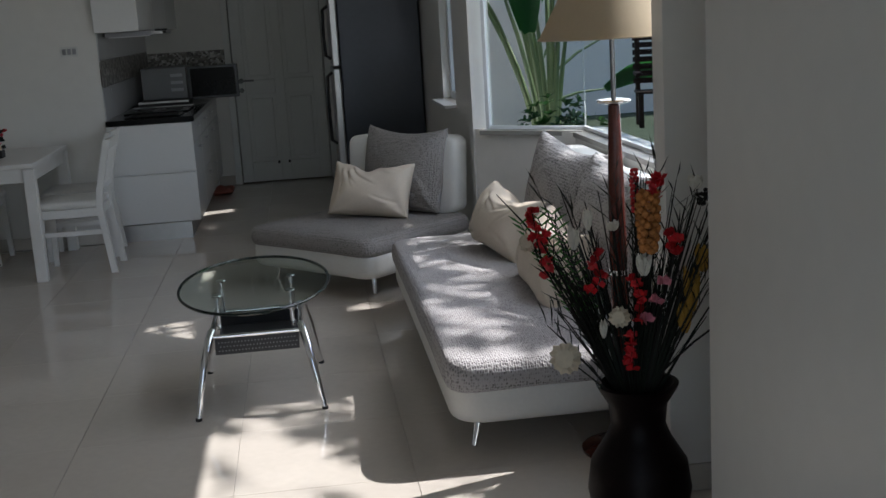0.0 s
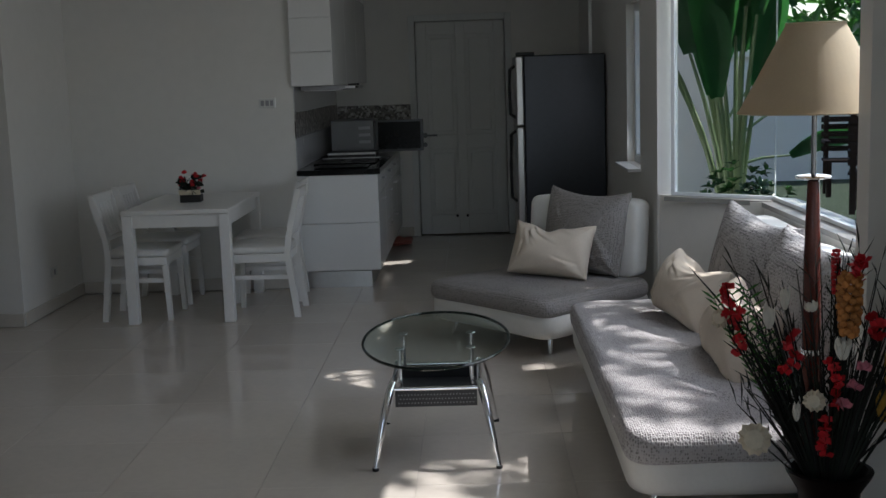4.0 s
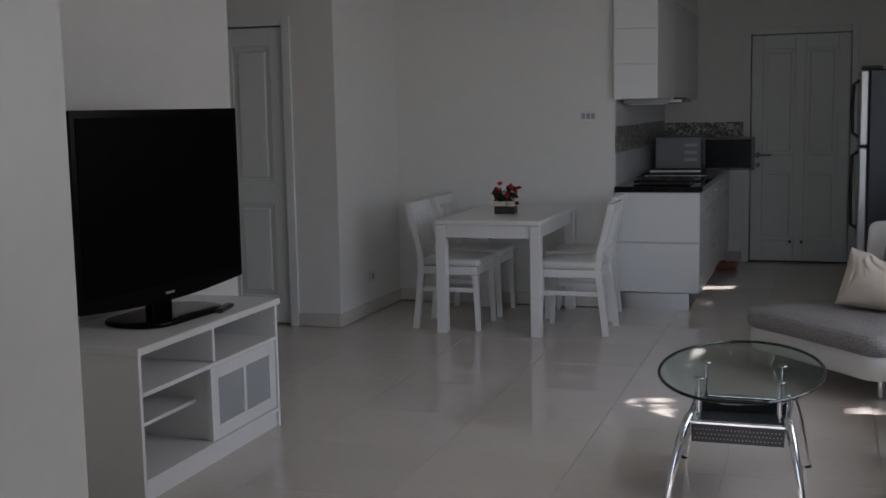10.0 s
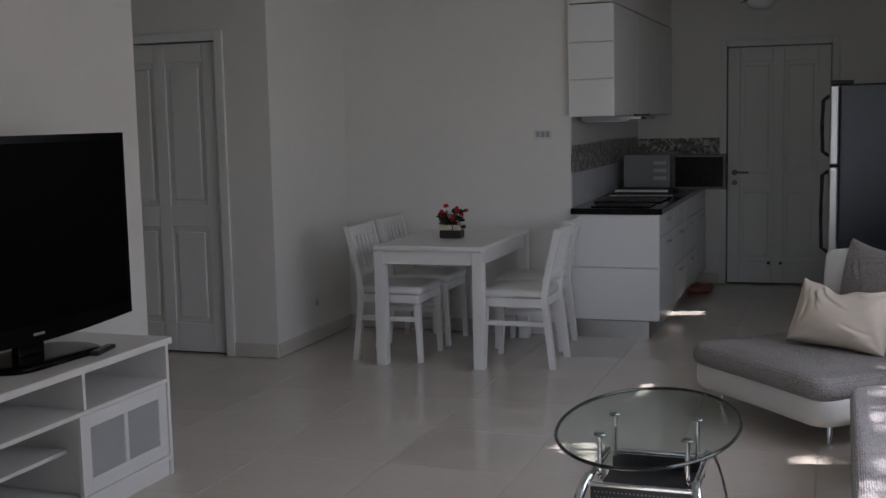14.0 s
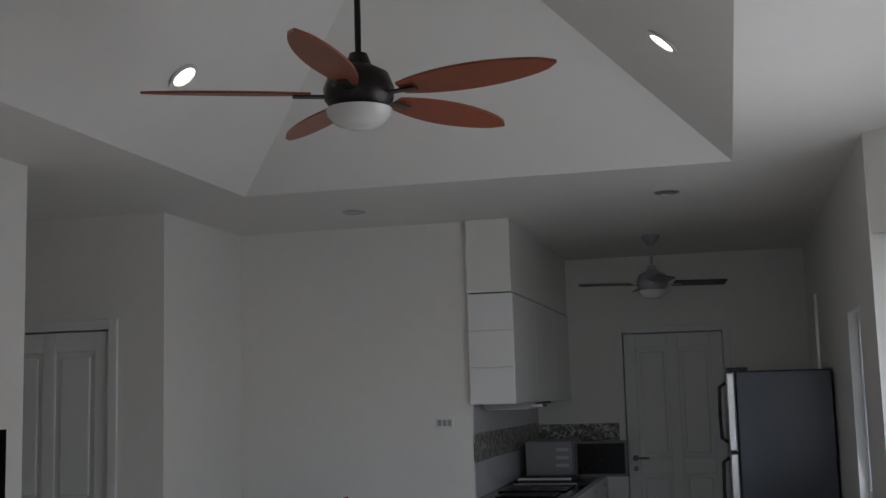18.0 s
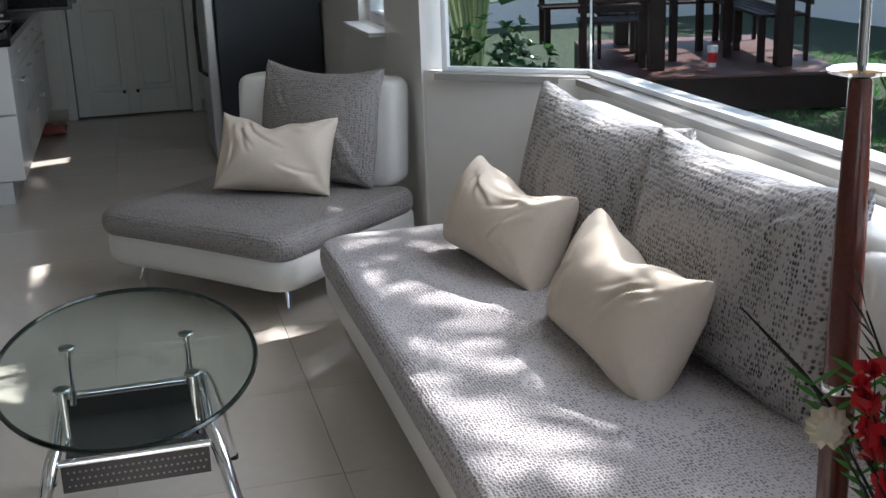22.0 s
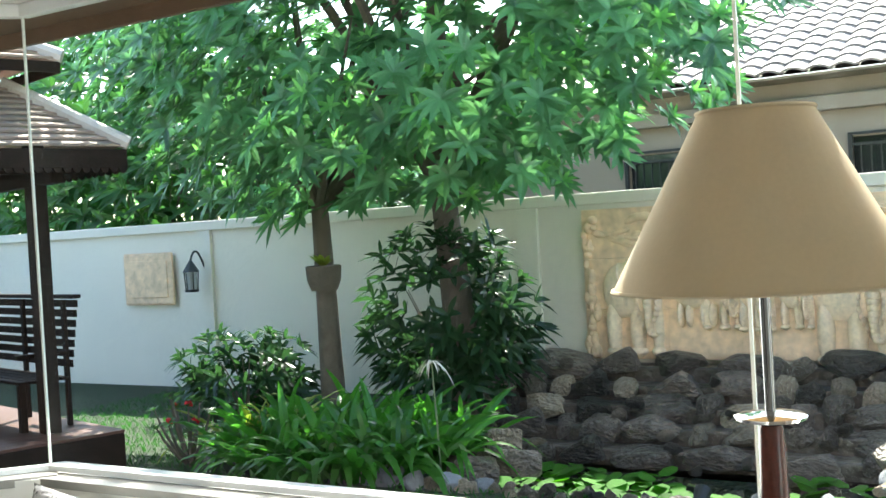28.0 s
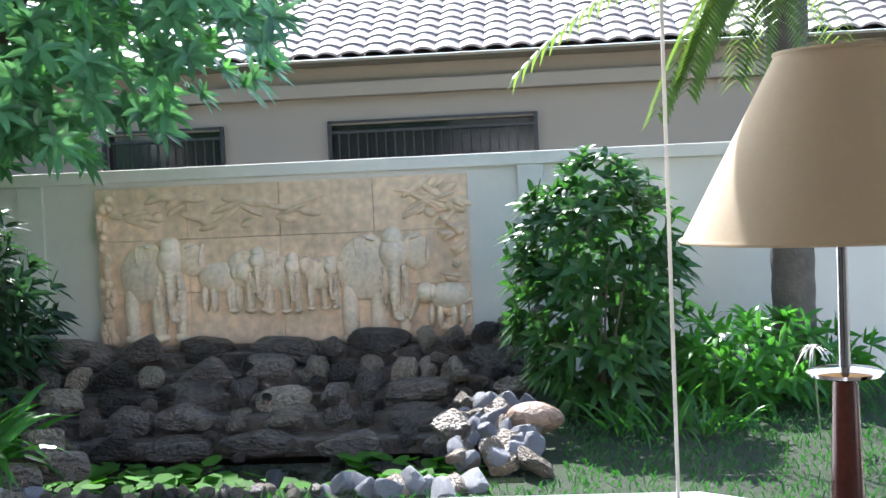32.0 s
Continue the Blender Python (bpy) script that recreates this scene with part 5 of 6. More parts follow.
for side, z, tall in ((0.23, 0.95, 0.13), (0.16, 0.77, 0.12), (0.14, 0.70, 0.10), (0.19, 0.86, 0.08)):
    petal_flower(spot(side, z, 0.05), YELLOWP, "yellow_leaf", 0.02, tall)
for k in range(3):
    spike(spot(0.19 + 0.02 * k, 1.02 + 0.012 * (k % 2), 0.06), 0.014, 0.035, TWIG, "dark_pod", "dark dried pod")
vf = leaf_batch()
for side in (-0.30, -0.25, -0.21):
    p = stalk("fern_stem", spot(side, 0.96 + 0.3 * (side + 0.25), 0.05), STEMG)
    for k in range(14):
        q = p[6].lerp(p[3], k / 13)
        for e in (-1, 1):
            add_leaf(vf, q, Vector((e * 0.8, -0.3 * e, 0.7)), Vector((0, -1, 0.2)), 0.045, 0.007, 0.1, 2)
quads("fern", vf[0], vf[1], LEAFB, bq, "green fern fronds", "stuff")
tagged(part("thin_leaves", blades, STEMG, bq), kind="stuff")
part("curled_twig", sweep(arc(spot(0.02, 0.46), spot(0.16, 0.64), spot(0.29, 0.70), 6) + [spot(0.315, 0.69), spot(0.305, 0.655)], [0.004, 0.004, 0.0035, 0.003, 0.003, 0.003, 0.0025, 0.002, 0.0015], 5), TWIG, bq)
part("long_twig", sweep(arc(spot(-0.02, 0.46), spot(-0.16, 0.80), spot(-0.38, 1.02), 6), [0.003] * 6 + [0.001], 4), TWIG, bq)


# ---- garden ----
GZ = -0.30
PX0, PX1, PY0, PY1 = 6.35, 9.95, 3.95, 8.55        # the pond's hollow
bm = bmesh.new()
gx, gy = [-900, PX0, PX1, 900], [-900, PY0, PY1, 900]
gv = [[bm.verts.new((x, y, GZ - 0.02)) for y in gy] for x in gx]
for i in range(3):
    for j in range(3):
        if (i, j) != (1, 1):
            bm.faces.new((gv[i][j], gv[i + 1][j], gv[i + 1][j + 1], gv[i][j + 1]))
low = [bm.verts.new((x, y, GZ - 0.5)) for x, y in ((PX0, PY0), (PX1, PY0), (PX1, PY1), (PX0, PY1))]
top = [gv[1][1], gv[2][1], gv[2][2], gv[1][2]]
for i in range(4):
    bm.faces.new((top[i], top[(i + 1) % 4], low[(i + 1) % 4], low[i]))
bm.faces.new(low)
struct("ground", bm, GRASS, "green lawn and soil reaching to the distance", "ground")
bm = box(-5.0, -2.4, GZ - 0.02, 1.95, KY + 0.25, -0.03)
struct("foundation", bm, GWALL, "rendered plinth under the house", "foundation")
# roof over the room and its eave
bm = bmesh.new()
box(-5.0, -2.4, 3.90, 1.75, KY + 0.5, 4.05, bm=bm)
struct("roof_mass", bm, GWALL, "plain roof body above the room", "roof")
ev = thing("eave", (0, 0, 0), "brown timber eave outside the bay window", "eave", kind="structure")
bm = bmesh.new()
box(1.85, 4.95, 2.42, 2.5, 11.4, 2.47, bm=bm)
part("soffit", bm, EAVEWOOD, ev)
part("beam", box(1.86, 4.97, 2.28, 1.97, 11.4, 2.415, 0.004), EAVEWOOD, ev)
part("fascia", box(2.502, 4.95, 2.36, 2.53, 11.4, 2.50, 0.004), EAVEWOOD, ev)


def rosette(vf, p, d, n, length, width, rnd, spread=1.1, droop=0.3):
    """A whorl of leaves round the shoot d."""
    d = d.normalized()
    q = d.to_track_quat("Z", "Y")
    for k in range(n):
        a = 2 * math.pi * k / n + rnd.uniform(-0.25, 0.25)
        e = spread + rnd.uniform(-0.2, 0.2)
        w = q @ Vector((math.cos(a) * math.sin(e), math.sin(a) * math.sin(e), math.cos(e)))
        add_leaf(vf, p, w, d, length * rnd.uniform(0.75, 1.1), width, droop + rnd.uniform(-0.1, 0.15))


def tree(loc, trunk_h, trunk_r, lean, centre, radii, count, seed, label, leaf, llen, lwid, per=8, bottom=-1.0):
    rnd = random.Random(seed)
    t = thing("tree", loc, label, "tree", "garden trees")
    top = Vector((lean[0], lean[1], trunk_h))
    bm = sweep(arc((0, 0, -0.05), (lean[0] * 0.2, lean[1] * 0.2, trunk_h * 0.5), top, 8), [trunk_r * (1.25 - 0.45 * k / 8) for k in range(9)], 12)
    part("trunk", bm, BARK, t, smooth=True)
    limbs = bmesh.new()
    vf, young = leaf_batch(), leaf_batch()
    c = Vector(centre)
    for k in range(12):
        a = 2 * math.pi * k / 12 + rnd.uniform(-0.3, 0.3)
        e = rnd.uniform(-0.2, 1.2)
        p = c + Vector((math.cos(a) * math.cos(e) * radii[0], math.sin(a) * math.cos(e) * radii[1], math.sin(e) * radii[2])) * 0.7
        mid = top.lerp(p, 0.5) + Vector((0, 0, rnd.uniform(0, 0.3)))
        sweep(arc(top - Vector((0, 0, 0.1)), mid, p, 5), [trunk_r * 0.5, trunk_r * 0.4, trunk_r * 0.3, trunk_r * 0.22, trunk_r * 0.15, trunk_r * 0.08], 6, bm=limbs)
    part("limbs", limbs, BARK, t)
    for k in range(count):
        while True:
            u = Vector((rnd.uniform(-1, 1), rnd.uniform(-1, 1), rnd.uniform(bottom, 1)))
            if 0.35 < u.length < 1 and noise.noise((u.x * 2.4 + seed, u.y * 2.4, u.z * 2.4)) > -0.22:
                break
        p = c + Vector((u.x * radii[0], u.y * radii[1], u.z * radii[2]))
        d = Vector((u.x * 0.8 - 0.55, u.y * 0.7 - 0.15, u.z * 0.5 + 0.75)) + Vector((rnd.uniform(-0.3, 0.3), rnd.uniform(-0.3, 0.3), 0))
        rosette(vf, p, d, per, llen, lwid, rnd, 1.2, 0.22)
        # young shoots, coloured brighter to double as highlights on the crown
        if k % 3 == 0:
            rosette(young, p + d.normalized() * 0.03, d, 7, llen * 0.62, lwid * 0.62, rnd, 1.0, 0.15)
    crown = quads("crown", vf[0], vf[1], leaf, t, kind="stuff", label="crown of long palmate leaves")
    quads("young_leaves", young[0], young[1], LEAFN, crown, kind="stuff", label="young leaves at the shoot tips, brightened as highlights")
    return t


def bush(loc, r, count, seed, label, leaf, llen, lwid, cat="shrub", per=5, up=0.5, name="shrub"):
    rnd = random.Random(seed)
    t = thing(name, loc, label, cat, "garden shrubs")
    bm = bmesh.new()
    vf = leaf_batch()
    for k in range(9):
        a = rnd.uniform(0, 6.3)
        p = Vector((math.cos(a) * r[0] * 0.5, math.sin(a) * r[1] * 0.5, r[2] * 1.3))
        sweep(arc((math.cos(a) * 0.06, math.sin(a) * 0.06, -0.04), (math.cos(a) * 0.1, math.sin(a) * 0.1, r[2] * 0.7), p, 4), [0.018, 0.014, 0.011, 0.008, 0.004], 5, bm=bm)
    part("stems", bm, BARK, t)
    for k in range(count):
        while True:
            u = Vector((rnd.uniform(-1, 1), rnd.uniform(-1, 1), rnd.uniform(-1, 1)))
            if 0.45 < u.length < 1 and noise.noise((u.x * 2 + seed * 3, u.y * 2, u.z * 2)) > -0.25:
                break
        p = Vector((u.x * r[0], u.y * r[1], r[2] + u.z * r[2]))
        rosette(vf, p, Vector((u.x, u.y, u.z * 0.5 + up)), per, llen, lwid, rnd, 0.9)
    quads("foliage", vf[0], vf[1], leaf, t, kind="stuff")
    return t


def strap_clump(loc, r, count, height, width, seed, label, leaf, name="lily_clump", stiff=0.5):
    rnd = random.Random(seed)
    t = thing(name, loc, label, "plant", "garden clumps")
    vf = leaf_batch()
    for k in range(count):
        a, rr = rnd.uniform(0, 6.3), math.sqrt(rnd.random())
        p = Vector((math.cos(a) * rr * r[0], math.sin(a) * rr * r[1], 0))
        b = rnd.uniform(0, 6.3)
        d = Vector((math.cos(b) * stiff + math.cos(a) * rr * 0.35, math.sin(b) * stiff + math.sin(a) * rr * 0.35, 1))
        add_leaf(vf, p, d, Vector((math.cos(b), math.sin(b), 0.2)), height * rnd.uniform(0.7, 1.2), width, rnd.uniform(0.35, 0.95), 6, 0.3)
    quads("leaves", vf[0], vf[1], leaf, t, kind="stuff")
    return t


# garden walls
GX, GTOP = 9.98, 1.80
gw = thing("garden_wall", (GX, 8, GZ), "white rendered garden wall with a projecting coping", "garden wall", kind="structure")
zt = GTOP - GZ
part("panel", box(0, -14, -0.05, 0.14, 10.4, zt - 0.12), GWALL, gw)
part("coping", box(-0.06, -14, zt - 0.12, 0.2, 10.4, zt, 0.01), GWALL, gw)
for y in (-9.5, -4.17, 0.55, 5.19, 9.8):
    part("pier", box(-0.05, y - 0.12, -0.05, -0.001, y + 0.12, zt - 0.121, 0.005), GWALL, gw)
gw2 = thing("garden_wall", (4, 18.4, GZ), "white rendered garden wall across the far end", "garden wall", kind="structure")
part("panel", box(-10, 0, -0.05, 6.12, 0.14, zt - 0.12), GWALL, gw2)
part("coping", box(-10, -0.06, zt - 0.12, 6.12, 0.2, zt, 0.01), GWALL, gw2)
gw3 = thing("garden_wall", (-2, 13.2, GZ), "white rendered side wall behind the palm", "garden wall", kind="structure")
part("panel", box(-4, 0, -0.05, 5.1, 0.14, zt + 0.15), GWALL, gw3)

# sandstone relief
rel = thing("stone_relief", (GX - 0.002, 6.16, 0.13), "large carved sandstone relief of elephants on the wall", "relief")
RW_, RH = 3.5, 1.50
ncol, nrow = 4, 3
for i in range(ncol):
    for j in range(nrow):
        y0, y1 = -RW_ / 2 + RW_ * i / ncol, -RW_ / 2 + RW_ * (i + 1) / ncol
        part("block", box(-0.07 - 0.006 * ((i * 7 + j * 3) % 3), y0 + 0.002, RH * j / nrow + 0.002, 0, y1 - 0.002, RH * (j + 1) / nrow - 0.002, 0.006), SAND, rel)


def lump(bm, y, z, sy, sz, depth, ang=0.0):
    m = Matrix.Translation((-0.075, y, z)) @ Matrix.Rotation(ang, 4, "X") @ Matrix.Diagonal((depth * 2.3, sy, sz, 1))
    bmesh.ops.create_icosphere(bm, subdivisions=3, radius=1, matrix=m)


def facing(y, z, s):
    """A standing animal seen from the front, its flank to one side; z: feet, s: height."""
    bm = bmesh.new()
    lump(bm, y + 0.27 * s, z + 0.62 * s, 0.21 * s, 0.27 * s, 0.040)
    lump(bm, y + 0.15 * s, z + 0.58 * s, 0.18 * s, 0.25 * s, 0.045)
    lump(bm, y, z + 0.74 * s, 0.125 * s, 0.15 * s, 0.075)
    lump(bm, y, z + 0.86 * s, 0.095 * s, 0.10 * s, 0.060)
    for e in (-1, 1):
        lump(bm, y + e * 0.195 * s, z + 0.745 * s, 0.125 * s, 0.16 * s, 0.030, e * 0.18)
        lump(bm, y + e * 0.295 * s, z + 0.77 * s, 0.022 * s, 0.12 * s, 0.045, -e * 0.12)
        lump(bm, y + e * 0.19 * s, z + 0.87 * s, 0.06 * s, 0.02 * s, 0.040, e * 0.4)
        for k in range(7):
            t = k / 6
            lump(bm, y + e * (0.085 + 0.04 * math.sin(3.0 * t) - 0.05 * t) * s, z + (0.60 - 0.30 * t) * s, (0.024 - 0.009 * t) * s, 0.045 * s, 0.060 + 0.012 * t)
    for k in range(11):
        t = k / 10
        lump(bm, y - 0.015 * t * s, z + (0.70 - 0.47 * t) * s, (0.080 - 0.038 * t) * s, 0.065 * s, 0.070 - 0.010 * t)
    lump(bm, y - 0.05 * s, z + 0.195 * s, 0.055 * s, 0.035 * s, 0.058)
    lump(bm, y - 0.095 * s, z + 0.225 * s, 0.025 * s, 0.04 * s, 0.056)
    for dy, w in ((0.38, 0.075), (0.13, 0.08), (-0.07, 0.06)):
        lump(bm, y + dy * s, z + 0.26 * s, w * s, 0.30 * s, 0.042 if dy > 0 else 0.028)
        lump(bm, y + dy * s, z + 0.03 * s, w * s * 1.1, 0.05 * s, 0.046)
    return bm


def walking(y, z, s, way):
    """A smaller animal in profile; way: the side it faces."""
    bm = bmesh.new()
    lump(bm, y - way * 0.28 * s, z + 0.66 * s, 0.42 * s, 0.30 * s, 0.05)
    lump(bm, y + way * 0.22 * s, z + 0.74 * s, 0.20 * s, 0.22 * s, 0.07)
    lump(bm, y + way * 0.06 * s, z + 0.74 * s, 0.11 * s, 0.17 * s, 0.06)
    for k in range(8):
        t = k / 7
        lump(bm, y + way * (0.34 + 0.20 * t) * s, z + (0.68 - 0.44 * t) * s, (0.085 - 0.045 * t) * s, 0.09 * s, 0.055)
    for dy in (-0.56, -0.38, -0.08, 0.1):
        lump(bm, y + way * dy * s, z + 0.25 * s, 0.075 * s, 0.27 * s, 0.05)
    return bm


# paler than SAND for worn raised stone and for the carving's missing shading
FIGURE = mat("worn_and_shading_pale_sandstone", (0.88, 0.70, 0.53), 0.85, var=0.25, scale=3, bump=0.1, bscale=30, dist=0.004)
for y, z, s in ((1.05, 0.05, 1.02), (0.22, 0.30, 0.64), (-0.10, 0.28, 0.58), (-0.46, 0.30, 0.52), (-1.04, -0.02, 1.10)):
    part("carved_figure", facing(y, z, s), FIGURE, rel, "plain carved animal shape", True)
for y, z, s, way in ((0.46, 0.32, 0.48, -1), (-1.42, 0.09, 0.44, 1)):
    part("carved_figure", walking(y, z, s, way), FIGURE, rel, "plain carved animal shape", True)
bm = bmesh.new()
rnd = random.Random(3)
for k in range(44):
    lump(bm, rnd.choice((rnd.uniform(0.2, 1.6), rnd.uniform(-1.65, -1.2), rnd.uniform(-0.4, 1.4))), rnd.uniform(1.1, 1.42), rnd.uniform(0.06, 0.2), rnd.uniform(0.015, 0.045), 0.016, rnd.uniform(-0.6, 0.6))
for k in range(30):
    lump(bm, -1.6 + rnd.uniform(-0.1, 0.1), rnd.uniform(0.05, 1.4), rnd.uniform(0.04, 0.1), rnd.uniform(0.02, 0.05), 0.03, rnd.uniform(-0.8, 0.8))
    lump(bm, 1.66 + rnd.uniform(-0.05, 0.06), rnd.uniform(0.05, 1.4), rnd.uniform(0.02, 0.05), rnd.uniform(0.03, 0.09), 0.03)
part("carved_foliage", bm, SAND, rel, "carved trees and leaves", True)


# rockery
def rock_mesh(seed):
    bm = bmesh.new()
    bmesh.ops.create_icosphere(bm, subdivisions=3, radius=1)
    for v in bm.verts:
        k = 1 + 0.34 * noise.noise(v.co * 1.1 + Vector((seed * 7, 0, 0))) + 0.16 * noise.noise(v.co * 2.6 + Vector((0, seed * 5, 0)))
        v.co = Vector((max(-0.72, min(0.72, v.co.x * k)), max(-0.78, min(0.78, v.co.y * k)), max(-0.7, min(0.7, v.co.z * k))))
    return mesh("rock", bm, ROCK, True)


rocks = [rock_mesh(k) for k in range(7)]
TANROCK = mat("tan_rock", (0.36, 0.28, 0.215), 0.4, var=0.6, scale=5, bump=0.45, bscale=6, dist=0.04, obj=0.5)
pale, tan = [], []
for r in rocks[3:]:
    c = r.copy()
    c.materials.clear()
    c.materials.append(TANROCK)
    tan.append(c)
for r in rocks[:4]:
    c = r.copy()
    c.materials.clear()
    c.materials.append(PALEROCK)
    pale.append(c)
rk = thing("rockery", (9.0, 6.2, GZ), "wet dark rock waterfall bank under the relief", "rockery")
bm = bmesh.new()
for k in range(6):
    box(-0.72 + 0.27 * k, -2.24, -0.48, 0.94, 2.34, -0.33 + 0.145 * k, 0.02, bm=bm)
part("bank", bm, ROCK, rk)
def wall_stone(seed):
    """A split stone: a ball cut by random planes."""
    rs = random.Random(seed + 70)
    cuts = []
    for _ in range(15):
        n = Vector((rs.gauss(0, 1), rs.gauss(0, 1), rs.gauss(0, 1))).normalized()
        cuts.append((n, rs.uniform(0.55, 0.9)))
    bm = bmesh.new()
    bmesh.ops.create_icosphere(bm, subdivisions=3, radius=1)
    for v in bm.verts:
        w = v.co.normalized()
        r = 1.05
        for n, d in cuts:
            if n.dot(w) > 0.05:
                r = min(r, d / n.dot(w))
        v.co = w * (r + 0.05 * noise.noise(w * 3.5 + Vector((seed * 4, 0, 0))))
    return mesh("rock", bm, ROCK, False)


blocks = [wall_stone(k) for k in range(8)]
tan_blocks = []
for r in blocks[:5]:
    c = r.copy()
    c.materials.clear()
    c.materials.append(TANROCK)
    tan_blocks.append(c)
rnd = random.Random(33)
for row in range(5):
    t = row / 4
    y = -2.45 + rnd.uniform(0, 0.3)
    while y < 2.4:
        w = rnd.choice((rnd.uniform(0.10, 0.16), rnd.uniform(0.22, 0.38), rnd.uniform(0.22, 0.38)))
        h = rnd.uniform(0.105, 0.135) + 0.06 * w
        wet = 0.3 if row in (1, 2) else 0.14
        share("rock", rnd.choice(tan_blocks if rnd.random() < wet else blocks), rk, pose(0.66 - 1.05 * t + rnd.uniform(-0.05, 0.05), y + w, 0.42 - 0.66 * t + rnd.uniform(-0.04, 0.04), rnd.uniform(-10, 10), rnd.uniform(-35, -10), rnd.uniform(-10, 10)) @ Matrix.Diagonal((0.2, w * 1.04, h, 1)))
        y += 2 * w
rnd = random.Random(21)
for k in range(60):
    t = rnd.random() ** 0.9
    x, z = 0.62 - 1.3 * t, 0.44 - 0.80 * t
    sy = rnd.uniform(0.05, 0.10)
    share("rock", rnd.choice(rocks if rnd.random() < 0.7 else tan), rk, pose(x + rnd.uniform(-0.1, 0.04), rnd.choice((rnd.uniform(-2.35, -1.5), rnd.uniform(-2.3, 2.6))), z + rnd.uniform(-0.03, 0.06), rnd.uniform(-30, 30), rnd.uniform(-25, 25), rnd.uniform(-35, 35)) @ Matrix.Diagonal((0.09, sy, rnd.uniform(0.04, 0.07), 1)))
for y, z, w, h in ((-2.15, 0.56, 0.16, 0.13), (-2.42, 0.62, 0.12, 0.16), (-1.95, 0.53, 0.12, 0.09)):
    share("rock", blocks[2], rk, pose(0.62, y, z, 0, -10, 20) @ Matrix.Diagonal((0.14, w, h, 1)))
pr = thing("rock_edging", (6.0, 5.0, GZ), "grey and pinkish stones round the pond edge", "rocks")
for k in range(46):
    low = 10 < k < 31
    s = rnd.uniform(0.035, 0.06) if low else rnd.uniform(0.06, 0.105)
    share("rock", rnd.choice(rocks[:3] + tan if low else pale + tan), pr, pose(0.18 + rnd.uniform(-0.07, 0.07), -0.75 + 0.088 * k + rnd.uniform(-0.03, 0.03), 0.0 + rnd.uniform(-0.03, 0.03), rnd.uniform(0, 60), rnd.uniform(0, 60), rnd.uniform(0, 360)) @ Matrix.Diagonal((s * 1.2, s * rnd.uniform(0.9, 1.3), s * rnd.uniform(0.8, 1.1), 1)))
for k in range(54):
    x, y = rnd.uniform(0.5, 1.9), -0.85 + rnd.uniform(-0.3, 0.3)
    s = rnd.uniform(0.05, 0.11)
    share("rock", rnd.choice(pale + tan), pr, pose(x, y, 0.03 + 0.09 * x * rnd.random() + rnd.uniform(0, 0.06), rnd.uniform(0, 60), rnd.uniform(0, 60), rnd.uniform(0, 360)) @ Matrix.Diagonal((s * rnd.uniform(0.9, 1.5), s * rnd.uniform(0.9, 1.4), s * rnd.uniform(0.6, 0.9), 1)))
for x, y, z, w, h in ((1.0, 2.25, 0.16, 0.17, 0.15), (0.85, 2.05, 0.04, 0.22, 0.14), (0.6, 2.3, 0.02, 0.25, 0.15), (0.9, 2.6, 0.0, 0.3, 0.2)):
    share("rock", tan[1] if z > 0.1 else rocks[2], pr, pose(x, y, z, 5, 10, 30) @ Matrix.Diagonal((0.16, w, h, 1)))
bo = thing("boulder", (7.2, 3.86, GZ + 0.11), "smooth pinkish boulder beside the pond", "rock")
bm = bmesh.new()
bmesh.ops.create_icosphere(bm, subdivisions=3, radius=1, matrix=Matrix.Diagonal((0.17, 0.19, 0.11, 1)))
for v in bm.verts:
    v.co *= 1 + 0.22 * noise.noise(v.co * 7)
bmesh.ops.translate(bm, vec=(0, 0, 0.10), verts=bm.verts)
part("stone", bm, mat("pink_boulder", (0.27, 0.175, 0.125), 0.6, var=0.4, scale=9, bump=0.4, bscale=20, dist=0.02), bo, smooth=True)
bm = bmesh.new()
bmesh.ops.create_grid(bm, x_segments=6, y_segments=6, size=1, matrix=Matrix.Translation((7.5, 6.25, GZ - 0.33)) @ Matrix.Diagonal((1.15, 2.29, 1, 1)))
struct("water", bm, POND, "dark still pond water", "water")
wl = thing("water_plants", (7.75, 6.0, GZ - 0.32), "bright floating pond leaves", "plant", kind="stuff")
vs, fs = [], []
for k in range(330):
    x, y, r = rnd.uniform(-0.6, 0.5), rnd.uniform(-1.7, 1.8), rnd.uniform(0.05, 0.10)
    if noise.noise((x * 2, y * 2.2, 0.7)) < -0.12:
        continue
    b, h = len(vs), rnd.uniform(0.0, 0.07)
    tx, ty = rnd.uniform(-0.4, 0.4), rnd.uniform(-0.4, 0.4)
    vs.append((x, y, h))
    for i in range(7):
        a = 6.28 * i / 7
        vs.append((x + r * math.cos(a), y + r * math.sin(a), h + r * (tx * math.cos(a) + ty * math.sin(a))))
    for i in range(7):
        fs.append((b, b + 1 + i, b + 1 + (i + 1) % 7))
quads("pads", vs, fs, LEAFP, wl, kind="stuff")
sp = thing("garden_spotlight", (6.62, 5.57, GZ - 0.22), "small black pond spotlight", "spotlight")
part("stake", rod((0, 0, -0.28), (0, 0, 0.14), 0.012), MATTEBLK, sp)
part("head", rod((-0.03, 0, 0.13), (0.08, 0, 0.2), 0.04, 0.06, 16), MATTEBLK, sp)

# lawn blades near the window
gr = thing("lawn", (0, 0, GZ), "short green lawn grass", "grass", kind="stuff")
vf = leaf_batch()
rnd = random.Random(2)
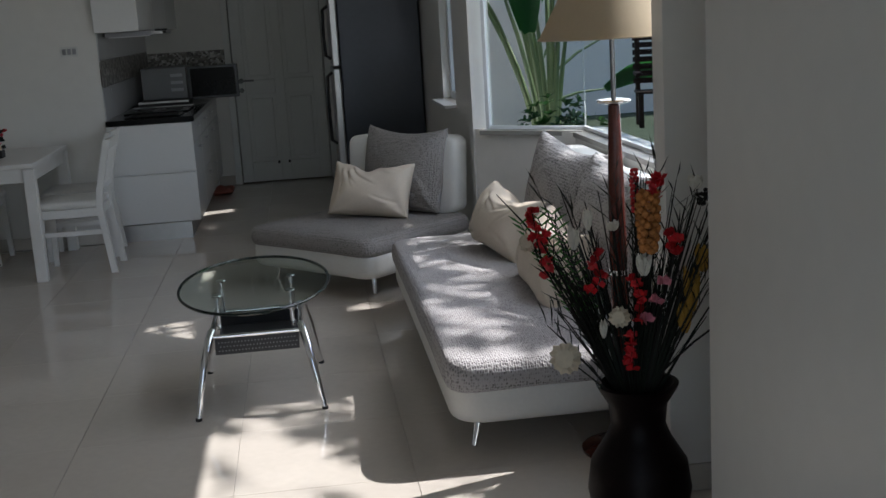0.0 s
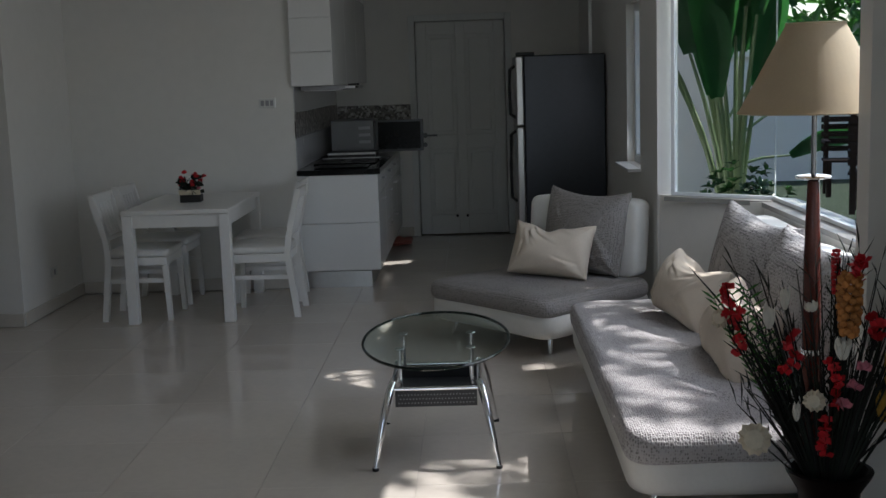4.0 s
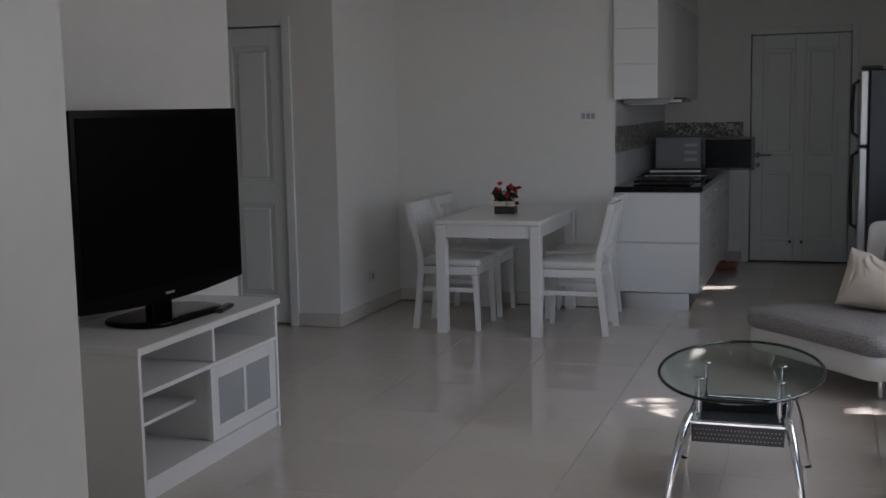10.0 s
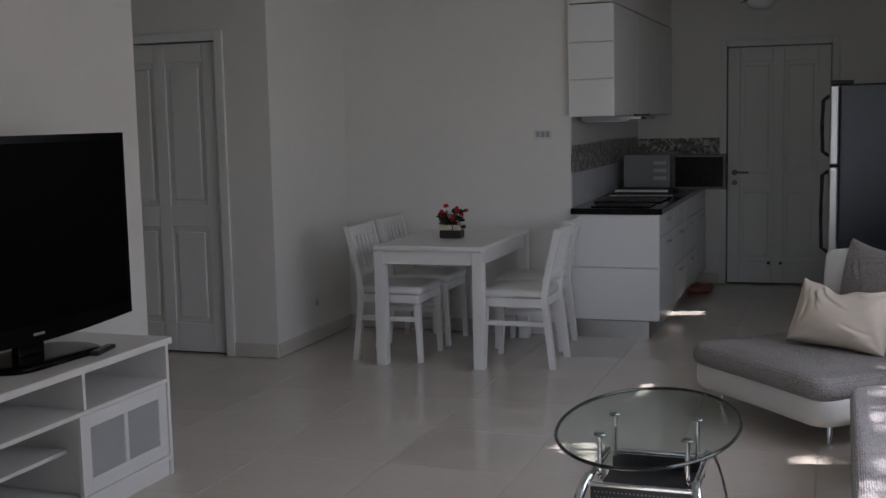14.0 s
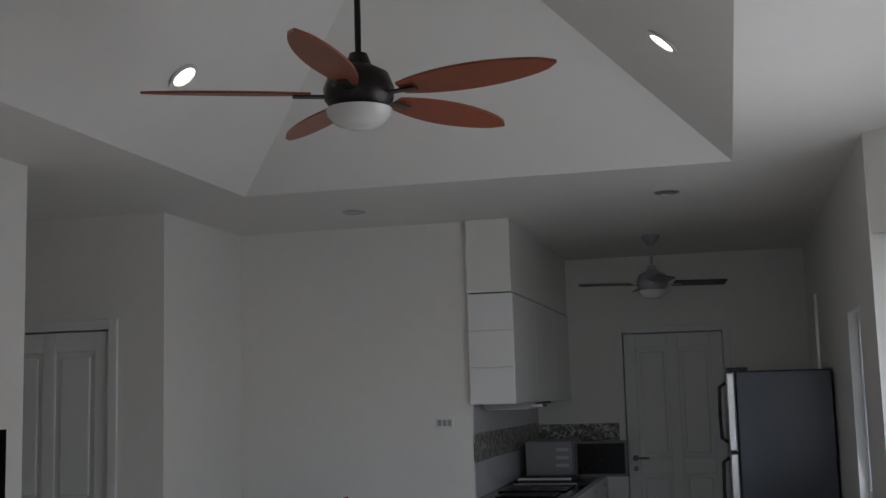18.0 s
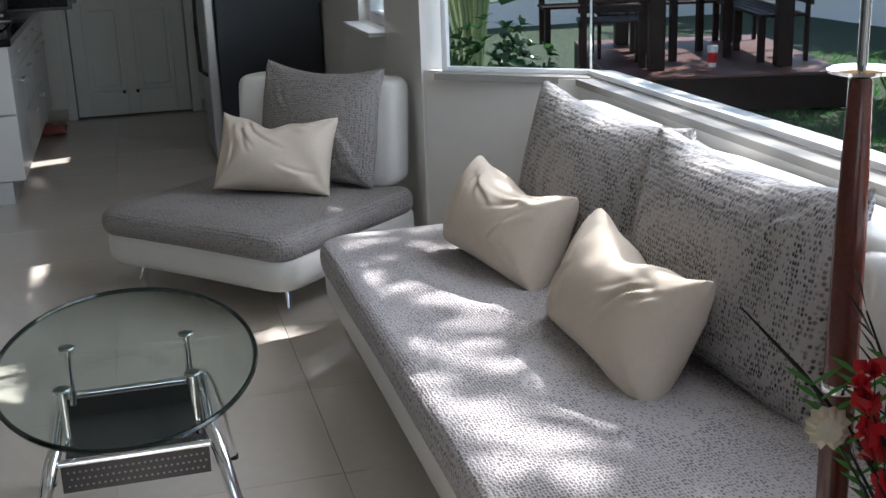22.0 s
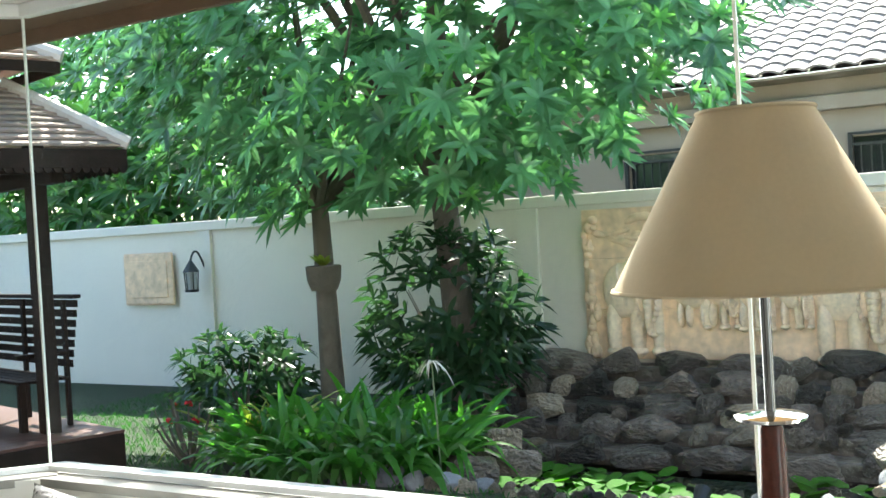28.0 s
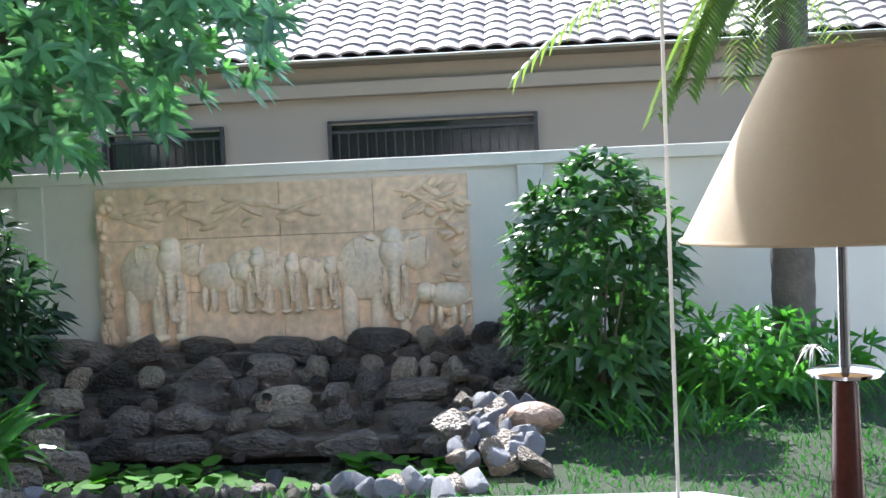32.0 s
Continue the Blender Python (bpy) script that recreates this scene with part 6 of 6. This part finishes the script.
for k in range(26000):
    x, y = rnd.uniform(1.9, 9.8), rnd.uniform(0.5, 13.5)
    if x > 6.3 and 3.7 < y < 8.6:
        continue
    b = rnd.uniform(0, 6.3)
    add_leaf(vf, Vector((x, y, -0.02)), Vector((math.cos(b) * 0.5, math.sin(b) * 0.5, 1)), Vector((1, 0, 0)), rnd.uniform(0.05, 0.09), 0.012, 0.3, 2)
quads("blades", vf[0], vf[1], BLADE, gr, kind="stuff")

# trees and shrubs
tree((8.45, 10.05, GZ), 2.2, 0.105, (-0.05, 0.0), (-0.35, -1.2, 3.72), (2.1, 3.7, 1.85), 1450, 1, "garden tree with whorls of long glossy leaves", LEAFA, 0.25, 0.062, 10)
# this crown hangs out of view, placed to dapple the sun on the sofa
tree((8.9, 8.75, GZ), 2.3, 0.15, (-0.1, 0.1), (-2.4, -1.1, 5.6), (2.9, 3.1, 1.2), 900, 2, "second garden tree with a pinkish grey trunk and an added, unseen shading crown", LEAFA, 0.27, 0.075, 9)
bush((8.8, 8.85, GZ), (0.55, 0.95, 0.95), 300, 3, "dark glossy shrub under the trees", LEAFD, 0.26, 0.06)
bush((8.3, 11.1, GZ), (0.6, 0.8, 0.45), 170, 4, "low leafy shrub along the wall", LEAFD, 0.22, 0.05)
strap_clump((6.65, 8.45, GZ), (0.8, 1.0), 680, 1.0, 0.075, 5, "dense clump of strap-leaved lilies", LEAFL)
strap_clump((6.6, 9.3, GZ), (0.22, 0.25), 45, 1.15, 0.06, 6, "yellow striped lily leaves", LEAFY)
bush((8.35, 3.35, GZ), (0.62, 0.72, 1.02), 480, 7, "bright rounded evergreen shrub beside the relief", LEAFB, 0.2, 0.055)
strap_clump((7.7, 2.9, GZ), (0.4, 0.5), 110, 0.5, 0.03, 8, "fine arching grass tufts", LEAFL)
bush((8.6, 2.1, GZ), (0.6, 0.9, 0.35), 160, 9, "low fern bed by the wall", LEAFL, 0.24, 0.05)
strap_clump((9.1, 2.0, GZ), (0.4, 0.9), 80, 0.75, 0.03, 10, "thin upright grass by the wall", LEAFL, stiff=0.2)
pt = thing("palm_trunk", (9.0, 1.72, GZ), "grey ringed palm trunk", "tree", "garden trees")
bm = lathe([(0.17 + 0.008 * (k % 2), 0.12 * k) for k in range(34)], 20)
part("trunk", bm, BARK, pt, smooth=True)


def frond(vf, p, d, length, rnd, n=26, ll=0.35, fall=0.55, wide=0.03):
    d = d.normalized()
    s = d.cross(Vector((0, 0, 1))).normalized()
    for k in range(n):
        t = (k + 1) / n
        q = p + d * (length * t) - Vector((0, 0, 1)) * (fall * length * t * t)
        for e in (-1, 1):
            add_leaf(vf, q, s * e + d * 0.5 - Vector((0, 0, 0.55)), Vector((0, 0, 1)), ll * (1.1 - 0.5 * t), wide, 0.45, 2)


vf = leaf_batch()
rnd = random.Random(8)
for k in range(13):
    a = 2 * math.pi * k / 13
    frond(vf, Vector((0, 0, 3.75)), Vector((math.cos(a), math.sin(a), 0.1 + 0.4 * (k % 3))), 2.2, rnd)
for ax, ay, az, ln in ((-1, 1.05, -0.05, 1.62), (-0.9, 0.75, 0.0, 1.5), (-1, 0.5, 0.05, 1.5), (-0.8, 0.3, 0.05, 1.5), (-1, 0.1, 0.0, 1.6), (-1, 0.85, 0.1, 1.45)):
    frond(vf, Vector((0, 0, 3.7)), Vector((ax, ay, az)), ln, rnd, 60, 0.26, 0.85, 0.05)
quads("fronds", vf[0], vf[1], LEAFF, pt, "hanging yellow-green palm fronds", "stuff")


def broad_palm(loc, n, seed, label, h=2.6, span=(-62, 62), deep=0.15, group="broad palms"):
    """A fan of banana-like blades on long stalks."""
    rnd = random.Random(seed)
    t = thing("broad_palm", loc, label, "palm", group)
    vf = leaf_batch()
    for k in range(n):
        a = radians(span[0] + (span[1] - span[0]) * k / (n - 1)) + rnd.uniform(-0.05, 0.05)
        d = Vector((math.sin(a), rnd.uniform(-deep, deep), math.cos(a)))
        hh = h * rnd.uniform(0.5, 0.75)
        tip = d * hh
        part("stalk", sweep(arc((math.sin(a) * 0.08, 0, 0), (math.sin(a) * 0.25, d.y * 0.2, hh * 0.5), tip, 5), [0.045, 0.035, 0.028, 0.022, 0.018, 0.012], 7), STALK, t)
        for s in range(3):
            add_leaf(vf, tip, d + Vector((0.07 * (s - 1), -0.15, 0.1 * s)), Vector((rnd.uniform(-0.5, 0.5), -1, 0.2)), h * rnd.uniform(0.36, 0.55), 0.22, 0.35, 6, 0.3)
    quads("blades", vf[0], vf[1], PALMG, t, "broad green blades", "stuff", True)


broad_palm((2.3, 9.3, GZ), 17, 1, "tall traveller's palm outside the window", 3.2, (-13, 5), 0.25)
broad_palm((3.0, 14.6, GZ), 8, 2, "broad-leaved palm behind the gazebo", 2.6)
broad_palm((7.6, 20.3, GZ), 9, 3, "banana-like palm beyond the far wall", 5.0)
broad_palm((10.9, 19.5, GZ), 9, 4, "bright banana-like palm beyond the corner", 5.2)
bush((2.1, 8.2, GZ), (0.42, 0.3, 0.57), 300, 13, "dark clipped hedge below the palm", LEAFD, 0.1, 0.035)
for k, (x, y, r, m_) in enumerate(((13.3, 15.5, 2.6, LEAFB), (14.2, 18.5, 3.2, LEAFA), (6.5, 21.5, 2.2, LEAFB), (3.0, 21.0, 2.2, LEAFA), (12.4, 12.6, 1.6, LEAFA), (13.0, 17.4, 3.1, LEAFB), (15.8, 22.0, 3.9, LEAFB))):
    bush((x, y, GZ), (r, r, r), 560, 30 + k, "leafy tree behind the garden wall", m_, 0.45, 0.1, "tree", name="background_tree")

# white spider lilies
def spider_lily(loc, h, seed):
    t = thing("spider_lily", loc, "white spider lily on a tall green stem", "flower", "spider lilies")
    r = random.Random(seed)
    part("stem", sweep(arc((0, 0, 0), (0.01, 0.02, h * 0.5), (0.0, 0.03, h), 5), [0.008, 0.0075, 0.007, 0.0065, 0.006, 0.005], 6), STALK, t)
    vf = leaf_batch()
    for k in range(16):
        b = r.uniform(0, 6.3)
        add_leaf(vf, Vector((0, 0.03, h)), Vector((math.cos(b), math.sin(b), r.uniform(0.2, 0.9))), Vector((0, 0, 1)), r.uniform(0.14, 0.24), 0.012, 1.1, 5)
    quads("petals", vf[0], vf[1], WHITEP, t, "thin white petals", "stuff")


spider_lily((6.4, 7.45, GZ), 0.84, 1)
spider_lily((7.2, 1.97, GZ), 0.62, 2)

# desert rose by the gazebo
dr_ = thing("flowering_shrub", (6.15, 9.75, GZ), "small sparse shrub with red flowers", "shrub", "garden shrubs")
bm, vf, fb = bmesh.new(), leaf_batch(), bmesh.new()
rnd = random.Random(17)
for k in range(12):
    a = rnd.uniform(0, 6.3)
    tip = Vector((math.cos(a) * rnd.uniform(0.1, 0.3), math.sin(a) * rnd.uniform(0.1, 0.3), rnd.uniform(0.3, 0.6)))
    sweep(arc((0, 0, 0), (tip.x * 0.7, tip.y * 0.7, tip.z * 0.4), tip, 4), [0.025, 0.02, 0.015, 0.011, 0.006], 6, bm=bm)
    rosette(vf, tip, Vector((tip.x, tip.y, 0.6)), 6, 0.1, 0.035, rnd)
    if k % 3 == 0:
        petals(fb, tip, 0.05, 8, rnd)
part("branches", bm, BARK, dr_)
quads("leaves", vf[0], vf[1], LEAFB, dr_, kind="stuff")
part("flowers", fb, RED, dr_, "red flowers")

# pots of orchids on the trunk, lantern, plaque
pot = thing("hanging_planter", (8.32, 9.98, GZ + 1.28), "dark mossy planter tied to the tree trunk", "planter")
part("basket", lathe([(0.13, 0), (0.17, 0.1), (0.18, 0.24), (0.15, 0.25), (0.12, 0.1)], 16), BARK, pot, smooth=True)
vf = leaf_batch()
rnd = random.Random(9)
for k in range(26):
    b = rnd.uniform(0, 6.3)
    add_leaf(vf, Vector((0, 0, 0.22)), Vector((math.cos(b), math.sin(b), 1.5)), Vector((math.cos(b), math.sin(b), 0)), rnd.uniform(0.15, 0.35), 0.05, 0.4, 4)
quads("leaves", vf[0], vf[1], LEAFY, pot, kind="stuff")
lan = thing("wall_lantern", (GX - 0.055, 13.2, 0.97), "black iron wall lantern on a scrolled bracket", "lantern")
part("back_plate", lathe([(0.10, 0), (0.1, 0.02), (0.02, 0.03)], 18), MATTEBLK, lan)
lan.children[0].matrix_basis = pose(0.05, 0, 0.22, 0, -90, 0)
part("bracket", sweep(arc((0.03, 0, 0.22), (-0.12, 0, 0.62), (-0.22, 0, 0.34), 8), 0.013, 6), MATTEBLK, lan)
part("roof", rod((-0.22, 0, 0.20), (-0.22, 0, 0.34), 0.11, 0.02, 6), MATTEBLK, lan)
for k in range(6):
    a = 2 * math.pi * k / 6
    part("bar", rod((-0.22 + 0.09 * math.cos(a), 0.09 * math.sin(a), 0.2), (-0.22 + 0.075 * math.cos(a), 0.075 * math.sin(a), -0.02), 0.008, seg=5), MATTEBLK, lan)
part("base", rod((-0.22, 0, -0.05), (-0.22, 0, -0.02), 0.085, 0.095, 6), MATTEBLK, lan)
part("glass", rod((-0.22, 0, -0.018), (-0.22, 0, 0.195), 0.06, 0.07, 6), FROST, lan)
pq = thing("stone_plaque", (GX - 0.052, 14.17, 0.75), "square sandstone plaque on the garden wall", "plaque")
part("slab", box(-0.04, -0.45, 0, 0, 0.45, 0.68, 0.03), SAND, pq)
part("raised_panel", box(-0.055, -0.36, 0.1, -0.041, 0.36, 0.58, 0.006), SAND, pq)

# ---- gazebo ----
gz = thing("gazebo", (5.185, 11.444, GZ), "dark timber gazebo with a two-tier shingled roof", "gazebo", rz=-15)
dk = part("deck", box(-1.0, -1.0, 0, 1.0, 1.86, 0.29, 0.01), DARKWOOD, gz)
for k in range(20):
    part("plank", box(-1.0, -1.0 + k * 0.143, 0.291, 1.0, -1.0 + k * 0.143 + 0.138, 0.315, 0.003), mat("red_deck", (0.09, 0.034, 0.025), 0.5, var=0.25, obj=0.2) if k == 0 else bpy.data.materials["red_deck"], dk)
for sx in (-1, 1):
    for py in (-0.56, 1.42):
        part("post", box(sx * 0.56 - 0.07, py - 0.07, 0.316, sx * 0.56 + 0.07, py + 0.07, 2.78, 0.01), DARKWOOD, gz)
for s in (-1, 1):
    part("beam", box(-0.9, 0.43 + s * 0.99 - 0.05, 2.46, 0.9, 0.43 + s * 0.99 + 0.05, 2.56, 0.006), DARKWOOD, gz)
    part("beam", box(s * 0.56 - 0.05, -1.0, 2.36, s * 0.56 + 0.05, 1.9, 2.455, 0.006), DARKWOOD, gz)


HIPCAP = mat("pale_hip_cap", (0.62, 0.55, 0.5), 0.6, var=0.15)


def deeper(bm):
    """The roof is a little deeper than wide."""
    bmesh.ops.transform(bm, matrix=Matrix.Translation((0.03, 0.43, 0)) @ Matrix.Diagonal((0.78, 1.28, 1, 1)), verts=bm.verts)
    return bm


def hip_roof(r0, z0, r1, z1, rows, fascia):
    th = 0.02
    for row in range(rows):
        t0, t1 = row / rows, (row + 1) / rows + 0.015
        ra, rb = r0 + (r1 - r0) * t0, r0 + (r1 - r0) * t1
        za, zb = z0 + (z1 - z0) * t0, z0 + (z1 - z0) * t1
        for q in range(4):
            bm = bmesh.new()
            v = [bm.verts.new(p) for p in ((-ra, -ra, za + 0.032), (ra, -ra, za + 0.032), (rb, -rb, zb), (-rb, -rb, zb), (-ra, -ra, za + th + 0.032), (ra, -ra, za + th + 0.032), (rb, -rb, zb + th), (-rb, -rb, zb + th))]
            for f in ((0, 1, 2, 3), (4, 5, 6, 7), (0, 1, 5, 4), (1, 2, 6, 5), (2, 3, 7, 6), (3, 0, 4, 7)):
                bm.faces.new([v[k] for k in f])
            bmesh.ops.rotate(bm, matrix=Matrix.Rotation(q * math.pi / 2, 3, "Z"), verts=bm.verts)
            part("shingle_course", deeper(bm), SHINGLE, gz)
    for q in range(4):
        c, s = math.cos(q * math.pi / 2), math.sin(q * math.pi / 2)
        p0, p1 = (-r0 - 0.02, -r0 - 0.02, z0 + 0.05), (-r1, -r1, z1 + 0.05)
        p0, p1 = ((p[0] * c - p[1] * s, p[0] * s + p[1] * c, p[2]) for p in (p0, p1))
        part("hip_cap", deeper(rod(p0, p1, 0.06, 0.055, 8)), HIPCAP, gz, "pale hip cap")
        bm = box(-r0, -r0 - 0.012, z0 - fascia, r0, -r0 + 0.012, z0 + 0.01, 0.003)
        if fascia > 0.1:
            k = -r0
            while k < r0 - 0.02:
                rod((k + 0.05, -r0 - 0.01, z0 - fascia + 0.005), (k + 0.05, -r0 + 0.01, z0 - fascia + 0.005), 0.045, seg=10, bm=bm)
                k += 0.1
        bmesh.ops.rotate(bm, matrix=Matrix.Rotation(q * math.pi / 2, 3, "Z"), verts=bm.verts)
        part("fascia", deeper(bm), DARKWOOD, gz)


hip_roof(1.3, 2.60, 0.54, 3.20, 10, 0.14)
hip_roof(0.92, 3.36, 0.05, 3.90, 9, 0.08)
part("collar", deeper(box(-0.5, -0.5, 3.15, 0.5, 0.5, 3.42)), DARKWOOD, gz)


def slat_bench(loc, rz, length, label, name="garden_bench", cat="bench"):
    b = thing(name, loc, label, cat, "gazebo seats", rz=rz)
    for k in range(5):
        part("seat_slat", box(-length / 2, -0.22 + k * 0.09, 0.40, length / 2, -0.22 + k * 0.09 + 0.075, 0.425, 0.003), DARKWOOD, b)
    for k in range(7):
        part("back_slat", box(-length / 2, 0.235 + k * 0.012, 0.50 + k * 0.085, length / 2, 0.255 + k * 0.012, 0.563 + k * 0.085, 0.003), DARKWOOD, b)
    part("top_rail", box(-length / 2 - 0.02, 0.27, 1.085, length / 2 + 0.02, 0.35, 1.12, 0.004), DARKWOOD, b)
    for x in (-length / 2 + 0.05, 0 if length > 1.2 else None, length / 2 - 0.05):
        if x is None:
            continue
        part("back_post", box(x - 0.03, 0.20, 0, x + 0.03, 0.232, 1.084, 0.003), DARKWOOD, b)
        part("leg", box(x - 0.03, -0.22, 0, x + 0.03, -0.16, 0.398, 0.003), DARKWOOD, b)
    for x in (-length / 2 + 0.03, length / 2 - 0.03):
        part("armrest", box(x - 0.035, -0.24, 0.62, x + 0.035, 0.23, 0.65, 0.004), DARKWOOD, b)


DZ = GZ + 0.316
slat_bench((5.22, 12.96, DZ), -12, 2.1, "dark slatted bench along the back of the gazebo")
slat_bench((5.93, 11.82, DZ), -105, 1.85, "dark slatted bench along the side of the gazebo")
slat_bench((4.27, 11.5, DZ), 160, 0.62, "dark slatted armchair in the gazebo", "garden_chair", "chair")
slat_bench((4.62, 12.15, DZ), 75, 0.6, "dark slatted armchair beside the bench", "garden_chair", "chair")
gt = thing("gazebo_table", (5.15, 11.75, DZ), "dark timber table in the gazebo", "table")
part("top", box(-0.35, -0.35, 0.68, 0.35, 0.35, 0.72, 0.006), DARKWOOD, gt)
for sx in (-0.28, 0.28):
    for sy in (-0.28, 0.28):
        part("leg", box(sx - 0.03, sy - 0.03, 0, sx + 0.03, sy + 0.03, 0.678), DARKWOOD, gt)
cup = thing("paper_cup", (5.01, 10.97, DZ), "white paper cup with a red sleeve on the deck edge", "cup")
part("cup", lathe([(0.032, 0), (0.034, 0.003), (0.047, 0.165), (0.044, 0.166)], 20), CUPW, cup, smooth=True)
part("sleeve", lathe([(0.0375, 0.04), (0.0385, 0.042), (0.0475, 0.13), (0.0455, 0.131)], 20), CUPR, cup, "red band", True)
part("lid", lathe([(0.049, 0.167), (0.05, 0.175), (0.044, 0.188), (0.01, 0.19)], 20), WHITEPL, cup, "white lid", True)
hp = thing("hanging_pot", (5.32, 11.92, GZ + 1.45), "dark hanging pot with trailing leaves", "planter")
part("pot", lathe([(0.10, 0), (0.15, 0.08), (0.17, 0.22), (0.15, 0.23), (0.12, 0.1)], 18), MATTEBLK, hp, smooth=True)
for k in range(3):
    a = 2.1 * k
    part("cord", rod((0.15 * math.cos(a), 0.15 * math.sin(a), 0.22), (0.02 * math.cos(a), 0.02 * math.sin(a), 1.0), 0.004, seg=4), TWIG, hp)
vf = leaf_batch()
for k in range(34):
    b = rnd.uniform(0, 6.3)
    add_leaf(vf, Vector((0, 0, 0.2)), Vector((math.cos(b), math.sin(b), 1.2)), Vector((math.cos(b), math.sin(b), 0)), rnd.uniform(0.15, 0.4), 0.05, 0.6, 4)
quads("leaves", vf[0], vf[1], LEAFB, hp, kind="stuff")

# ---- neighbouring house ----
nh = thing("neighbour_house", (17.2, 6.0, GZ), "cream neighbouring house with a pale tiled roof", "house")
HY0, HY1, HT = -12.0, 12.5, 3.78
bm = bmesh.new()
wall_along_y(bm, 0, 0.2, HY0, HY1, [(-2.3, 0.9, 1.6, 2.86), (2.6, 4.5, 1.6, 2.86), (-9, -6, 1.6, 2.86)], -0.1, HT)
part("wall", bm, HOUSE, nh)
part("cornice", box(-0.25, HY0, HT - 0.5, -0.001, HY1, HT - 0.28, 0.02), HOUSE, nh)
part("soffit", box(-0.75, HY0, HT - 0.02, 0.2, HY1, HT + 0.02), HOUSE, nh)
for y0, y1 in ((-2.3, 0.9), (2.6, 4.5), (-9, -6)):
    w = part("window", box(0.1, y0, 1.6, 0.14, y1, 2.86), DARKGL, nh, "dark window with black bars")
    bm = bmesh.new()
    for a in ((y0 - 0.03, y0 + 0.03), (y1 - 0.03, y1 + 0.03)):
        box(-0.12, a[0], 1.55, -0.06, a[1], 2.92, bm=bm)
    for z in (2.74, 2.9):
        box(-0.12, y0, z - 0.02, -0.06, y1, z + 0.02, bm=bm)
    n = int((y1 - y0) / 0.14)
    for k in range(1, n):
        box(-0.1, y0 + k * (y1 - y0) / n - 0.008, 1.55, -0.08, y0 + k * (y1 - y0) / n + 0.008, 2.74, bm=bm)
    part("grille", bm, MATTEBLK, w, "black iron grille")
# roof of rolled tiles: rows stepped up a slope
vs, fs = [], []
PITCH, TWD, TLN = radians(24), 0.36, 0.40
prof = [(0.0, 0.0), (0.2, 0.035), (0.4, 0.055), (0.6, 0.055), (0.8, 0.035), (1.0, 0.0)]
for row in range(11):
    for col in range(int((HY1 - HY0) / TWD)):
        b = len(vs)
        y = HY0 + col * TWD
        for end, lift in ((0, 0.05), (1.08, 0.012)):
            s = (row + end) * TLN
            for u, h in prof:
                vs.append((-0.85 + s * math.cos(PITCH) - (h + lift) * math.sin(PITCH), y + u * TWD * 0.98, HT + 0.02 + s * math.sin(PITCH) + (h + lift) * math.cos(PITCH)))
        for u, h in prof:
            vs.append((-0.85 + row * TLN * math.cos(PITCH) - (h + 0.015) * math.sin(PITCH), y + u * TWD * 0.98, HT + 0.02 + row * TLN * math.sin(PITCH) + (h + 0.015) * math.cos(PITCH)))
        for k in range(5):
            fs.append((b + k, b + k + 1, b + 7 + k, b + 6 + k))
            fs.append((b + k, b + k + 1, b + 13 + k, b + 12 + k))
roof = quads("roof", vs, fs, TERRA, nh, "pale rolled clay tiles", "stuff")
bm = bmesh.new()
v = [bm.verts.new(p) for p in ((-0.8, HY0, HT + 0.02), (3.0, HY0, HT + 1.69), (3.0, HY1, HT + 1.69), (-0.8, HY1, HT + 0.02))]
bm.faces.new(v)
part("roof_deck", bm, DARKWOOD, nh)

# ---- floor tiles ----
floor = struct("floor", box(-4.75, -2.15, -0.03, 1.80, KY + 0.15, -0.006), GROUT, "glossy cream porcelain tiled floor", "floor")
TS = 0.60
bm = box(-TS / 2 + 0.0008, -TS / 2 + 0.0008, -0.0055, TS / 2 - 0.0008, TS / 2 - 0.0008, 0.0, 0.0007, segs=1)
tile = mesh("tile", bm, TILE)
for i in range(-8, 4):
    for j in range(-4, 19):
        x, y = -0.12 + TS / 2 + i * TS, 0.34 + TS / 2 + j * TS
        if x < -4.75 or x > 1.72 or y < -2.1 or y > KY:
            continue
        if x < -3.0 and not 5.3 < y < 7.3 or x < -1.6 and y < 1.9 or x < -1.3 and y > DY + 0.2 or x > 1.3 and not 3 < y < 6.3:
            continue
        share("tile", tile, floor, Matrix.Translation((x, y, 0)))
